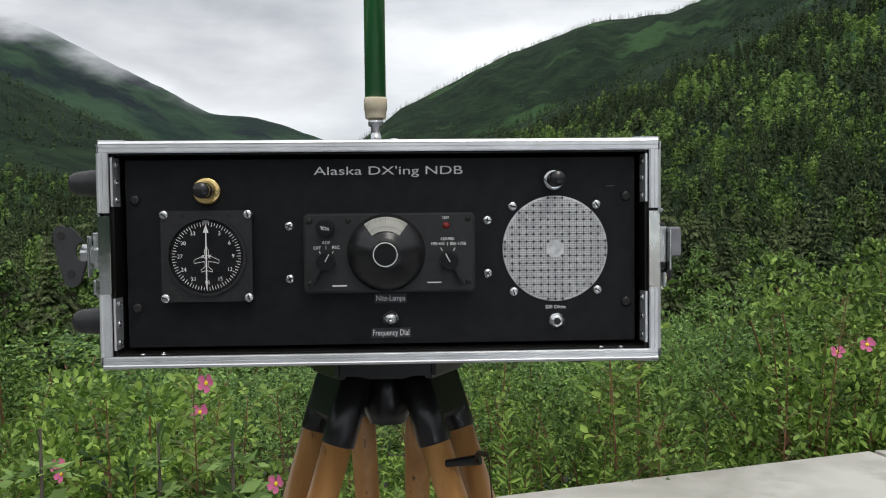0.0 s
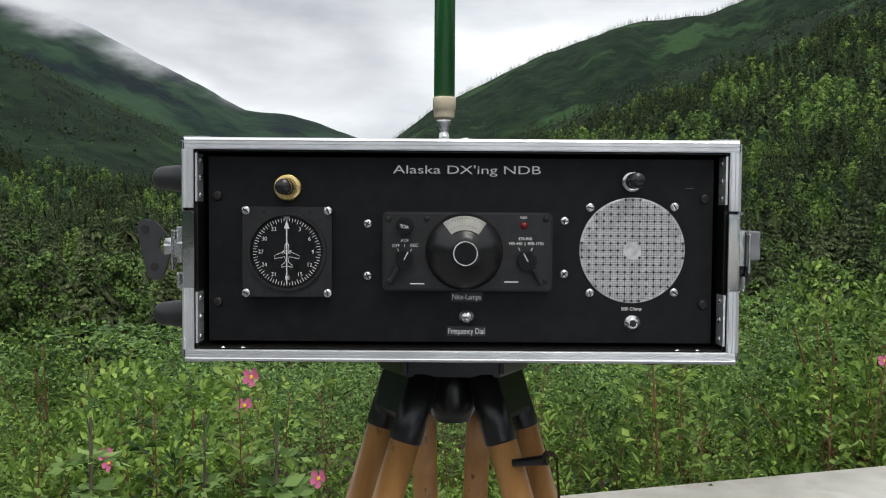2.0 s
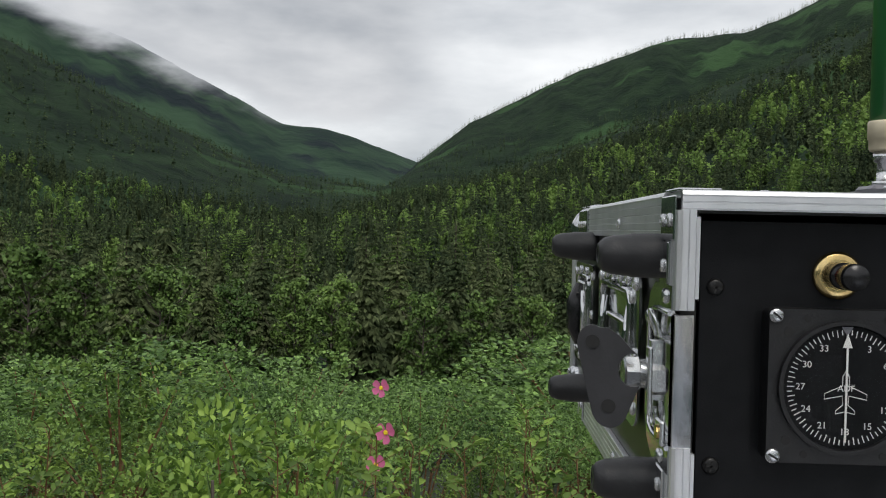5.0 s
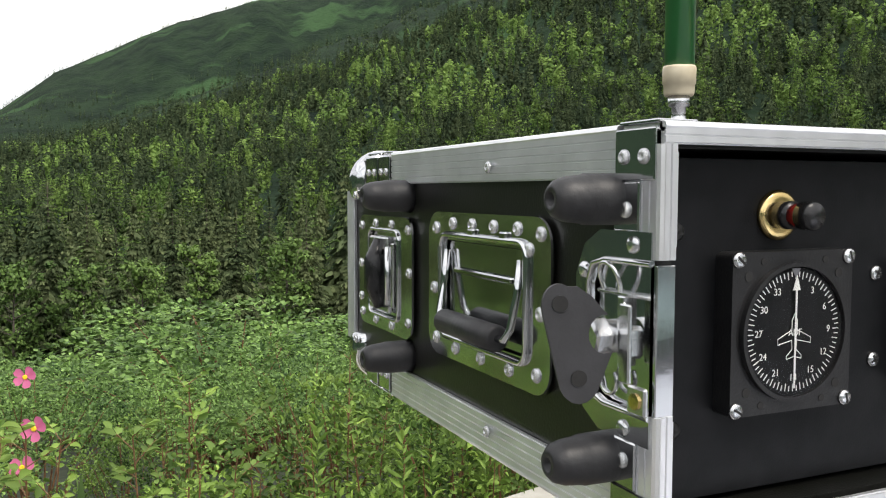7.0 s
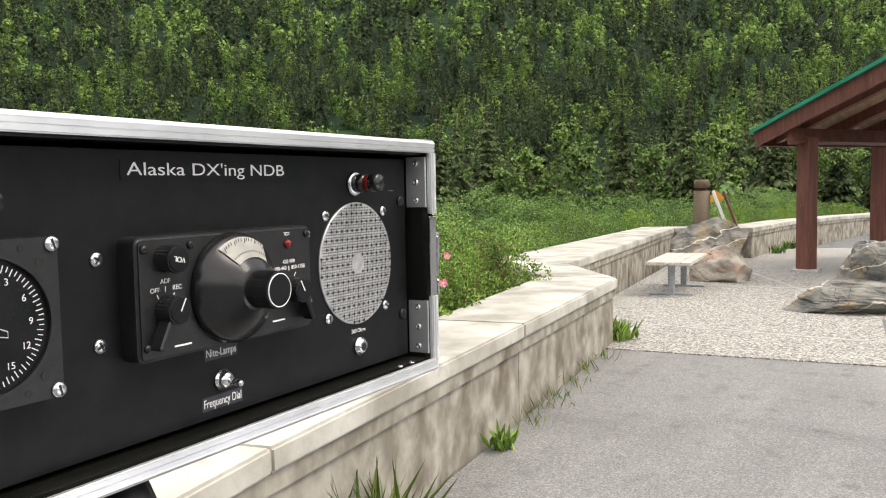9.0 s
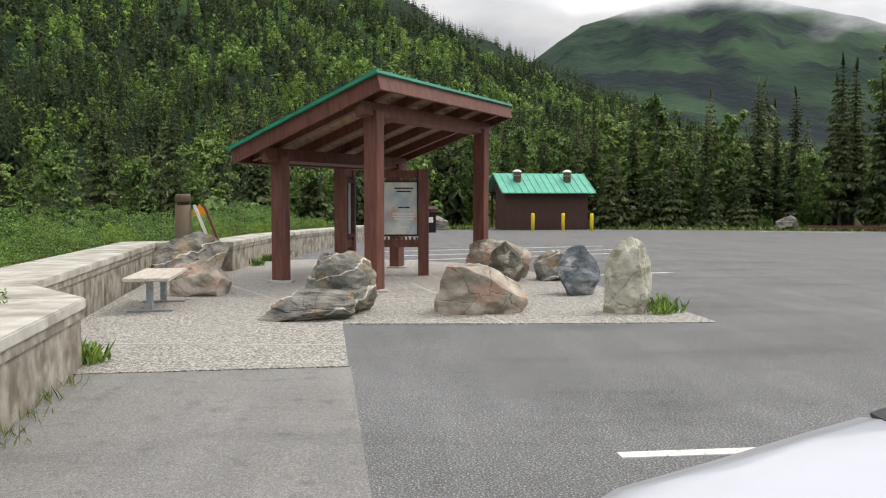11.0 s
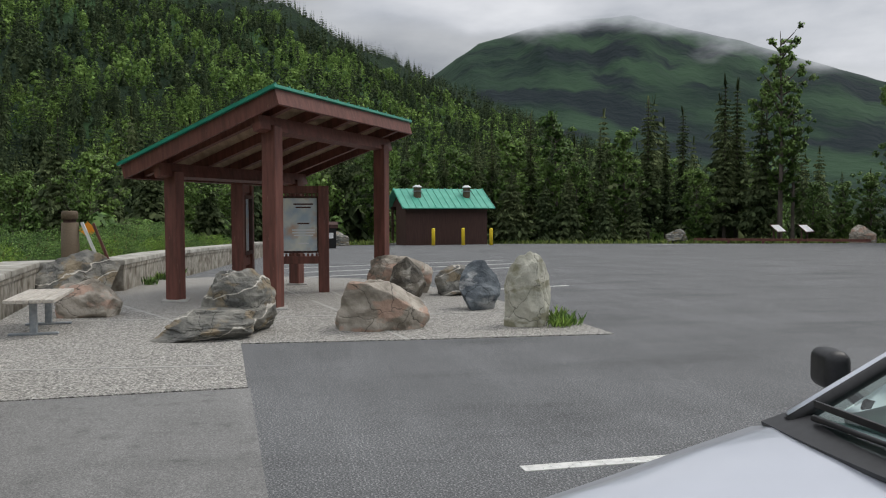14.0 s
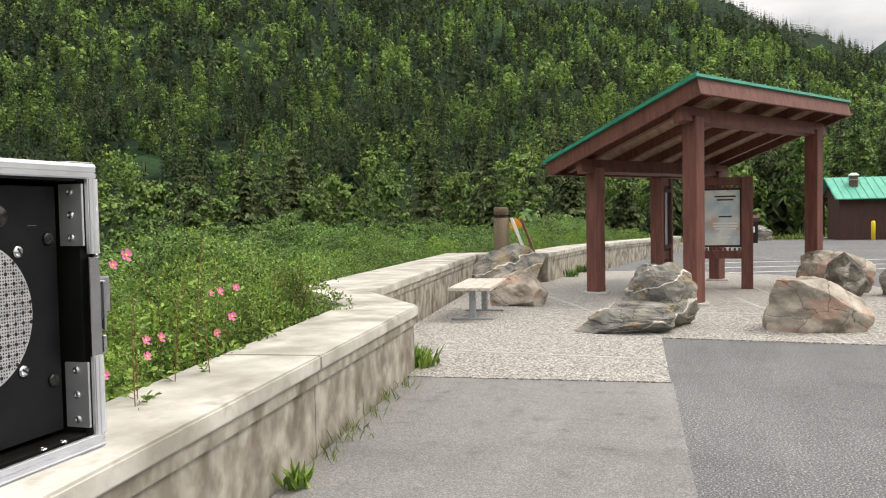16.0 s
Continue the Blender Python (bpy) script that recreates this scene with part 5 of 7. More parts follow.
def indicator():
    cx, cz = -0.1640, 1.398
    ind = part("bearing_indicator", face_plate(rounded(0.084, 0.085, 0.004), -0.0125, 0.0, cx, cz), M_BEZEL, panel, "square black bearing indicator with white markings")
    ring = bmesh.new()
    ring_plate(ring, [(0.0368 * math.cos(a), 0.0368 * math.sin(a)) for a in np.linspace(0, 6.283, 64, endpoint=False)], [(0.0345 * math.cos(a), 0.0345 * math.sin(a)) for a in np.linspace(0, 6.283, 64, endpoint=False)], -0.0155, -0.0125)
    bmesh.ops.transform(ring, matrix=Matrix.Translation((cx, 0, cz)) @ FACE, verts=ring.verts)
    part("rim", ring, M_BEZEL, ind, smooth=30)
    part("dial", lathed([(0, 0.0345), (0.0004, 0.0345)], (cx, -0.0126, cz), F, 64), M_BLACK, ind)
    part("glass", lathed([(0, 0.0345), (0.0003, 0.0345)], (cx, -0.0150, cz), F, 64), M_GLASS, ind).visible_shadow = False
    ticks = bmesh.new()
    for k in range(72):
        a = radians(k * 5)
        n = 0.0040 if k % 2 == 0 else 0.0028
        box(ticks, (0, -0.0132, 0.0318 - n / 2), (0.00052, 0.0002, n), 0, Matrix.Translation((cx, 0, cz)) @ pose(0, 0, 0, 0, math.degrees(a), 0))
    tk = part("tick_marks", ticks, M_WHITE, ind)
    for k in range(1, 12):
        a = radians(k * 30)
        lettering(str(k * 3), 0.0052, on_face(cx + 0.0245 * math.sin(a), cz + 0.0245 * math.cos(a), -0.0132), M_WHITE, ind)
    bm = bmesh.new()
    prism(bm, [(-0.0032, 0.0335), (0.0032, 0.0335), (0, 0.0282)], -0.0136, -0.0133, Matrix.Translation((cx, 0, cz)) @ FACE)
    part("index_mark", bm, M_GREYPLASTIC, ind)
    plane = bmesh.new()
    pts = [(0, 0.0105), (0.0018, 0.007), (0.0018, 0.002), (0.0115, -0.0025), (0.0115, -0.0055), (0.0018, -0.0035), (0.0014, -0.0085), (0.0052, -0.0118), (0.0052, -0.0135), (0, -0.0122)]
    pts = pts + [(-x, z) for x, z in pts[::-1][1:]]
    loop = [Vector((cx + x, -0.0134, cz + z - 0.001)) for x, z in pts]
    tube(plane, loop + [loop[0]], 0.00028, 5, False)
    part("aircraft_outline", plane, M_WHITE, ind)
    lettering("ADF", 0.0050, on_face(cx, cz - 0.0005, -0.0139), M_WHITE, ind)
    bm = bmesh.new()
    box(bm, (0, -0.0142, -0.002), (0.0011, 0.0003, 0.056))
    prism(bm, [(-0.0026, 0.022), (0.0026, 0.022), (0, 0.0300)], -0.0143, -0.0140, FACE)
    bmesh.ops.translate(bm, vec=(cx, 0, cz), verts=bm.verts)
    part("needle", bm, M_WHITE, ind)
    for x, z, a in ((-1, 1, 40), (1, 1, 70), (-1, -1, 30), (1, -1, 75)):
        screw(cx + x * 0.0385, cz + z * 0.0388, 0.0044, M_STEEL, ind, -0.0125, a)
        o = lathed([(0, 0.0020), (0.0004, 0.0020)], (cx + x * 0.0215, -0.0125, cz + z * 0.0375), F, 12)
        part("hole", o, M_HOLE, ind)
        o = lathed([(0, 0.0026), (0.0004, 0.0026)], (cx + x * 0.0315, -0.0125, cz + z * 0.0300), F, 12)
        part("hole", o, M_HOLE, ind)


indicator()


def panel_lamp(x, z, r, mat, label):
    la = part("panel_lamp", lathed([(0, r), (0.0022, r), (0.0034, r * 0.86), (0.0036, r * 0.66)], (x, 0, z), F, 32), mat, panel, label, smooth=35)
    part("barrel", lathed([(0.0, 0.0074), (0.009, 0.0074)], (x, -0.0036, z), F, 24), M_GLOSSBLACK, la, smooth=40)
    part("lens", lathed([(0.009, 0.0060), (0.0145, 0.0060)], (x, -0.0036, z), F, 24), M_RED, la, "red lens", smooth=40)
    part("cap", lathed([(0.0145, 0.0074), (0.0215, 0.0074), (0.0230, 0.0066)], (x, -0.0036, z), F, 24), M_GLOSSBLACK, la, "black cap", smooth=40)


panel_lamp(-0.1655, 1.459, 0.0135, M_BRASS, "black push lamp in a brass ring")
panel_lamp(0.1630, 1.467, 0.0102, M_STEEL, "black push lamp in a steel ring")
part("label_tape", boxes(((0.0055, -0.0002, 1.4765), (0.150, 0.0004, 0.0125))), M_BLACK, panel)
lettering("Alaska DX'ing NDB", 0.0112, on_face(0.0055, 1.4765, -0.0006), M_WHITE, panel, 0.141)


def control_head():
    cx, cz, dep = 0.006, 1.3995, 0.0155
    bm = face_plate(rounded(0.160, 0.0745, 0.005), -dep, 0.0, cx, cz)
    bmesh.ops.bevel(bm, geom=[e for e in bm.edges if all(v.co.y < -0.001 for v in e.verts)], offset=0.002, segments=3, affect="EDGES")
    head = part("control_head", bm, M_BEZEL, panel, "black radio control head with knobs and a tuning dial", smooth=30)
    dx = 0.003
    part("dome", lathed([(0, 0.0365), (0.004, 0.0362), (0.008, 0.0335), (0.019, 0.0195), (0.0215, 0.0150), (0.0225, 0.0138)], (dx, -dep, cz), F, 48), M_GLOSSBLACK, head, smooth=40)
    win = bmesh.new()
    rows = [[win.verts.new((dx + r * math.sin(radians(a)), -dep - y - 0.0008, cz + r * math.cos(radians(a)))) for a in np.linspace(-37, 37, 15)] for r, y in ((0.0205, 0.0186), (0.0275, 0.0132), (0.0335, 0.0085))]
    for a, b in zip(rows, rows[1:]):
        for k in range(14):
            win.faces.new((a[k], a[k + 1], b[k + 1], b[k]))
    bmesh.ops.solidify(win, geom=win.faces[:], thickness=0.0004)
    dial = part("dial_window", win, M_DIAL, head, "pale curved dial window")
    sc = bmesh.new()
    for k in range(17):
        a = radians(-34 + k * 4.25)
        r, y = (0.0315, 0.0101) if k % 4 else (0.0305, 0.0109)
        box(sc, (0, 0, 0), (0.0003, 0.0003, 0.0026 if k % 4 else 0.0045), 0, Matrix.Translation((dx + r * math.sin(a), -dep - y - 0.0014, cz + r * math.cos(a))) @ pose(0, 0, 0, 0, math.degrees(a), 0))
        box(sc, (0, 0, 0), (0.0003, 0.0003, 0.002), 0, Matrix.Translation((dx + 0.024 * math.sin(a), -dep - 0.0168, cz + 0.024 * math.cos(a))) @ pose(0, 0, 0, 0, math.degrees(a), 0))
    part("scale", sc, M_GREYPLATE, dial)

    def knob(x, z, r, d, name, mark=None, ring=False, flutes=24):
        bm = bmesh.new()
        prism(bm, [(r * (1 if k % 2 else 0.955) * math.cos(math.pi * k / flutes), r * (1 if k % 2 else 0.955) * math.sin(math.pi * k / flutes)) for k in range(2 * flutes)], -dep - d, -dep, Matrix.Translation((x, 0, z)) @ FACE)
        kn = part(name, bm, M_GLOSSBLACK, head)
        part("face", lathed([(0, r * 0.9), (0.0008, r * 0.85)], (x, -dep - d, z), F, 32), M_BLACK, kn)
        if mark is not None:
            m = bmesh.new()
            box(m, (0, -dep - d - 0.0010, r * 0.42), (0.0007, 0.0003, r * 0.95), 0, pose(x, 0, z, 0, mark, 0))
            part("pointer_mark", m, M_WHITE, kn)
        if ring:
            t = bmesh.new()
            tube(t, [(x + r * 0.86 * math.cos(a), -dep - d - 0.0006, z + r * 0.86 * math.sin(a)) for a in np.linspace(0, 6.2832, 41)], 0.0004, 5, False)
            part("rim_line", t, M_WHITE, kn)
        return kn

    kt = knob(dx, cz, 0.0122, 0.040, "tuning_knob", ring=True, flutes=36)
    kv = knob(-0.053, 1.4230, 0.0085, 0.012, "volume_knob")
    lettering("VOL", 0.0046, on_face(-0.053, 1.4230, -dep - 0.0132, 170), M_WHITE, kv)
    for x, z, mark, lean in ((-0.053, 1.3925, 28, -32), (0.0615, 1.3915, -28, 32)):
        kn = knob(x, z, 0.0088, 0.012, "selector_knob", mark)
        lv = bmesh.new()
        s = 1 if lean > 0 else -1
        bar(lv, (x + s * 0.005, -dep - 0.006, z - 0.006), (x + s * 0.0135, -dep - 0.006, z - 0.0225), 0.004, 0.010, 0.001, up=(0, 1, 0))
        part("lever", lv, M_GLOSSBLACK, kn)
    part("test_lamp", lathed([(0, 0.0034), (0.001, 0.0034), (0.003, 0.002)], (0.059, -dep, 1.4245), F, 16), M_RED, head, "small red test lamp", smooth=50)
    for text, size, x, z in (("TEST", 0.0028, 0.0585, 1.4315), ("420-900", 0.0034, 0.0600, 1.4118), ("190-440", 0.0034, 0.0508, 1.4073), ("850-1750", 0.0034, 0.0700, 1.4073), ("ADF", 0.0036, -0.053, 1.4095), ("OFF", 0.0036, -0.0612, 1.4045), ("REC", 0.0036, -0.0440, 1.4050)):
        lettering(text, size * 1.15, on_face(x, z, -dep - 0.0003), M_WHITE, head)
    bm = bmesh.new()
    for x, z, w, a in ((-0.0532, 1.4048, 0.0032, 0), (-0.0590, 1.4005, 0.0032, -28), (-0.0470, 1.4005, 0.0032, 28), (0.0600, 1.4070, 0.0034, 0), (0.0545, 1.4022, 0.0032, -28), (0.0665, 1.4022, 0.0032, 28)):
        box(bm, (0, 0, 0), (0.0005, 0.0003, w), 0, Matrix.Translation((x, -dep - 0.0002, z)) @ pose(0, 0, 0, 0, a, 0))
    part("position_marks", bm, M_WHITE, head)
    for x, z, w in ((-0.041, 1.3690, 0.0135), (0.0475, 1.3712, 0.0130)):
        part("maker_bar", boxes(((x, -dep - 0.0002, z), (w, 0.0003, 0.0011))), M_WHITE, head)
    for x, z in ((-0.0685, 1.4295), (0.0795, 1.4305), (-0.0685, 1.3710), (0.0795, 1.3720), (-0.0325, 1.4300)):
        screw(x, z, 0.0026, M_DARKSTEEL, head, -dep, 40, True)


control_head()


def loudspeaker():
    cx, cz, r = 0.1640, 1.4010, 0.0505
    sp = part("loudspeaker_grille", lathed([(0, r), (0.0010, r), (0.0014, r - 0.0006)], (cx, 0, cz), F, 72), M_SPEAKER, panel, "round perforated silver loudspeaker grille")
    V, T = [], []
    pitch = 0.00230
    n = int(r / pitch)
    for i in range(-n, n + 1):
        for j in range(-n, n + 1):
            x, z = i * pitch, j * pitch
            big = i % 3 == 0 and j % 3 == (0 if (i // 3) % 2 == 0 else 0)
            h = 0.00140 if big else 0.00070
            if math.hypot(x, z) > r - 0.0016:
                continue
            k = len(V)
            m = 10 if big else 6
            for q in range(m):
                a = -2 * math.pi * q / m
                V.append((cx + x + h * math.cos(a), -0.00155, cz + z + h * math.sin(a)))
            for q in range(1, m - 1):
                T.append((k, k + q, k + q + 1))
    ob = mesh_of("perforation", V, T, M_HOLE, sp)
    part("badge", lathed([(0, 0.0085), (0.0003, 0.0085)], (cx, -0.0016, cz), F, 32), M_SPEAKER, sp, "pale round badge")
    for x, z, a in ((0.1232, 1.4418, 20), (0.2040, 1.4430, 60), (0.1240, 1.3600, 80), (0.2048, 1.3608, 35)):
        screw(x, z, 0.0045, M_STEEL, sp, 0.0, a)
    lettering("500 Ohms", 0.0046, on_face(cx + 0.0003, 1.3447, -0.0003), M_WHITE, panel, 0.0195)
    jk = part("headphone_jack", lathed([(0, 0.0078), (0.002, 0.0078), (0.0021, 0.0062), (0.0045, 0.0060), (0.0048, 0.0036)], (0.1650, 0, 1.3312), F, 6 * 5), M_STEEL, panel, "steel headphone socket", smooth=40)
    part("hole", lathed([(0, 0.0032), (0.0003, 0.0032)], (0.1650, -0.0048, 1.3312), F, 20), M_HOLE, jk)


loudspeaker()
for text, z, w, h in (("Nite-Lamps", 1.3553, 0.0275, 0.0078), ("Frequency Dial", 1.3222, 0.0345, 0.0082)):
    part("label_tape", boxes(((0.006, -0.0002, z), (w + 0.003, 0.0004, h + 0.001))), M_TAPE, panel)
    lettering(text, h * 0.98, on_face(0.006, z, -0.0006), M_WHITE, panel, w)
tg = part("toggle_switch", lathed([(0, 0.0074), (0.0016, 0.0074), (0.0017, 0.0058), (0.004, 0.0056), (0.0065, 0.0050)], (0.006, 0, 1.3362), F, 24), M_STEEL, panel, "nickel toggle switch", smooth=35)
bm = bmesh.new()
tube(bm, [(0.006, -0.005, 1.3362), (0.006, -0.017, 1.3352), (0.006, -0.0185, 1.3351)], [0.0016, 0.0024, 0.0014], 12)
part("bat", bm, M_STEEL, tg, smooth=50)
part("scratch", boxes(((0.218, -0.0002, 1.4605), (0.008, 0.0003, 0.0004))), M_GREYPLASTIC, panel)


# tripod
def tripod():
    tri = thing("tripod", "old surveyor's tripod with varnished wooden legs and black castings", "tripod")
    cx, cy = -0.004, 0.20
    part("top_plate", lathed([(0, 0.072), (0.018, 0.072), (0.022, 0.060)], (cx, cy, CZ0 - 0.025), U, 36), M_TRIPODIRON, tri, smooth=40)
    tri_out = []
    for a in (210, 330, 90):
        for d in (-24, 24):
            tri_out.append((cx + 0.092 * math.cos(radians(a + d)), cy + 0.092 * math.sin(radians(a + d))))
    bm = bmesh.new()
    prism(bm, tri_out, CZ0 - 0.046, CZ0 - 0.022)
    bmesh.ops.bevel(bm, geom=bm.edges[:], offset=0.004, segments=2, affect="EDGES")
    part("head", bm, M_TRIPODIRON, tri)
    part("clamp", lathed([(0, 0.022), (0.02, 0.030), (0.07, 0.030)], (cx, cy, CZ0 - 0.110), U, 24), M_TRIPODIRON, tri, smooth=40)
    for a, foot in ((205, (-0.42, -0.06, 0.0)), (335, (0.42, -0.06, 0.0)), (90, (0.0, 0.86, 0.0))):
        out = Vector((math.cos(radians(a)), math.sin(radians(a)), 0))
        side = Vector((-out.y, out.x, 0))
        top = Vector((cx, cy, CZ0 - 0.036)) + out * 0.050
        foot = Vector(foot)
        d = (foot - top).normalized()
        leg = bmesh.new()
        bar(leg, top - d * 0.004, top + d * 0.068, 0.036, 0.088, 0.006, up=side)
        lg = part("leg_casting", leg, M_TRIPODIRON, tri)
        for s in (-1, 1):
            p0 = top + side * s * 0.037 + d * 0.01
            p1 = foot + side * s * 0.022 - d * 0.20
            bm = bmesh.new()
            tube(bm, [p0, p0 + d * 0.076, p0 + d * 0.078], [0.0180, 0.0190, 0.0178], 16)
            part("socket", bm, M_TRIPODIRON, lg, smooth=40)
            bm = bmesh.new()
            tube(bm, [p0 + d * 0.06, (p0 + p1) / 2, p1], [0.0172, 0.0165, 0.014], 14)
            part("pole", bm, M_TRIPODWOOD, lg, "varnished wooden pole", smooth=50)
        bm = bmesh.new()
        tube(bm, [foot - d * 0.23, foot - d * 0.06, foot], [0.036, 0.022, 0.004], 12)
        part("spike", bm, M_TRIPODIRON, lg, smooth=40)
    st = bmesh.new()
    pts = [(0.088, 0.10, 1.165), (0.096, 0.085, 1.180), (0.106, 0.085, 1.178), (0.110, 0.09, 1.13), (0.112, 0.10, 1.0), (0.118, 0.10, 0.9)]
    rows = [[st.verts.new((x, y + o, z)) for o in (-0.011, 0.011)] for x, y, z in pts]
    for p, q in zip(rows, rows[1:]):
        st.faces.new((p[0], p[1], q[1], q[0]))
    bmesh.ops.solidify(st, geom=st.faces[:], thickness=0.003)
    part("strap", st, M_STRAP, tri, "brown leather strap")
    bm = bmesh.new()
    tube(bm, [(0.062, 0.11, 1.162), (0.098, 0.095, 1.170)], [0.004, 0.006], 10)
    part("thumb_screw", bm, M_TRIPODIRON, tri)


tripod()


# parked car, nose towards the parapet
def car():
    root = thing("car", "silver-white parked saloon car with black wipers", "car")
    CX0, Y0 = 0.93, -0.84

    def W(dx, u, z):
        return Vector((CX0 + dx, Y0 + u, z))

    def loft(rows, closed_ends=True):
        bm = bmesh.new()
        R = [[bm.verts.new(p) for p in r] for r in rows]
        for a, b in zip(R, R[1:]):
            for i in range(len(a) - 1):
                bm.faces.new((a[i], a[i + 1], b[i + 1], b[i]))
        if closed_ends:
            bm.faces.new(R[0][::-1])
            bm.faces.new(R[-1])
        bmesh.ops.recalc_face_normals(bm, faces=bm.faces)
        return bm

    secs = []
    for u, w, top, lo in ((0.0, 0.64, 0.64, 0.30), (-0.06, 0.73, 0.72, 0.24), (-0.25, 0.80, 0.80, 0.20), (-0.50, 0.84, 0.850, 0.20), (-0.72, 0.86, 0.905, 0.20), (-0.90, 0.865, 0.950, 0.20), (-1.30, 0.87, 0.945, 0.20), (-2.2, 0.875, 0.94, 0.20), (-3.3, 0.87, 0.95, 0.22), (-4.1, 0.82, 0.96, 0.26), (-4.4, 0.72, 0.90, 0.32)):
        sh = top - 0.085
        half = [(w * 0.93, lo), (w, lo + 0.16), (w * 1.0, sh - 0.14), (w * 0.985, sh), (w * 0.93, sh + (top - sh) * 0.50), (w * 0.80, sh + (top - sh) * 0.82), (w * 0.45, sh + (top - sh) * 0.97), (0, top)]
        secs.append([W(dx, u, z) for dx, z in half] + [W(-dx, u, z) for dx, z in half[::-1][1:]])
    body = part("body", loft(secs), M_CARPAINT, root, smooth=35)
    # cowl, windscreen, pillars, roof
    cow = loft([[W(dx, -0.84 - 0.10 * dx * dx, 0.958 - 0.035 * abs(dx)) for dx in np.linspace(-0.76, 0.76, 13)], [W(dx, -0.96 - 0.06 * dx * dx, 0.985 - 0.035 * abs(dx)) for dx in np.linspace(-0.76, 0.76, 13)]], False)
    bmesh.ops.solidify(cow, geom=cow.faces[:], thickness=0.012)
    part("cowl", cow, M_CARBLACK, root, "black plastic cowl")
    rows = []
    for k in range(7):
        f = k / 6
        u = -0.895 - 0.85 * f
        z = 0.965 + 0.50 * f - 0.025 * f * f
        hw = 0.700 - 0.10 * f
        rows.append([W(dx, u - 0.05 * (dx / hw) ** 2, z - 0.03 * (dx / hw) ** 2) for dx in np.linspace(-hw, hw, 13)])
    ws = loft(rows, False)
    wso = part("windscreen", ws, M_WINDSCREEN, root, "greenish tinted windscreen", smooth=60)
    wso.visible_shadow = False
    for s in (-1, 1):
        edge = [r[-1 if s > 0 else 0] for r in rows]
        bm = bmesh.new()
        tube(bm, [e + Vector((s * 0.006, 0.0, 0.0)) for e in edge], [0.020] * 7, 8)
        part("windscreen_trim", bm, M_CARBLACK, root, smooth=50)
        bm = bmesh.new()
        tube(bm, [e + Vector((s * 0.026, -0.016, 0.008)) for e in edge] + [W(s * 0.61, -2.4, 1.445), W(s * 0.60, -3.2, 1.39), W(s * 0.68, -3.9, 0.98)], [0.021] * 10, 8)
        part("pillar", bm, M_CARPAINT, root, smooth=50)
        side = loft([[W(s * 0.80, -1.15, 0.93), W(s * 0.80, -2.2, 0.94), W(s * 0.78, -3.7, 0.96)], [W(s * 0.63, -1.85, 1.40), W(s * 0.61, -2.3, 1.43), W(s * 0.60, -3.1, 1.37)]], False)
        sw = part("side_window", side, M_WINDSCREEN, root)
        sw.visible_shadow = False
    roof = loft([[W(dx, u, z - 0.05 * (dx / 0.58) ** 2) for dx in np.linspace(-0.58, 0.58, 9)] for u, z in ((-1.745, 1.445), (-1.95, 1.475), (-2.4, 1.49), (-3.0, 1.45), (-3.25, 1.39))], False)
    bmesh.ops.solidify(roof, geom=roof.faces[:], thickness=0.02)
    part("roof", roof, M_CARPAINT, root, smooth=50)
    rear = loft([[W(dx, -3.25, 1.35) for dx in (-0.56, 0, 0.56)], [W(dx, -3.95, 0.96) for dx in (-0.66, 0, 0.66)]], False)
    part("rear_window", rear, M_WINDSCREEN, root).visible_shadow = False
    # interior
    dash = loft([[W(dx, u, z) for dx in (-0.68, -0.3, 0, 0.3, 0.68)] for u, z in ((-1.08, 0.955), (-1.28, 0.99), (-1.42, 0.97), (-1.45, 0.75))], False)
    bmesh.ops.solidify(dash, geom=dash.faces[:], thickness=0.02)
    part("dashboard", dash, M_INTERIOR, root, smooth=40)
    for s in (-1, 1):
        bm = bmesh.new()
        box(bm, (0, 0, 0), (0.50, 0.14, 0.58), 0.05, Matrix.Translation(W(s * 0.36, -2.15, 1.0)) @ pose(0, 0, 0, -15, 0, 0), 3)
        box(bm, (0, 0, 0), (0.26, 0.10, 0.17), 0.04, Matrix.Translation(W(s * 0.36, -2.22, 1.28)) @ pose(0, 0, 0, -12, 0, 0), 3)
        part("seat", bm, M_INTERIOR, root, smooth=40)
    wheel = bmesh.new()
    tube(wheel, [W(-0.36 + 0.18 * math.cos(a), -1.62 - 0.06 * math.sin(a), 0.95 + 0.17 * math.sin(a)) for a in np.linspace(0, 6.283, 25)], 0.014, 8, False)
    part("steering_wheel", wheel, M_CARBLACK, root, smooth=50)
    # mirrors, wipers, wheels, lamps
    for s in (-1, 1):
        bm = bmesh.new()
        box(bm, (0, 0, 0), (0.14, 0.075, 0.115), 0.030, Matrix.Translation(W(s * 0.935, -1.22, 1.025)) @ pose(0, 0, 0, 0, 0, s * -12), 4)
        mi = part("mirror", bm, M_CARBLACK, root, "black door mirror", smooth=50)
        bm = bmesh.new()
        bar(bm, W(s * 0.79, -1.24, 0.95), W(s * 0.88, -1.22, 0.99), 0.05, 0.04, 0.008)
        part("mirror_arm", bm, M_CARBLACK, mi)
    for x0, x1, k in ((0.62, 0.06, 0), (0.10, -0.52, 1)):
        bm = bmesh.new()
        tube(bm, [W(x0, -0.955, 0.970), W((x0 + x1) / 2, -0.925, 0.985), W(x1, -0.93, 1.000)], [0.009, 0.006, 0.004], 8)
        wi = part("wiper", bm, M_CARBLACK, root, "black wiper arm", smooth=50)
        bm = bmesh.new()
        bar(bm, W(x0 + 0.04, -0.985, 0.995), W(x1 - 0.06, -0.945, 1.005), 0.008, 0.016)
        part("blade", bm, M_CARBLACK, wi)
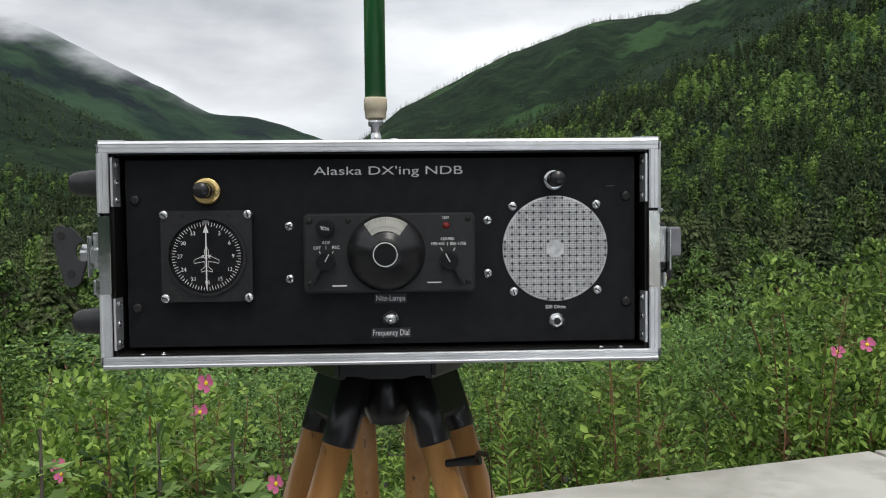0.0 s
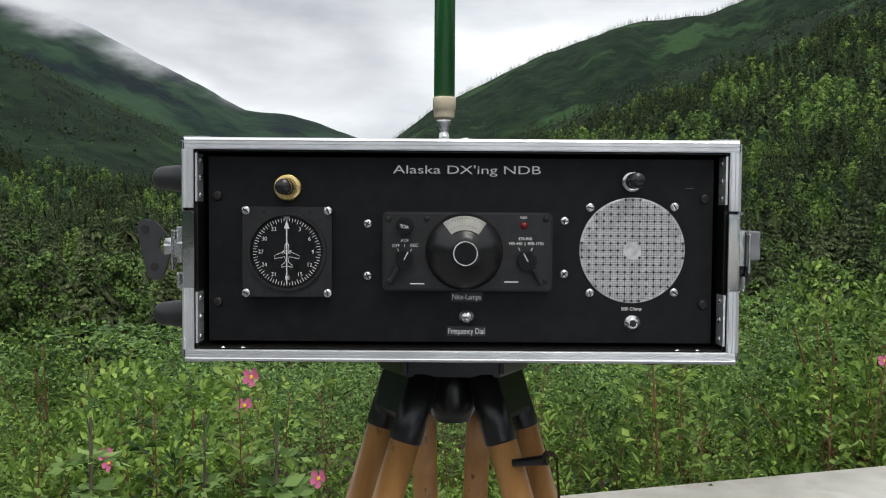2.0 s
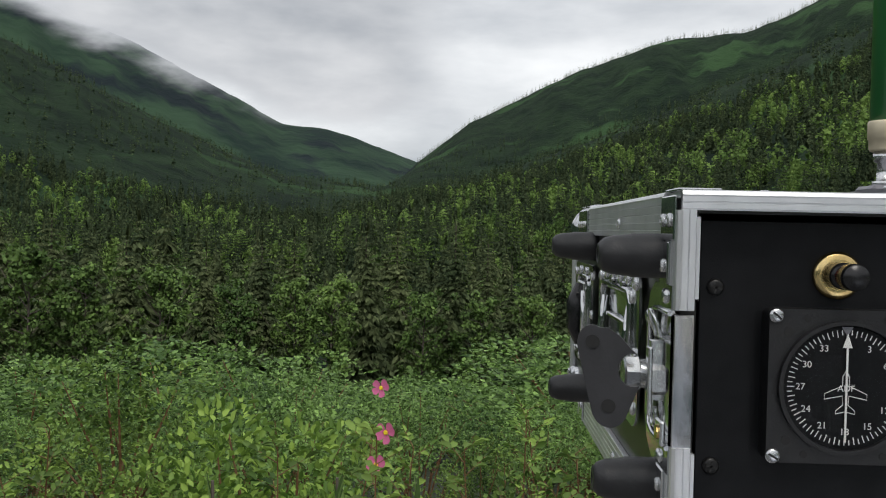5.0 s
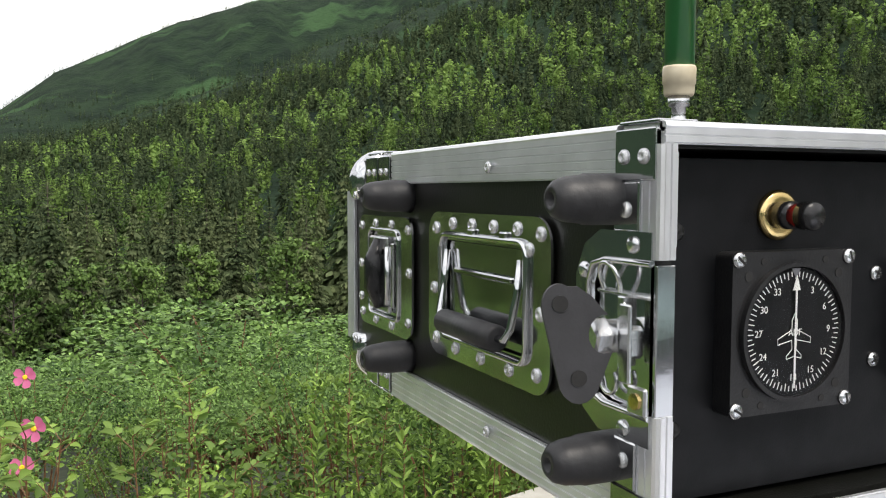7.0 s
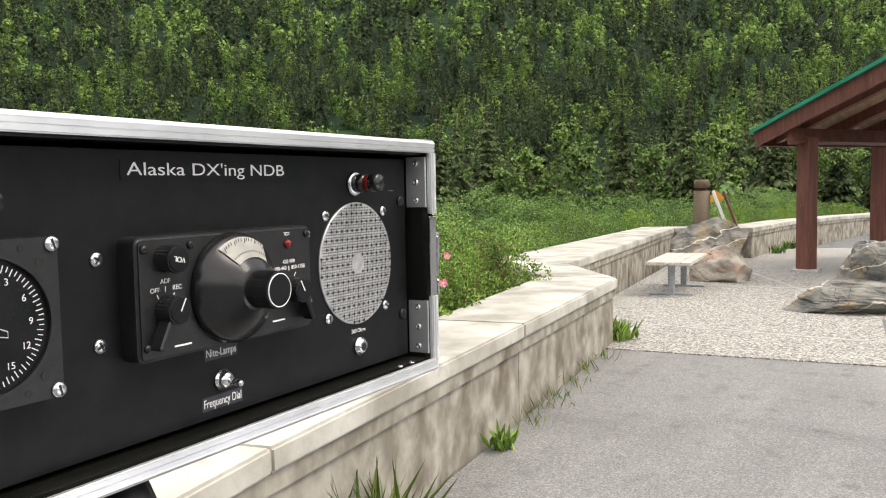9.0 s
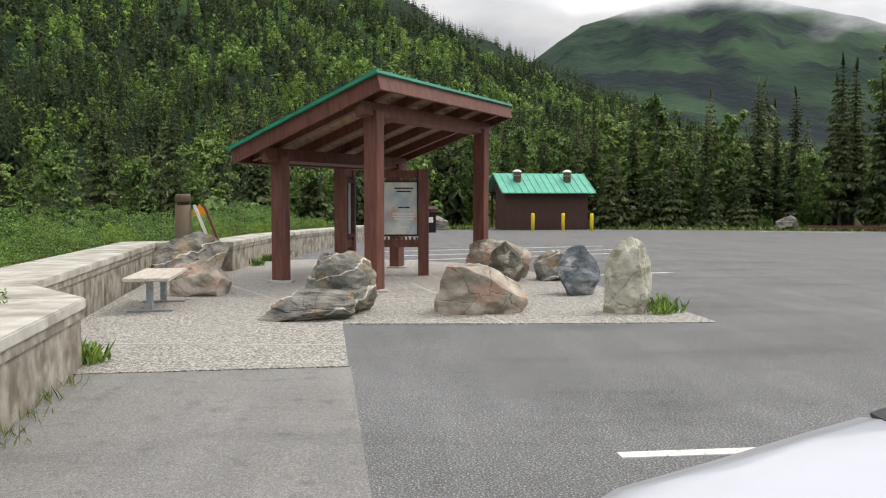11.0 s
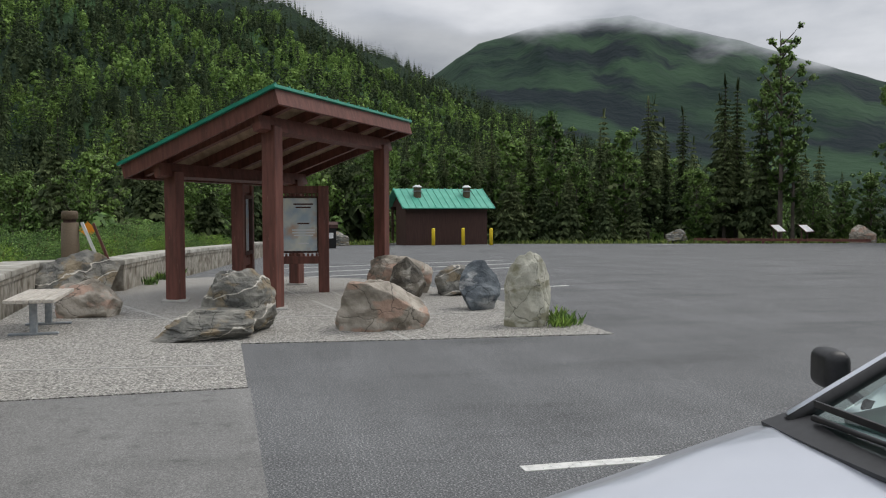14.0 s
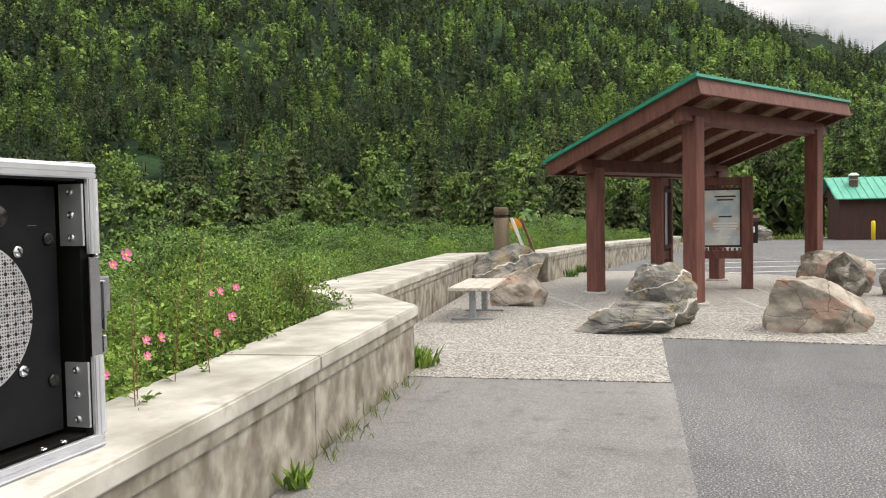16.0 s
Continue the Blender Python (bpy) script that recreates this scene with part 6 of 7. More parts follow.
    for s in (-1, 1):
        for u in (-0.78, -3.45):
            c = W(s * 0.80, u, 0.31)
            ty = part("wheel", lathed([(0, 0.24), (0.02, 0.30), (0.06, 0.31), (0.15, 0.31), (0.19, 0.30), (0.2, 0.24)], c - Vector((s * 0.1, 0, 0)), (s, 0, 0), 28), M_RUBBER, root, "black tyre on a grey rim", smooth=40)
            part("rim", lathed([(0, 0.22), (0.02, 0.2), (0.025, 0.06)], c + Vector((s * 0.095, 0, 0)), (s, 0, 0), 20), M_GALV, ty)
        bm = bmesh.new()
        box(bm, W(s * 0.56, -0.02, 0.56), (0.30, 0.10, 0.14), 0.03, seg=3)
        part("headlamp", bm, M_GREYPLASTIC, root, smooth=40)
    part("grille", boxes((W(0, 0.005, 0.48), (0.6, 0.04, 0.16)), bevel=0.01), M_CARBLACK, root)


car()


# low cloud lying against the mountains
def cloud_material():
    m = bpy.data.materials.new("low_cloud")
    m.use_nodes = True
    n, l = m.node_tree.nodes, m.node_tree.links
    n.remove(n["Principled BSDF"])
    tc = n.new("ShaderNodeTexCoord")
    uv = n.new("ShaderNodeSeparateXYZ")
    l.new(tc.outputs["UV"], uv.inputs[0])
    geo = n.new("ShaderNodeNewGeometry")
    mp = n.new("ShaderNodeMapping")
    mp.inputs["Scale"].default_value = (0.0022, 0.0022, 0.0060)
    l.new(geo.outputs["Position"], mp.inputs["Vector"])
    no = n.new("ShaderNodeTexNoise")
    no.inputs["Scale"].default_value, no.inputs["Detail"].default_value, no.inputs["Roughness"].default_value = 1.0, 6, 0.5
    l.new(mp.outputs["Vector"], no.inputs["Vector"])
    add = n.new("ShaderNodeMath")
    add.operation = "MULTIPLY_ADD"
    add.inputs[1].default_value = 0.42
    l.new(no.outputs["Fac"], add.inputs[0])
    l.new(uv.outputs["Y"], add.inputs[2])
    lo = n.new("ShaderNodeMapRange")
    lo.interpolation_type = "SMOOTHSTEP"
    lo.inputs["From Min"].default_value, lo.inputs["From Max"].default_value = 0.27, 0.40
    l.new(add.outputs[0], lo.inputs["Value"])
    hi = n.new("ShaderNodeMapRange")
    hi.interpolation_type = "SMOOTHSTEP"
    hi.inputs["From Min"].default_value, hi.inputs["From Max"].default_value = 1.0, 0.7
    l.new(uv.outputs["Y"], hi.inputs["Value"])
    ex = n.new("ShaderNodeMapRange")
    ex.interpolation_type = "SMOOTHSTEP"
    ex.inputs["From Min"].default_value, ex.inputs["From Max"].default_value = 0.0, 0.18
    l.new(uv.outputs["X"], ex.inputs["Value"])
    m1, m2 = n.new("ShaderNodeMath"), n.new("ShaderNodeMath")
    m1.operation = m2.operation = "MULTIPLY"
    l.new(lo.outputs[0], m1.inputs[0])
    l.new(hi.outputs[0], m1.inputs[1])
    l.new(m1.outputs[0], m2.inputs[0])
    l.new(ex.outputs[0], m2.inputs[1])
    em, tr, mx = n.new("ShaderNodeEmission"), n.new("ShaderNodeBsdfTransparent"), n.new("ShaderNodeMixShader")
    ra = n.new("ShaderNodeValToRGB")
    ra.color_ramp.elements[0].position, ra.color_ramp.elements[0].color = 0.3, (0.36, 0.39, 0.44, 1)
    ra.color_ramp.elements[1].position, ra.color_ramp.elements[1].color = 0.7, (0.66, 0.68, 0.72, 1)
    l.new(no.outputs["Fac"], ra.inputs["Fac"])
    l.new(ra.outputs["Color"], em.inputs["Color"])
    l.new(m2.outputs[0], mx.inputs[0])
    l.new(tr.outputs[0], mx.inputs[1])
    l.new(em.outputs[0], mx.inputs[2])
    l.new(mx.outputs[0], n["Material Output"].inputs["Surface"])
    return m


M_CLOUD = cloud_material()


def cloud(az0, az1, r, rows, label):
    """A curved bank of cloud; rows give the foot of the bank in degrees above the horizon along its length."""
    bm = bmesh.new()
    uvl = bm.loops.layers.uv.new("UVMap")
    N = 24
    grid = []
    for j in range(9):
        line = []
        for i in range(N + 1):
            az = az0 + (az1 - az0) * i / N
            foot = float(profile(az, rows))
            el = foot + (26 - foot) * (j / 8)
            a = radians(az)
            line.append((bm.verts.new((r * math.sin(a), r * math.cos(a), 1.4 + r * math.tan(radians(el)))), ((i / N), j / 8)))
        grid.append(line)
    for j in range(8):
        for i in range(N):
            q = (grid[j][i], grid[j][i + 1], grid[j + 1][i + 1], grid[j + 1][i])
            f = bm.faces.new([p[0] for p in q])
            for lp, p in zip(f.loops, q):
                x = p[1][0]
                lp[uvl].uv = (min(x, 1 - x) * 2, p[1][1])
    ob = part("low_cloud", bm, M_CLOUD, smooth=80)
    ob.visible_shadow = False
    tagged(ob, label, "cloud", kind="structure")
    return ob


cloud(-75, 0, 2600, ((-75, 11), (-40, 11.5), (-29, 10.8), (-24, 9.0), (-19, 7.2), (-13, 5.4), (-10, 5.4), (-4, 5), (0, 5)), "grey low cloud hiding the mountain top")
cloud(90, 165, 2300, ((90, 9.5), (100, 9.5), (108, 10.0), (115, 9.1), (120, 7.9), (128, 5.9), (135, 4.6), (165, 3.6)), "grey low cloud capping the far mountain")


# wild roses: flowers and leafy sprigs close to the camera
def rose_flower(seed):
    g = np.random.default_rng(seed)
    root = thing("wild_rose_flower", "open pink wild rose with five petals", "flower", "wild roses")
    for k in range(5):
        a = 2 * math.pi * k / 5 + g.normal() * 0.1
        bm = bmesh.new()
        rows = []
        for f, w in ((0.1, 0.15), (0.45, 0.62), (0.8, 0.78), (1.0, 0.42)):
            rows.append([bm.verts.new(Vector((math.cos(a) * f - math.sin(a) * w * s * 0.5, math.sin(a) * f + math.cos(a) * w * s * 0.5, 0.25 * f * f + 0.08 * abs(s))) * 0.026) for s in (-1, 0, 1)])
        for p, q in zip(rows, rows[1:]):
            for i in range(2):
                bm.faces.new((p[i], p[i + 1], q[i + 1], q[i]))
        part("petal", bm, M_PINK, root, smooth=60)
    part("stamens", lathed([(0, 0.004), (0.004, 0.006), (0.006, 0.004)], (0, 0, 0), (0, 0, 1), 10), M_YELLOW, root, "yellow stamens")
    return root


ROSE = rose_flower(3)


def set_rose(p, toward=(0, -1, 0.5), k=1.0):
    ob = copy_thing(ROSE, Matrix.Identity(4))
    ob.matrix_basis = Matrix.Translation(p) @ Vector(toward).to_track_quat("Z", "Y").to_matrix().to_4x4() @ Matrix.Diagonal((k, k, k, 1))


def sprig(p, height, seed, n=14, leaf=0.06, mat=None, label="leafy wild rose shoot with reddish stem"):
    """An upright shoot with leaflets in sprays."""
    g = np.random.default_rng(seed)
    root = thing("rose_shoot", label, "shrub", "rose shoots", Matrix.Translation(p))
    bm = bmesh.new()
    bend = g.normal(size=2) * 0.06
    pts = [Vector((bend[0] * f * f, bend[1] * f * f, height * f)) for f in np.linspace(0, 1, 6)]
    tube(bm, pts, [0.005, 0.0045, 0.004, 0.003, 0.0025, 0.0015], 6)
    B, D, L = [], [], []
    for k in range(n):
        f = 0.25 + 0.75 * k / (n - 1)
        base = Vector((bend[0] * f * f, bend[1] * f * f, height * f))
        a = k * 2.4 + g.normal() * 0.3
        out = Vector((math.cos(a), math.sin(a), 0.25 + 0.4 * f))
        tip = base + out.normalized() * leaf * 2.2
        tube(bm, [base, tip], [0.0016, 0.0008], 4)
        side = Vector((-math.sin(a), math.cos(a), 0.1))
        for u, s in ((0.45, 1), (0.45, -1), (0.75, 1), (0.75, -1), (1.0, 0)):
            q = base + (tip - base) * u
            d = side * s * 0.9 + out * (0.6 if s else 1.0) + Vector((0, 0, g.normal() * 0.15))
            B.append(q), D.append(d), L.append(leaf * g.uniform(0.75, 1.2))
    part("stem", bm, M_STEM, root)
    L = np.array(L)
    v, t = leaves(B, D, L, L * 0.62, 0.18, seed, True)
    mesh_of("foliage", v, t, mat or M_ROSE, root)


g5 = np.random.default_rng(55)
for i in range(118):
    x = float(g5.uniform(-3.6, 6.8))
    y = float(np.interp(x, (-5.5, 0.2, 1.6, 6.98), (0.60, 1.62, 2.02, 2.76))) + float(g5.uniform(0.12, 1.2))
    z0 = float(terrain(math.degrees(math.atan2(x, y)), math.hypot(x, y)))
    top = float(g5.uniform(0.50, 0.96)) + (0.14 if x > 1.2 else 0.0)
    sprig((x, y, z0 - 0.03), top - z0, 300 + i, int(g5.integers(16, 26)), float(g5.uniform(0.026, 0.040)), M_ROSE if i % 3 else M_YGREEN)
# tall shoots standing just past the case
for x, y, top, s in ((0.72, 1.95, 1.36, 1), (0.80, 2.05, 1.25, 2), (-0.62, 1.75, 0.98, 3), (-0.86, 1.7, 0.93, 4), (1.55, 2.3, 1.15, 5), (1.9, 2.35, 1.05, 6), (2.75, 2.05, 1.32, 7), (4.2, 2.55, 1.42, 8), (3.75, 2.1, 1.1, 9), (2.95, 2.0, 1.0, 13), (3.1, 2.1, 1.15, 14), (3.5, 2.2, 1.12, 15), (7.4, 4.0, 1.1, 10), (-0.35, 1.8, 0.92, 11)):
    z0 = float(terrain(math.degrees(math.atan2(x, y)), math.hypot(x, y)))
    sprig((x, y, z0 - 0.03), top - z0, 500 + s, 24, 0.046 if s in (1, 2) else 0.036, M_YGREEN if s in (1, 2, 8) else M_ROSE)
for p in ((-0.606, 1.745, 1.056), (-0.591, 1.75, 0.936), (-1.004, 1.69, 0.686), (-1.021, 1.71, 0.705), (-0.374, 1.662, 0.652), (1.767, 2.345, 0.922), (1.677, 2.393, 0.887), (2.85, 1.95, 1.30), (2.80, 1.98, 1.26), (3.83, 2.0, 1.07), (3.70, 2.02, 1.06), (3.58, 2.0, 1.06), (3.05, 1.93, 0.91), (2.90, 1.90, 0.92), (3.75, 1.98, 0.92), (2.85, 1.86, 0.86), (2.75, 2.0, 0.79), (3.55, 1.95, 0.86), (-0.62, 1.78, 0.84)):
    set_rose(p, (g5.uniform(-0.6, 0.1), -1, g5.uniform(0.1, 0.6)), float(g5.uniform(0.8, 1.15)))


def fireweed(p, height, seed):
    """An upright stalk ringed with narrow leaves."""
    g = np.random.default_rng(seed)
    root = thing("fireweed_plant", "green fireweed stalk ringed with narrow leaves", "plant", "fireweed", Matrix.Translation(p))
    bm = bmesh.new()
    tube(bm, [(0, 0, 0), (g.normal() * 0.01, g.normal() * 0.01, height * 0.5), (g.normal() * 0.02, g.normal() * 0.02, height)], [0.004, 0.003, 0.0015], 6)
    part("stem", bm, M_STEM, root)
    n = int(height / 0.011)
    f = np.linspace(0.15, 1.0, n)
    a = np.arange(n) * 2.4
    B = np.stack([0 * f, 0 * f, f * height], 1)
    D = np.stack([np.cos(a), np.sin(a), 0.15 + 1.1 * np.maximum(0, f - 0.7) / 0.3], 1) + g.normal(size=(n, 3)) * 0.12
    L = 0.095 * (1.1 - 0.55 * f) * g.uniform(0.8, 1.15, n)
    v, t = leaves(B, D, L, 0.013, 0.2, seed, True)
    mesh_of("foliage", v, t, M_YGREEN if seed % 3 == 0 else M_ROSE, root)


def sapling(p, height, seed):
    root = thing("spruce_sapling", "small spruce sapling with pale green tips", "tree", "saplings", Matrix.Translation(p) @ Matrix.Diagonal((height, height, height, 1)))
    bm = bmesh.new()
    tube(bm, [(0, 0, 0), (0, 0, 0.98)], [0.012, 0.004], 6)
    part("trunk", bm, M_BARK, root)
    v, t = conifer(seed, 9, 6, 0.33, 7, 0.12, -0.15)
    mesh_of("crown", v, t, M_SAPLING, root)


for i in range(34):
    x = float(g5.uniform(-2.6, 3.4))
    y = float(np.interp(x, (-5.5, 0.2, 1.6, 6.98), (0.60, 1.62, 2.02, 2.76))) + float(g5.uniform(0.06, 0.35))
    z0 = float(terrain(math.degrees(math.atan2(x, y)), math.hypot(x, y)))
    fireweed((x, y, z0 - 0.03), float(g5.uniform(0.56, 0.86)) - z0, 700 + i)
for x, y, top, s in ((-0.70, 1.62, 0.90, 1), (-0.50, 1.66, 0.88, 2), (-0.98, 1.5, 0.92, 3)):
    z0 = float(terrain(math.degrees(math.atan2(x, y)), math.hypot(x, y)))
    sapling((x, y, z0 - 0.03), top - z0, 800 + s)
for o in (*ROSE.children_recursive, ROSE):
    bpy.data.objects.remove(o)


# weeds and grass along the foot of the parapet
def tuft(name, p, count, height, width, mat, label, seed, spread=0.05):
    g = np.random.default_rng(seed)
    a = g.uniform(0, 6.28, count)
    base = np.stack([g.normal(size=count) * spread, g.normal(size=count) * spread, np.zeros(count)], 1)
    d = np.stack([np.cos(a) * 0.45, np.sin(a) * 0.45, np.full(count, 1.0)], 1) + g.normal(size=(count, 3)) * 0.15
    v, t = leaves(base, d, height * g.uniform(0.5, 1.1, count), width, 0.2, seed)
    ob = mesh_of(name, v, t, mat)
    ob.location = p
    return tagged(ob, label, "plant", kind="stuff")


def foot(x):
    return 1.29 + 0.106 * x - 0.01


tuft("dandelion_plant", (3.75, foot(3.75) - 0.06, 0.0), 46, 0.17, 0.028, M_YGREEN, "bright green leafy weed at the foot of the wall", 1, 0.03)
tuft("dandelion_plant", (2.55, foot(2.5) - 0.05, 0.0), 40, 0.12, 0.03, M_YGREEN, "bright green leafy weed at the foot of the wall", 2, 0.03)
for i, x in enumerate((1.7, 2.1, 2.35, 4.3, 4.7, 4.9, 5.3, 5.8, 6.3)):
    tuft("grass_tuft", (x, foot(x) - 0.04, 0.0), 46 if x < 2.5 else 22, 0.40 if 1.5 < x < 2.5 else 0.13, 0.005, M_GRASS, "tuft of thin grass at the foot of the wall", 20 + i, 0.06)
for i, (x, y, h) in enumerate(((7.18, 2.06, 0.34), (7.3, 2.15, 0.26), (7.5, 2.3, 0.2), (8.3, 2.9, 0.3), (10.35, -4.05, 0.32), (10.15, -4.15, 0.28), (10.0, -3.98, 0.24), (18.6, 2.35, 0.3), (20.3, 2.35, 0.3), (22.5, 2.2, 0.3))):
    tuft("leafy_weed", (x, y, lot_z(x)), 60, h * 0.8, 0.03, M_BUSH if i % 2 else M_ROSE, "green leafy weed growing by the stone", 40 + i, 0.07)
# verge at the far side of the car park
N = 9000
EDGE = np.array([(32, 1.6), (53.2, 1.2), (54.2, -7), (56.5, -8.5), (56.5, -12), (53.8, -13.5), (51.1, -20), (46.6, -30), (43.5, -42.5), (34, -50)])
run = np.concatenate([[0], np.cumsum(np.hypot(*np.diff(EDGE, axis=0).T))])
along = rng.uniform(0, run[-1], N)
px, py = np.interp(along, run, EDGE[:, 0]), np.interp(along, run, EDGE[:, 1])
off = rng.uniform(0, 1, N) ** 1.5 * 4.0
px, py = px + off * np.where(along < 21, 0, 1), py + off * np.where(along < 21, 0.4, -0.25)
pz = np.array([lot_z(a) for a in px]) - 0.14
hh = rng.uniform(0.12, 0.5, N)
v, t = leaves(np.stack([px, py, pz], 1), np.stack([rng.normal(size=N) * 0.4, rng.normal(size=N) * 0.4, np.ones(N)], 1), hh, hh * 0.3, 0.25)
tagged(mesh_of("verge_grass", v, t, M_GRASS), "rough green verge along the edge of the car park", "grass", kind="stuff")


# forests
def broadleaf_template(count, seed, size, trunk=True, slim=0.24):
    """A crown of leaf clumps along limbs, one high, with gaps."""
    g = np.random.default_rng(seed)
    clumps = []
    for k in range(11):
        h = 0.28 + 0.68 * k / 10
        w = slim * math.sin(math.pi * min(1, (h - 0.12) / 0.95)) ** 0.7
        for _ in range(2 if k < 9 else 1):
            a = g.uniform(0, 6.28)
            r = w * g.uniform(0.3, 0.85)
            clumps.append((r * math.cos(a), r * math.sin(a), h + g.normal() * 0.02, w * g.uniform(0.35, 0.6) + 0.025))
    c = np.array(clumps)
    pick = g.integers(0, len(c), count)
    d = g.normal(size=(count, 3))
    d /= np.linalg.norm(d, axis=1, keepdims=True)
    p = c[pick, :3] + d * c[pick, 3:4] * g.uniform(0.55, 1.05, (count, 1)) * (1, 1, 0.85)
    return shell(p, d + (0, 0, 0.3) + g.normal(size=(count, 3)) * 0.5, size * np.ones(count), seed)


def shell(p, n, size, seed):
    """Clumps lying on the crown's surface, facing outwards."""
    g = np.random.default_rng(seed)
    k = len(p)
    n = n / np.linalg.norm(n, axis=1, keepdims=True)
    a = np.cross(n, g.normal(size=(k, 3)))
    a /= np.linalg.norm(a, axis=1, keepdims=True) + 1e-9
    b = np.cross(n, a)
    size = (size * g.uniform(0.7, 1.35, k))[:, None]
    v = np.stack([p - a * size * 0.55, p + b * size * 0.5 - n * size * 0.12, p + a * size * 0.55, p - b * size * 0.45 - n * size * 0.1], 1) + n[:, None] * g.normal(size=(k, 4, 1)) * size[:, None] * 0.1
    i = np.arange(k)[:, None] * 4
    return v.reshape(-1, 3), np.concatenate([i + [0, 2, 1], i + [0, 3, 2]], 1).reshape(-1, 3)


def far_broadleaf(seed, count=46, size=0.16):
    """A small egg-shaped crown of a few lobes, one high."""
    g = np.random.default_rng(seed)
    u, a = g.uniform(-1, 1, count), g.uniform(0, 6.28, count)
    h = 0.55 + 0.45 * u
    w = 0.23 * np.sqrt(np.clip(1 - u * u, 0.02, 1)) * (1.12 - 0.25 * u) * (1 + 0.22 * np.sin(3 * a + seed) * np.cos(5 * u + seed))
    p = np.stack([w * np.cos(a), w * np.sin(a), h], 1)
    n = np.stack([np.cos(a), np.sin(a), u * 0.7 + 0.5], 1) + g.normal(size=(count, 3)) * 0.3
    return shell(p, n, size * np.ones(count), seed)


def crown_normals(v, spire, seed=0, rough=0.3):
    """Rounded shading of a crown one high: outwards and up, each spray a little apart from the next."""
    g = np.random.default_rng(seed)
    out = v * (1, 1, 0)
    if spire:
        n = out / (np.linalg.norm(out, axis=1, keepdims=True) + 1e-4) + (0, 0, 0.75)
    else:
        n = v * (3.4, 3.4, 1.3) - (0, 0, 0.62)
    n /= np.linalg.norm(n, axis=1, keepdims=True) + 1e-6
    n = n + np.repeat(g.normal(size=(len(v) // 4 + 1, 3)) * rough, 4, axis=0)[:len(v)]
    return n / (np.linalg.norm(n, axis=1, keepdims=True) + 1e-6)


def scatter(name, templates, places, heights, mat, label, category):
    """Many far trees in one mesh."""
    vs, ts, ns, k = [], [], [], 0
    spire = "spruce" in name or "ridge" in name
    pick = rng.integers(0, len(templates), len(places))
    turn = rng.uniform(0, 6.28, len(places))
    for i, (v, t) in enumerate(templates):
        sel = np.where(pick == i)[0]
        if not len(sel):
            continue
        c, s = np.cos(turn[sel])[:, None], np.sin(turn[sel])[:, None]
        h = heights[sel][:, None]
        wide = h * rng.uniform(0.8, 1.2, (len(sel), 1))
        x = (v[None, :, 0] * c - v[None, :, 1] * s) * wide + places[sel][:, 0:1]
        y = (v[None, :, 0] * s + v[None, :, 1] * c) * wide + places[sel][:, 1:2]
        z = v[None, :, 2] * h + places[sel][:, 2:3]
        vs.append(np.stack([x, y, z], -1).reshape(-1, 3))
        q = crown_normals(v, spire, i)
        ns.append(np.stack([q[None, :, 0] * c - q[None, :, 1] * s, q[None, :, 0] * s + q[None, :, 1] * c, np.broadcast_to(q[None, :, 2], x.shape)], -1).reshape(-1, 3))
        ts.append((t[None] + (np.arange(len(sel)) * len(v))[:, None, None]).reshape(-1, 3) + k)
        k += len(vs[-1])
    ob = mesh_of(name, np.concatenate(vs), np.concatenate(ts), mat, None, np.concatenate(ns))
    return tagged(ob, label, category, kind="stuff")


def spots(count, az0, az1, r0, r1, power=2.0):
    az = rng.uniform(az0, az1, count)
    u = rng.uniform(0, 1, count)
    r = (r0 ** power + u * (r1 ** power - r0 ** power)) ** (1 / power)
    return az, r


def keep_off(az, r):
    """Leave the car park and its rim clear."""
    x, y = r * np.sin(np.radians(az)), r * np.cos(np.radians(az))
    edge = np.interp(x, (-4, 7, 8.5, 17, 22, 32, 60), (1.4, 2.8, 4.2, 5.0, 3.6, 2.2, 1.8))
    inside = (y < edge + 3) & (x < 58) & (y > -56)
    valley = (y > edge) & (r < 34)
    return ~(inside | valley)


def mixed(az, r, seed):
    return wob(az * 0.22 + seed, np.log(r) * 4.0, seed)


F_SPRUCE = [conifer(s, 12, 6, 0.145, 1, 0.04, 0.95) for s in (1, 2, 3, 4)]
F_BIRCH = [far_broadleaf(s, 62, 0.125) for s in (5, 6, 7, 8, 9)]
N_SPRUCE = [conifer(s, 18, 7, 0.15, 2, 0.04, 0.85) for s in (31, 32, 33)]
N_BIRCH = [broadleaf_template(190, s, 0.060) for s in (25, 26, 27, 28)]
M_SPR = [conifer(s, 24, 7, 0.16, 4, 0.04, 0.75) for s in (11, 12, 13)]
M_BIR = [broadleaf_template(760, s, 0.036) for s in (15, 16, 17)]
LOW = [far_broadleaf(s, 90, 0.12) for s in (35, 36, 37)]

for count, r0, r1, spr, bir in ((2900, 150, 310, N_SPRUCE, N_BIRCH), (9800, 310, 680, F_SPRUCE, F_BIRCH)):
    az, r = spots(count, -33, 122, r0, r1)
    k = keep_off(az, r)
    az, r = az[k], r[k]
    P = land_xyz(az, r)
    con = mixed(az, r, 1.0) + rng.normal(size=len(az)) * 0.8 > np.interp(r, (150, 300, 480, 680), (-0.05, -0.1, -0.35, -0.9)) + np.where(az > 80, 0.35, 0.0)
    scatter("spruce_forest", spr, P[con], rng.uniform(10, 18, con.sum()), M_FSPRUCE, "dark spruces covering the far slopes", "forest")
    scatter("birch_forest", bir, P[~con], rng.uniform(6, 10.5, (~con).sum()), M_FBIRCH, "light green birches and cottonwoods on the far slopes", "forest")
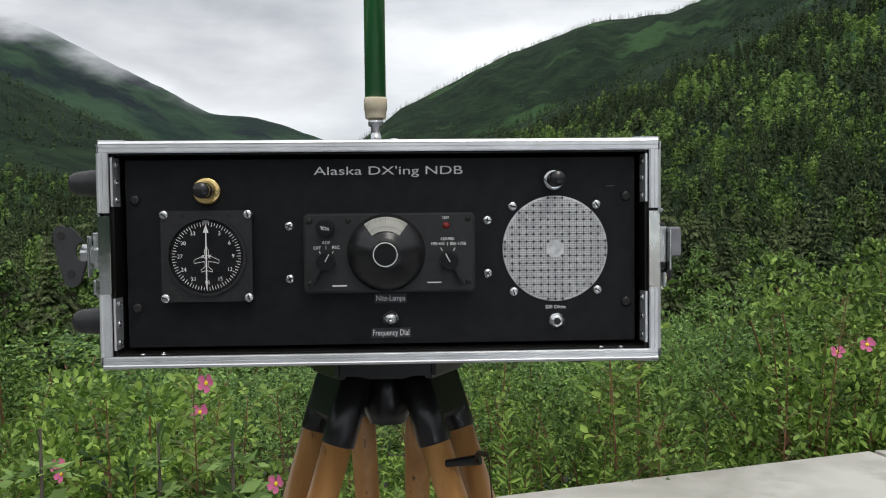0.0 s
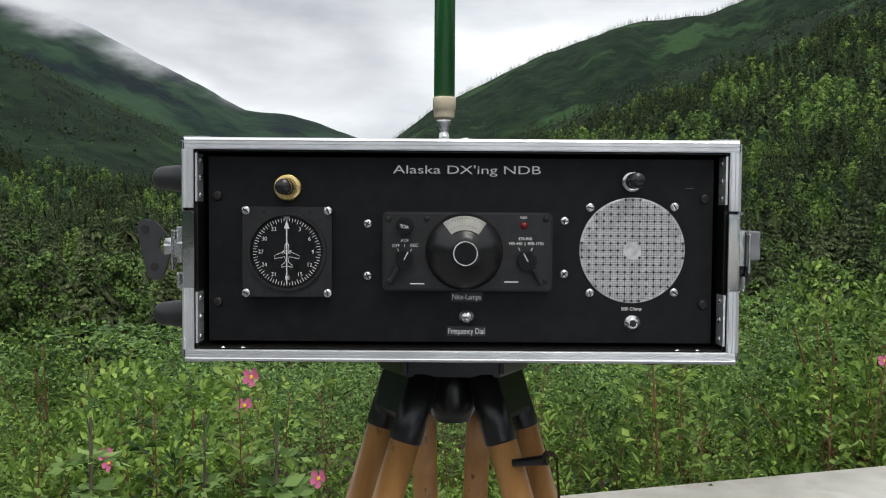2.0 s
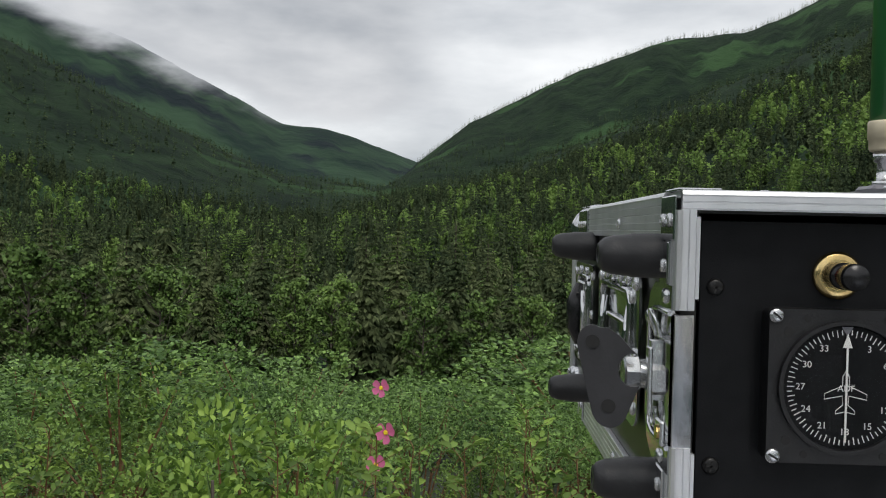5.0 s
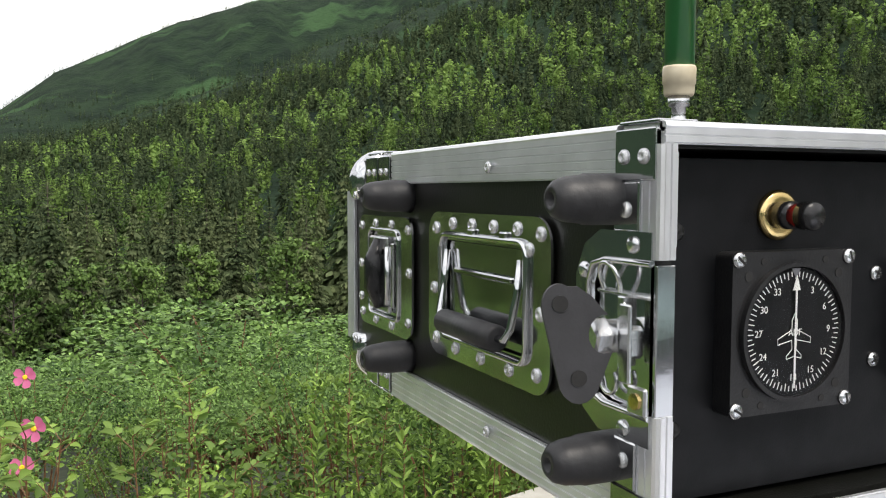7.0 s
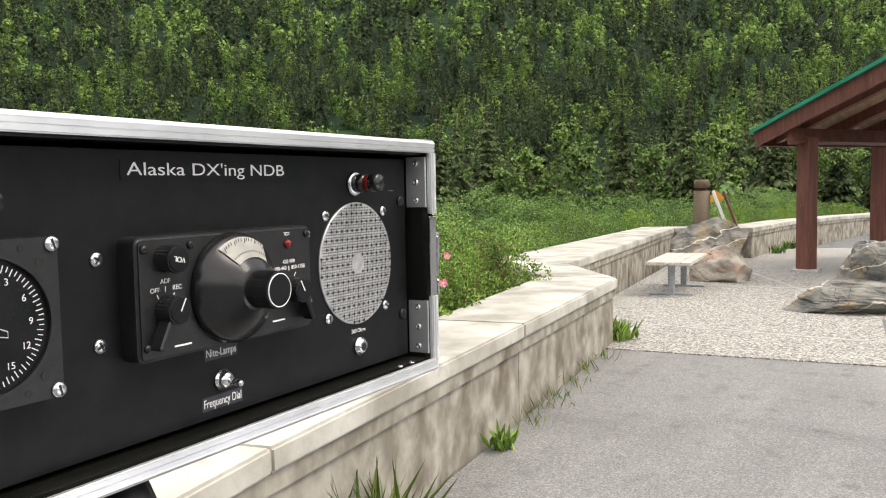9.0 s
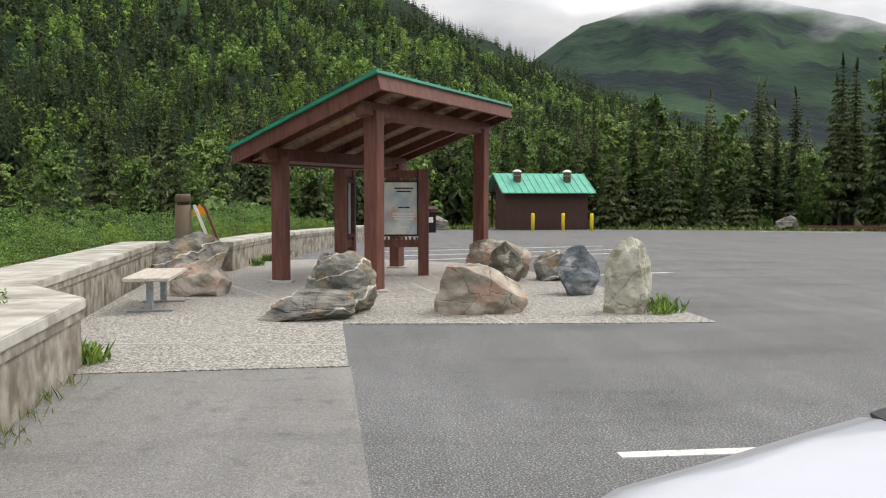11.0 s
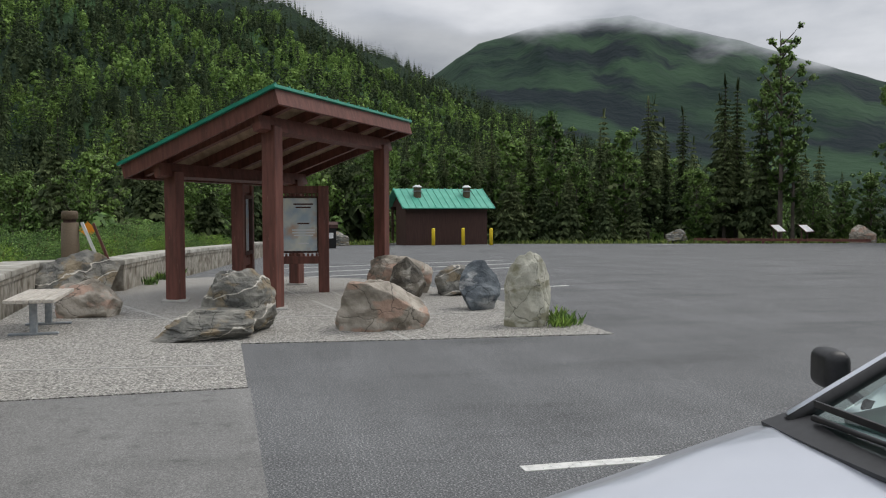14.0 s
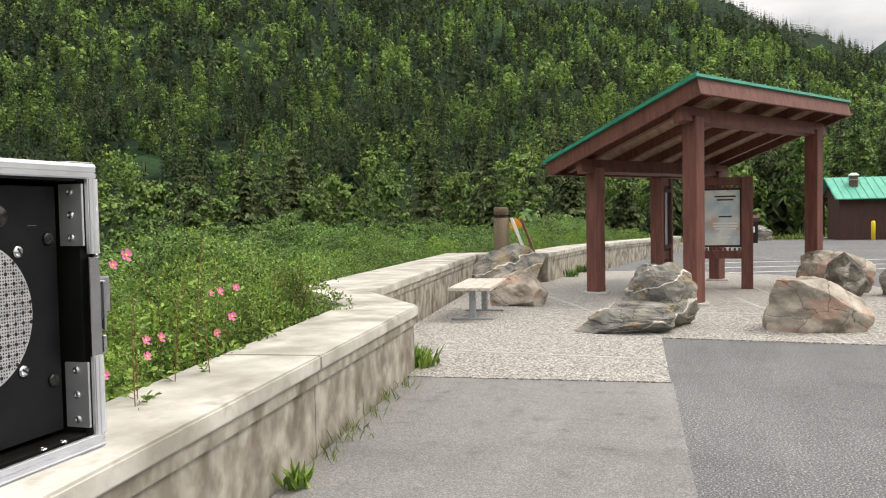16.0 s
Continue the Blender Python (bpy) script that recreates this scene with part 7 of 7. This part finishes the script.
az, r = spots(9000, -33, 125, 660, 1600, 1.2)
P = land_xyz(az, r)
con = mixed(az, r, 1.0) + rng.normal(size=len(az)) * 0.6 > -0.25
scatter("ridge_forest", [conifer(s, 6, 4, 0.17, 1, 0.04, 0.95) for s in (51, 52, 53)], P[con], rng.uniform(9, 17, con.sum()), M_FSPRUCE, "dark trees high on the mountain side", "forest")
az = rng.uniform(-4, 24, 700)
P = land_xyz(az, np.full(700, 2300.0) + rng.uniform(-90, 0, 700))
scatter("ridge_forest", [conifer(s, 5, 4, 0.16) for s in (54, 55)], P, rng.uniform(9, 16, 700), M_FSPRUCE, "dark trees along the skyline", "forest")
az = rng.uniform(78, 106, 500)
P = land_xyz(az, np.full(500, 1150.0) + rng.uniform(-60, 0, 500))
scatter("ridge_forest", [conifer(s, 7, 5, 0.15) for s in (56, 57)], P, rng.uniform(10, 20, 500), M_FSPRUCE, "dark trees along the skyline", "forest")
az, r = spots(640, -33, 125, 58, 155)
k = keep_off(az, r)
az, r = az[k], r[k]
P = land_xyz(az, r)
con = mixed(az, r, 2.0) + rng.normal(size=len(az)) * 0.9 > 0.0
scatter("spruce_wood", M_SPR, P[con], rng.uniform(9, 14, con.sum()), M_SPRUCE, "dark green spruces in the valley wood", "forest")
scatter("birch_wood", M_BIR, P[~con], rng.uniform(5, 8, (~con).sum()), M_BIRCH, "green birches in the valley wood", "forest")
az, r = spots(1000, -33, 130, 36, 130, 1.5)
x, y = r * np.sin(np.radians(az)), r * np.cos(np.radians(az))
k = (keep_off(az, r) | (r < 34)) & ~((y < np.interp(x, (-4, 7, 17, 32, 60), (1.4, 3, 5, 2.4, 1.8)) + 4) & (x < 58))
P = land_xyz(az[k], r[k])
scatter("undergrowth", LOW, P - (0, 0, 0.4), rng.uniform(1.3, 3.4, len(P)), M_BIRCH, "low green thicket on the valley floor", "undergrowth")


# single trees near the car park
def spruce(name, seed, spread, bare):
    root = thing(name, "tall dark green spruce at the edge of the car park", "tree", "spruces")
    bm = bmesh.new()
    tube(bm, [(0, 0, -0.06), (0, 0, 0.5), (0, 0, 0.97)], [0.014, 0.009, 0.002], 7)
    g = np.random.default_rng(seed)
    for k in range(16):
        h, a = bare * 0.5 + 0.04 * k, k * 2.4
        r = spread * (1 - h) * g.uniform(0.4, 0.9)
        tube(bm, [(0, 0, h), (r * math.cos(a), r * math.sin(a), h - 0.35 * r)], [0.0025, 0.0008], 4)
    part("trunk", bm, M_BARK, root)
    v, t = conifer(seed, 34, 8, spread, 12, bare, 0.6)
    mesh_of("crown", v, t, M_SPRUCE, root, crown_normals(v, True, seed, 0.45))
    return root


def cottonwood(name, seed, slim, bare, count, size, label):
    """A forked trunk with steep limbs, each carrying loose clumps of small leaves."""
    root = thing(name, label, "tree", "broadleaf trees")
    g = np.random.default_rng(seed)
    bm = bmesh.new()
    lean = g.normal(size=2) * 0.015
    spine = [Vector((lean[0] * f * 2 + 0.006 * math.sin(7 * f + seed), lean[1] * f * 2, f)) for f in np.linspace(-0.05, 0.97, 9)]
    tube(bm, spine, [0.014, 0.012, 0.0105, 0.009, 0.0075, 0.006, 0.0045, 0.003, 0.001], 7)
    C = []
    n = 30
    for k in range(n):
        h = bare + (0.93 - bare) * k / n
        a = k * 2.4 + g.normal() * 0.4
        w = slim * (0.35 + 0.65 * math.sin(math.pi * min(1, (h - bare) / (1.02 - bare) * 0.85 + 0.15))) * g.uniform(0.45, 1.15)
        f = (h + 0.05) / 1.02 * 8
        b = spine[int(f)].lerp(spine[min(int(f) + 1, 8)], f - int(f))
        rise = w * g.uniform(0.5, 1.3)
        tip = b + Vector((w * math.cos(a), w * math.sin(a), rise))
        tip.z = min(tip.z, 0.985)
        mid = b.lerp(tip, 0.5) + Vector((0, 0, -0.08 * w))
        tube(bm, [b, mid, tip], [0.0042, 0.0026, 0.0008], 5)
        for u in (0.3, 0.55, 0.8, 1.0):
            p = b.lerp(tip, u) + Vector(g.normal(size=3) * 0.16 * w)
            C.append((*p, slim * g.uniform(0.10, 0.26) * (1.15 - 0.3 * u)))
    part("trunk", bm, M_BARK, root)
    C = np.array(C)
    pick = g.choice(len(C), count, p=C[:, 3] ** 2 / (C[:, 3] ** 2).sum())
    d = g.normal(size=(count, 3))
    d /= np.linalg.norm(d, axis=1, keepdims=True)
    p = C[pick, :3] + d * C[pick, 3:4] * g.uniform(0.3, 1.1, (count, 1)) * (1, 1, 0.8)
    v, t = shell(p, d + (0, 0, 0.45) + g.normal(size=(count, 3)) * 0.4, size * np.ones(count), seed)
    mesh_of("crown", v, t, M_BIRCH, root, crown_normals(v, False, seed, 0.5))
    return root


S_TREES = [spruce("spruce_tree", 61, 0.125, 0.16), spruce("spruce_tree", 62, 0.19, 0.03), spruce("spruce_tree", 63, 0.165, 0.05), spruce("spruce_tree", 64, 0.27, 0.0)]
B_TREES = [cottonwood("cottonwood_tree", 65, 0.135, 0.10, 8500, 0.0110, "tall slender green cottonwood with an open crown"), cottonwood("birch_tree", 66, 0.21, 0.12, 6000, 0.019, "bushy light green birch beside the spruces"), cottonwood("cottonwood_tree", 67, 0.105, 0.26, 5600, 0.0110, "tall thin cottonwood with a ragged crown"), cottonwood("birch_tree", 68, 0.25, 0.08, 6000, 0.020, "broad green birch at the wood's edge")]


def plant(tree, az, dist, h, turn=0.0, wide=1.0):
    x, y, z = land_xyz(az, dist)
    ob = copy_thing(tree, Matrix.Identity(4))
    ob.matrix_basis = pose(float(x), float(y), float(z) - 0.1, 0, 0, turn) @ Matrix.Diagonal((h * wide, h * wide, h, 1))


# azimuth, distance, height, kind
SINGLE = ((104.4, 63, 9.4, 0), (107.0, 64, 10.4, 0), (111.6, 63, 9.0, 0), (114.7, 64, 11.2, 0), (115.8, 66, 9.0, 0), (116.9, 64, 10.4, 0), (119.5, 63, 12.3, 0), (120.2, 65, 12.3, 0), (121.7, 62, 10.3, 2), (103.3, 60, 8.2, 2), (110.6, 64, 8.4, 2),
          (105.8, 57, 5.6, 3), (111.9, 57, 4.4, 3), (108.0, 58, 4.6, 3), (109.6, 58, 5.4, 3), (113.9, 58, 4.0, 3), (101.2, 62, 7.5, 2), (98.6, 68, 9, 2), (94, 64, 9.5, 2), (91.0, 60, 6, 3), (88.0, 58, 8, 2), (85.5, 57, 5.5, 3), (130.4, 60, 9, 2), (133.2, 62, 12, 2), (135.5, 60, 17, 0), (137.5, 62, 18, 0),
          (126.3, 66, 5.5, 2), (127.8, 70, 6.0, 2), (129.0, 66, 5.0, 2), (125.2, 70, 5.2, 2),
          (76.7, 50, 9.8, 2), (72.5, 49, 11.2, 2), (68.2, 52, 8.5, 2), (66.0, 55, 9.6, 1), (63.4, 49, 12.2, 1), (60.1, 47, 11.2, 1), (56.9, 46, 11.4, 1), (53.5, 52, 10.5, 2), (79.5, 52, 7.5, 3), (82.0, 54, 7.0, 3), (46, 55, 11, 1), (40, 60, 11, 2), (33, 58, 10.5, 1), (27, 60, 11, 2),
          (-7.8, 47, 11.0, 1), (-5.6, 54, 11.6, 2), (-1.7, 46, 11.0, 1), (0.6, 56, 10.6, 2), (2.2, 47, 8.8, 1), (5.7, 52, 10.2, 2), (7.9, 58, 11, 1), (9.7, 50, 9.6, 2), (11.9, 54, 10.4, 2), (14.3, 48, 9.0, 1), (17.5, 54, 10.2, 2), (21.0, 56, 11.0, 1), (-12.5, 58, 11.2, 2), (-14.7, 50, 10.4, 1), (-18.3, 48, 9.8, 1), (-23.2, 50, 10.4, 1), (-27.5, 56, 12.0, 2), (-30.5, 50, 11.5, 1))
for i, (a, d, h, w) in enumerate(SINGLE):
    plant(S_TREES[w], a, d, h, i * 47.0, 1.08 if i % 2 else 0.94)
BROAD = ((105.7, 61, 8.2, 1), (108.8, 61, 9.4, 1), (113.3, 61, 8.2, 1), (122.9, 61, 15.0, 2), (122.2, 63, 12.0, 0), (123.6, 62, 11.0, 2), (129.4, 59, 10.6, 0), (131.7, 60, 16.6, 0), (130.9, 61, 12.0, 0), (132.6, 62, 15.0, 2), (134.4, 59, 18.5, 0), (135.6, 58, 14, 2), (137.0, 56, 19, 0), (110.3, 60, 6.0, 3), (117.8, 60, 5.4, 3), (124.6, 63, 4.6, 3), (126.4, 60, 4.4, 3), (128.0, 61, 5.0, 3), (102.2, 60, 7, 1), (99.8, 62, 7.5, 1), (96.5, 60, 7, 1), (83.6, 55, 6.5, 3),
         (78.2, 45, 6.4, 3), (74.4, 46, 6.6, 3), (70.0, 43, 7.2, 3), (66.8, 44, 7.4, 1), (64.8, 42, 6.6, 3), (58.4, 42, 7.2, 1), (53.8, 40, 8.2, 3), (50.4, 38, 8.2, 1), (47.5, 42, 8.0, 3), (42, 40, 7.5, 1), (36, 42, 7.6, 3), (30, 44, 7.8, 1), (24, 42, 7.0, 3), (19, 44, 7.6, 1), (12.8, 42, 7.2, 3), (7.2, 44, 7.4, 1), (4.0, 42, 6.8, 3), (0.3, 42, 6.6, 1), (-4.0, 44, 7.0, 3), (-10.2, 42, 7.6, 1), (-12.8, 44, 7.6, 3), (-16.5, 42, 7.0, 1), (-20.8, 44, 8.0, 3), (-25.5, 42, 7.6, 1), (-29.0, 44, 8.6, 3))
for i, (a, d, h, w) in enumerate(BROAD):
    plant(B_TREES[w], a, d, h, i * 61.0)
for ob in S_TREES + B_TREES:
    for o in (*ob.children_recursive, ob):
        bpy.data.objects.remove(o)


# shrubs behind the parapet
def shrub(name, seed, width, height, count, leaf, mat, label, stems=9):
    """Stems that end in rounded clumps of leaves, with dark gaps between the clumps."""
    root = thing(name, label, "shrub", "shrubs behind the parapet")
    g = np.random.default_rng(seed)
    bm = bmesh.new()
    tips = []
    for k in range(stems):
        a, rr = k * 2.4 + g.normal() * 0.2, width * 0.5 * math.sqrt((k + 0.5) / stems)
        top = Vector((rr * math.cos(a), rr * math.sin(a), height * g.uniform(0.78, 1.0) * (1 - 0.5 * (rr / width * 2) ** 2)))
        mid = Vector((top.x * 0.45 + g.normal() * 0.04, top.y * 0.45 + g.normal() * 0.04, top.z * 0.55))
        tube(bm, [(top.x * 0.15, top.y * 0.15, -0.1), mid, top], [0.010, 0.007, 0.002], 5)
        size = width * g.uniform(0.13, 0.2) * (9 / stems) ** 0.35
        tips.append((*top, size))
        for u in (0.35, 0.7):
            p = mid.lerp(top, u)
            tips.append((p.x * 1.1 + g.normal() * width * 0.05, p.y * 1.1 + g.normal() * width * 0.05, p.z, size * 0.9))
    part("stem", bm, M_STEM, root)
    c = np.array(tips)
    pick = g.integers(0, len(c), count)
    d = g.normal(size=(count, 3))
    d /= np.linalg.norm(d, axis=1, keepdims=True)
    d[:, 2] = np.where(g.uniform(0, 1, count) < 0.8, np.abs(d[:, 2]), d[:, 2])
    p = c[pick, :3] + d * c[pick, 3:4] * g.uniform(0.72, 1.08, (count, 1)) * (1, 1, 0.75)
    out = d * 0.9 + g.normal(size=(count, 3)) * 0.45 + (0, 0, 0.05)
    v, t = leaves(p, out, leaf * g.uniform(0.65, 1.3, count), leaf * g.uniform(0.5, 0.75, count), 0.2, seed, leaf < 0.03)
    mesh_of("foliage", v, t, mat, root)
    return root


SHRUBS = [shrub("rose_bush", 71, 0.9, 1.0, 3300, 0.026, M_ROSE, "wild rose bush with fresh green leaves", 13),
          shrub("rose_bush", 72, 0.8, 0.9, 2900, 0.025, M_ROSE, "wild rose bush with fresh green leaves", 12),
          shrub("alder_bush", 73, 1.4, 1.3, 5600, 0.035, M_BUSH, "dense dark green alder bush", 18),
          shrub("alder_bush", 74, 1.6, 1.4, 6200, 0.035, M_BUSH, "dense dark green alder bush", 20),
          shrub("salmonberry_bush", 75, 0.7, 0.7, 2200, 0.027, M_YGREEN, "low bush with yellow-green young leaves", 10)]


def set_shrub(kind, x, y, top, turn, wide=1.0):
    a, d = math.degrees(math.atan2(x, y)), math.hypot(x, y)
    z = float(terrain(a, d))
    h = (0.95, 0.85, 1.25, 1.35, 0.66)[kind]
    ob = copy_thing(SHRUBS[kind], Matrix.Identity(4))
    k = min(max(0.6, (top - z) / h), 1.7)
    ob.matrix_basis = pose(x, y, z - 0.05, 0, 0, turn) @ Matrix.Diagonal((wide * min(k, 1.4), wide * min(k, 1.4), k, 1))


g = np.random.default_rng(99)


def back_of_wall(x):
    return float(np.interp(x, (-5.5, 0.2, 1.6, 6.98, 8.62, 17.0, 17.7, 26.7, 35), (0.60, 1.62, 2.02, 2.76, 4.06, 4.75, 3.3, 2.45, 1.0)))


x = -4.5
while x < 7.2:
    set_shrub((0, 4, 1, 0)[int(g.integers(0, 4))], x, back_of_wall(x) + g.uniform(0.3, 0.5), g.uniform(0.42, 0.88) + (0.28 if x > 1.5 else 0), g.uniform(0, 360), 0.9)
    set_shrub((0, 1, 4)[int(g.integers(0, 3))], x + 0.25, back_of_wall(x) + g.uniform(0.95, 1.4), g.uniform(0.35, 0.95) + (0.40 if x > 1.5 else 0), g.uniform(0, 360))
    x += 0.52
x = -6.0
while x < 11:
    set_shrub((2, 3, 2, 0)[int(g.integers(0, 4))], x, back_of_wall(min(x, 16)) + g.uniform(2.0, 2.9), g.uniform(0.25, 0.95), g.uniform(0, 360), g.uniform(0.8, 1.2))
    set_shrub((2, 3)[int(g.integers(0, 2))], x + 0.5, back_of_wall(min(x, 16)) + g.uniform(3.8, 5.2), g.uniform(-0.1, 0.8), g.uniform(0, 360), g.uniform(1.0, 1.5))
    x += 0.95
x = 8.8
while x < 34:
    set_shrub((0, 2, 3, 4)[int(g.integers(0, 4))], x, back_of_wall(x) + g.uniform(0.6, 0.9), g.uniform(0.75, 1.2) + lot_z(x), g.uniform(0, 360), 1.0)
    set_shrub((2, 3)[int(g.integers(0, 2))], x + 0.4, back_of_wall(x) + g.uniform(2.0, 3.2), g.uniform(0.7, 1.45), g.uniform(0, 360), 1.3)
    x += 0.85
for _ in range(70):
    a, d = g.uniform(-36, 62), g.uniform(9, 34)
    set_shrub((2, 3)[int(g.integers(0, 2))], d * math.sin(radians(a)), d * math.cos(radians(a)), 1.45 - d * math.tan(radians(g.uniform(5.6, 9.5))), g.uniform(0, 360), g.uniform(1.6, 2.6))
for ob in SHRUBS:
    for o in (*ob.children_recursive, ob):
        bpy.data.objects.remove(o)
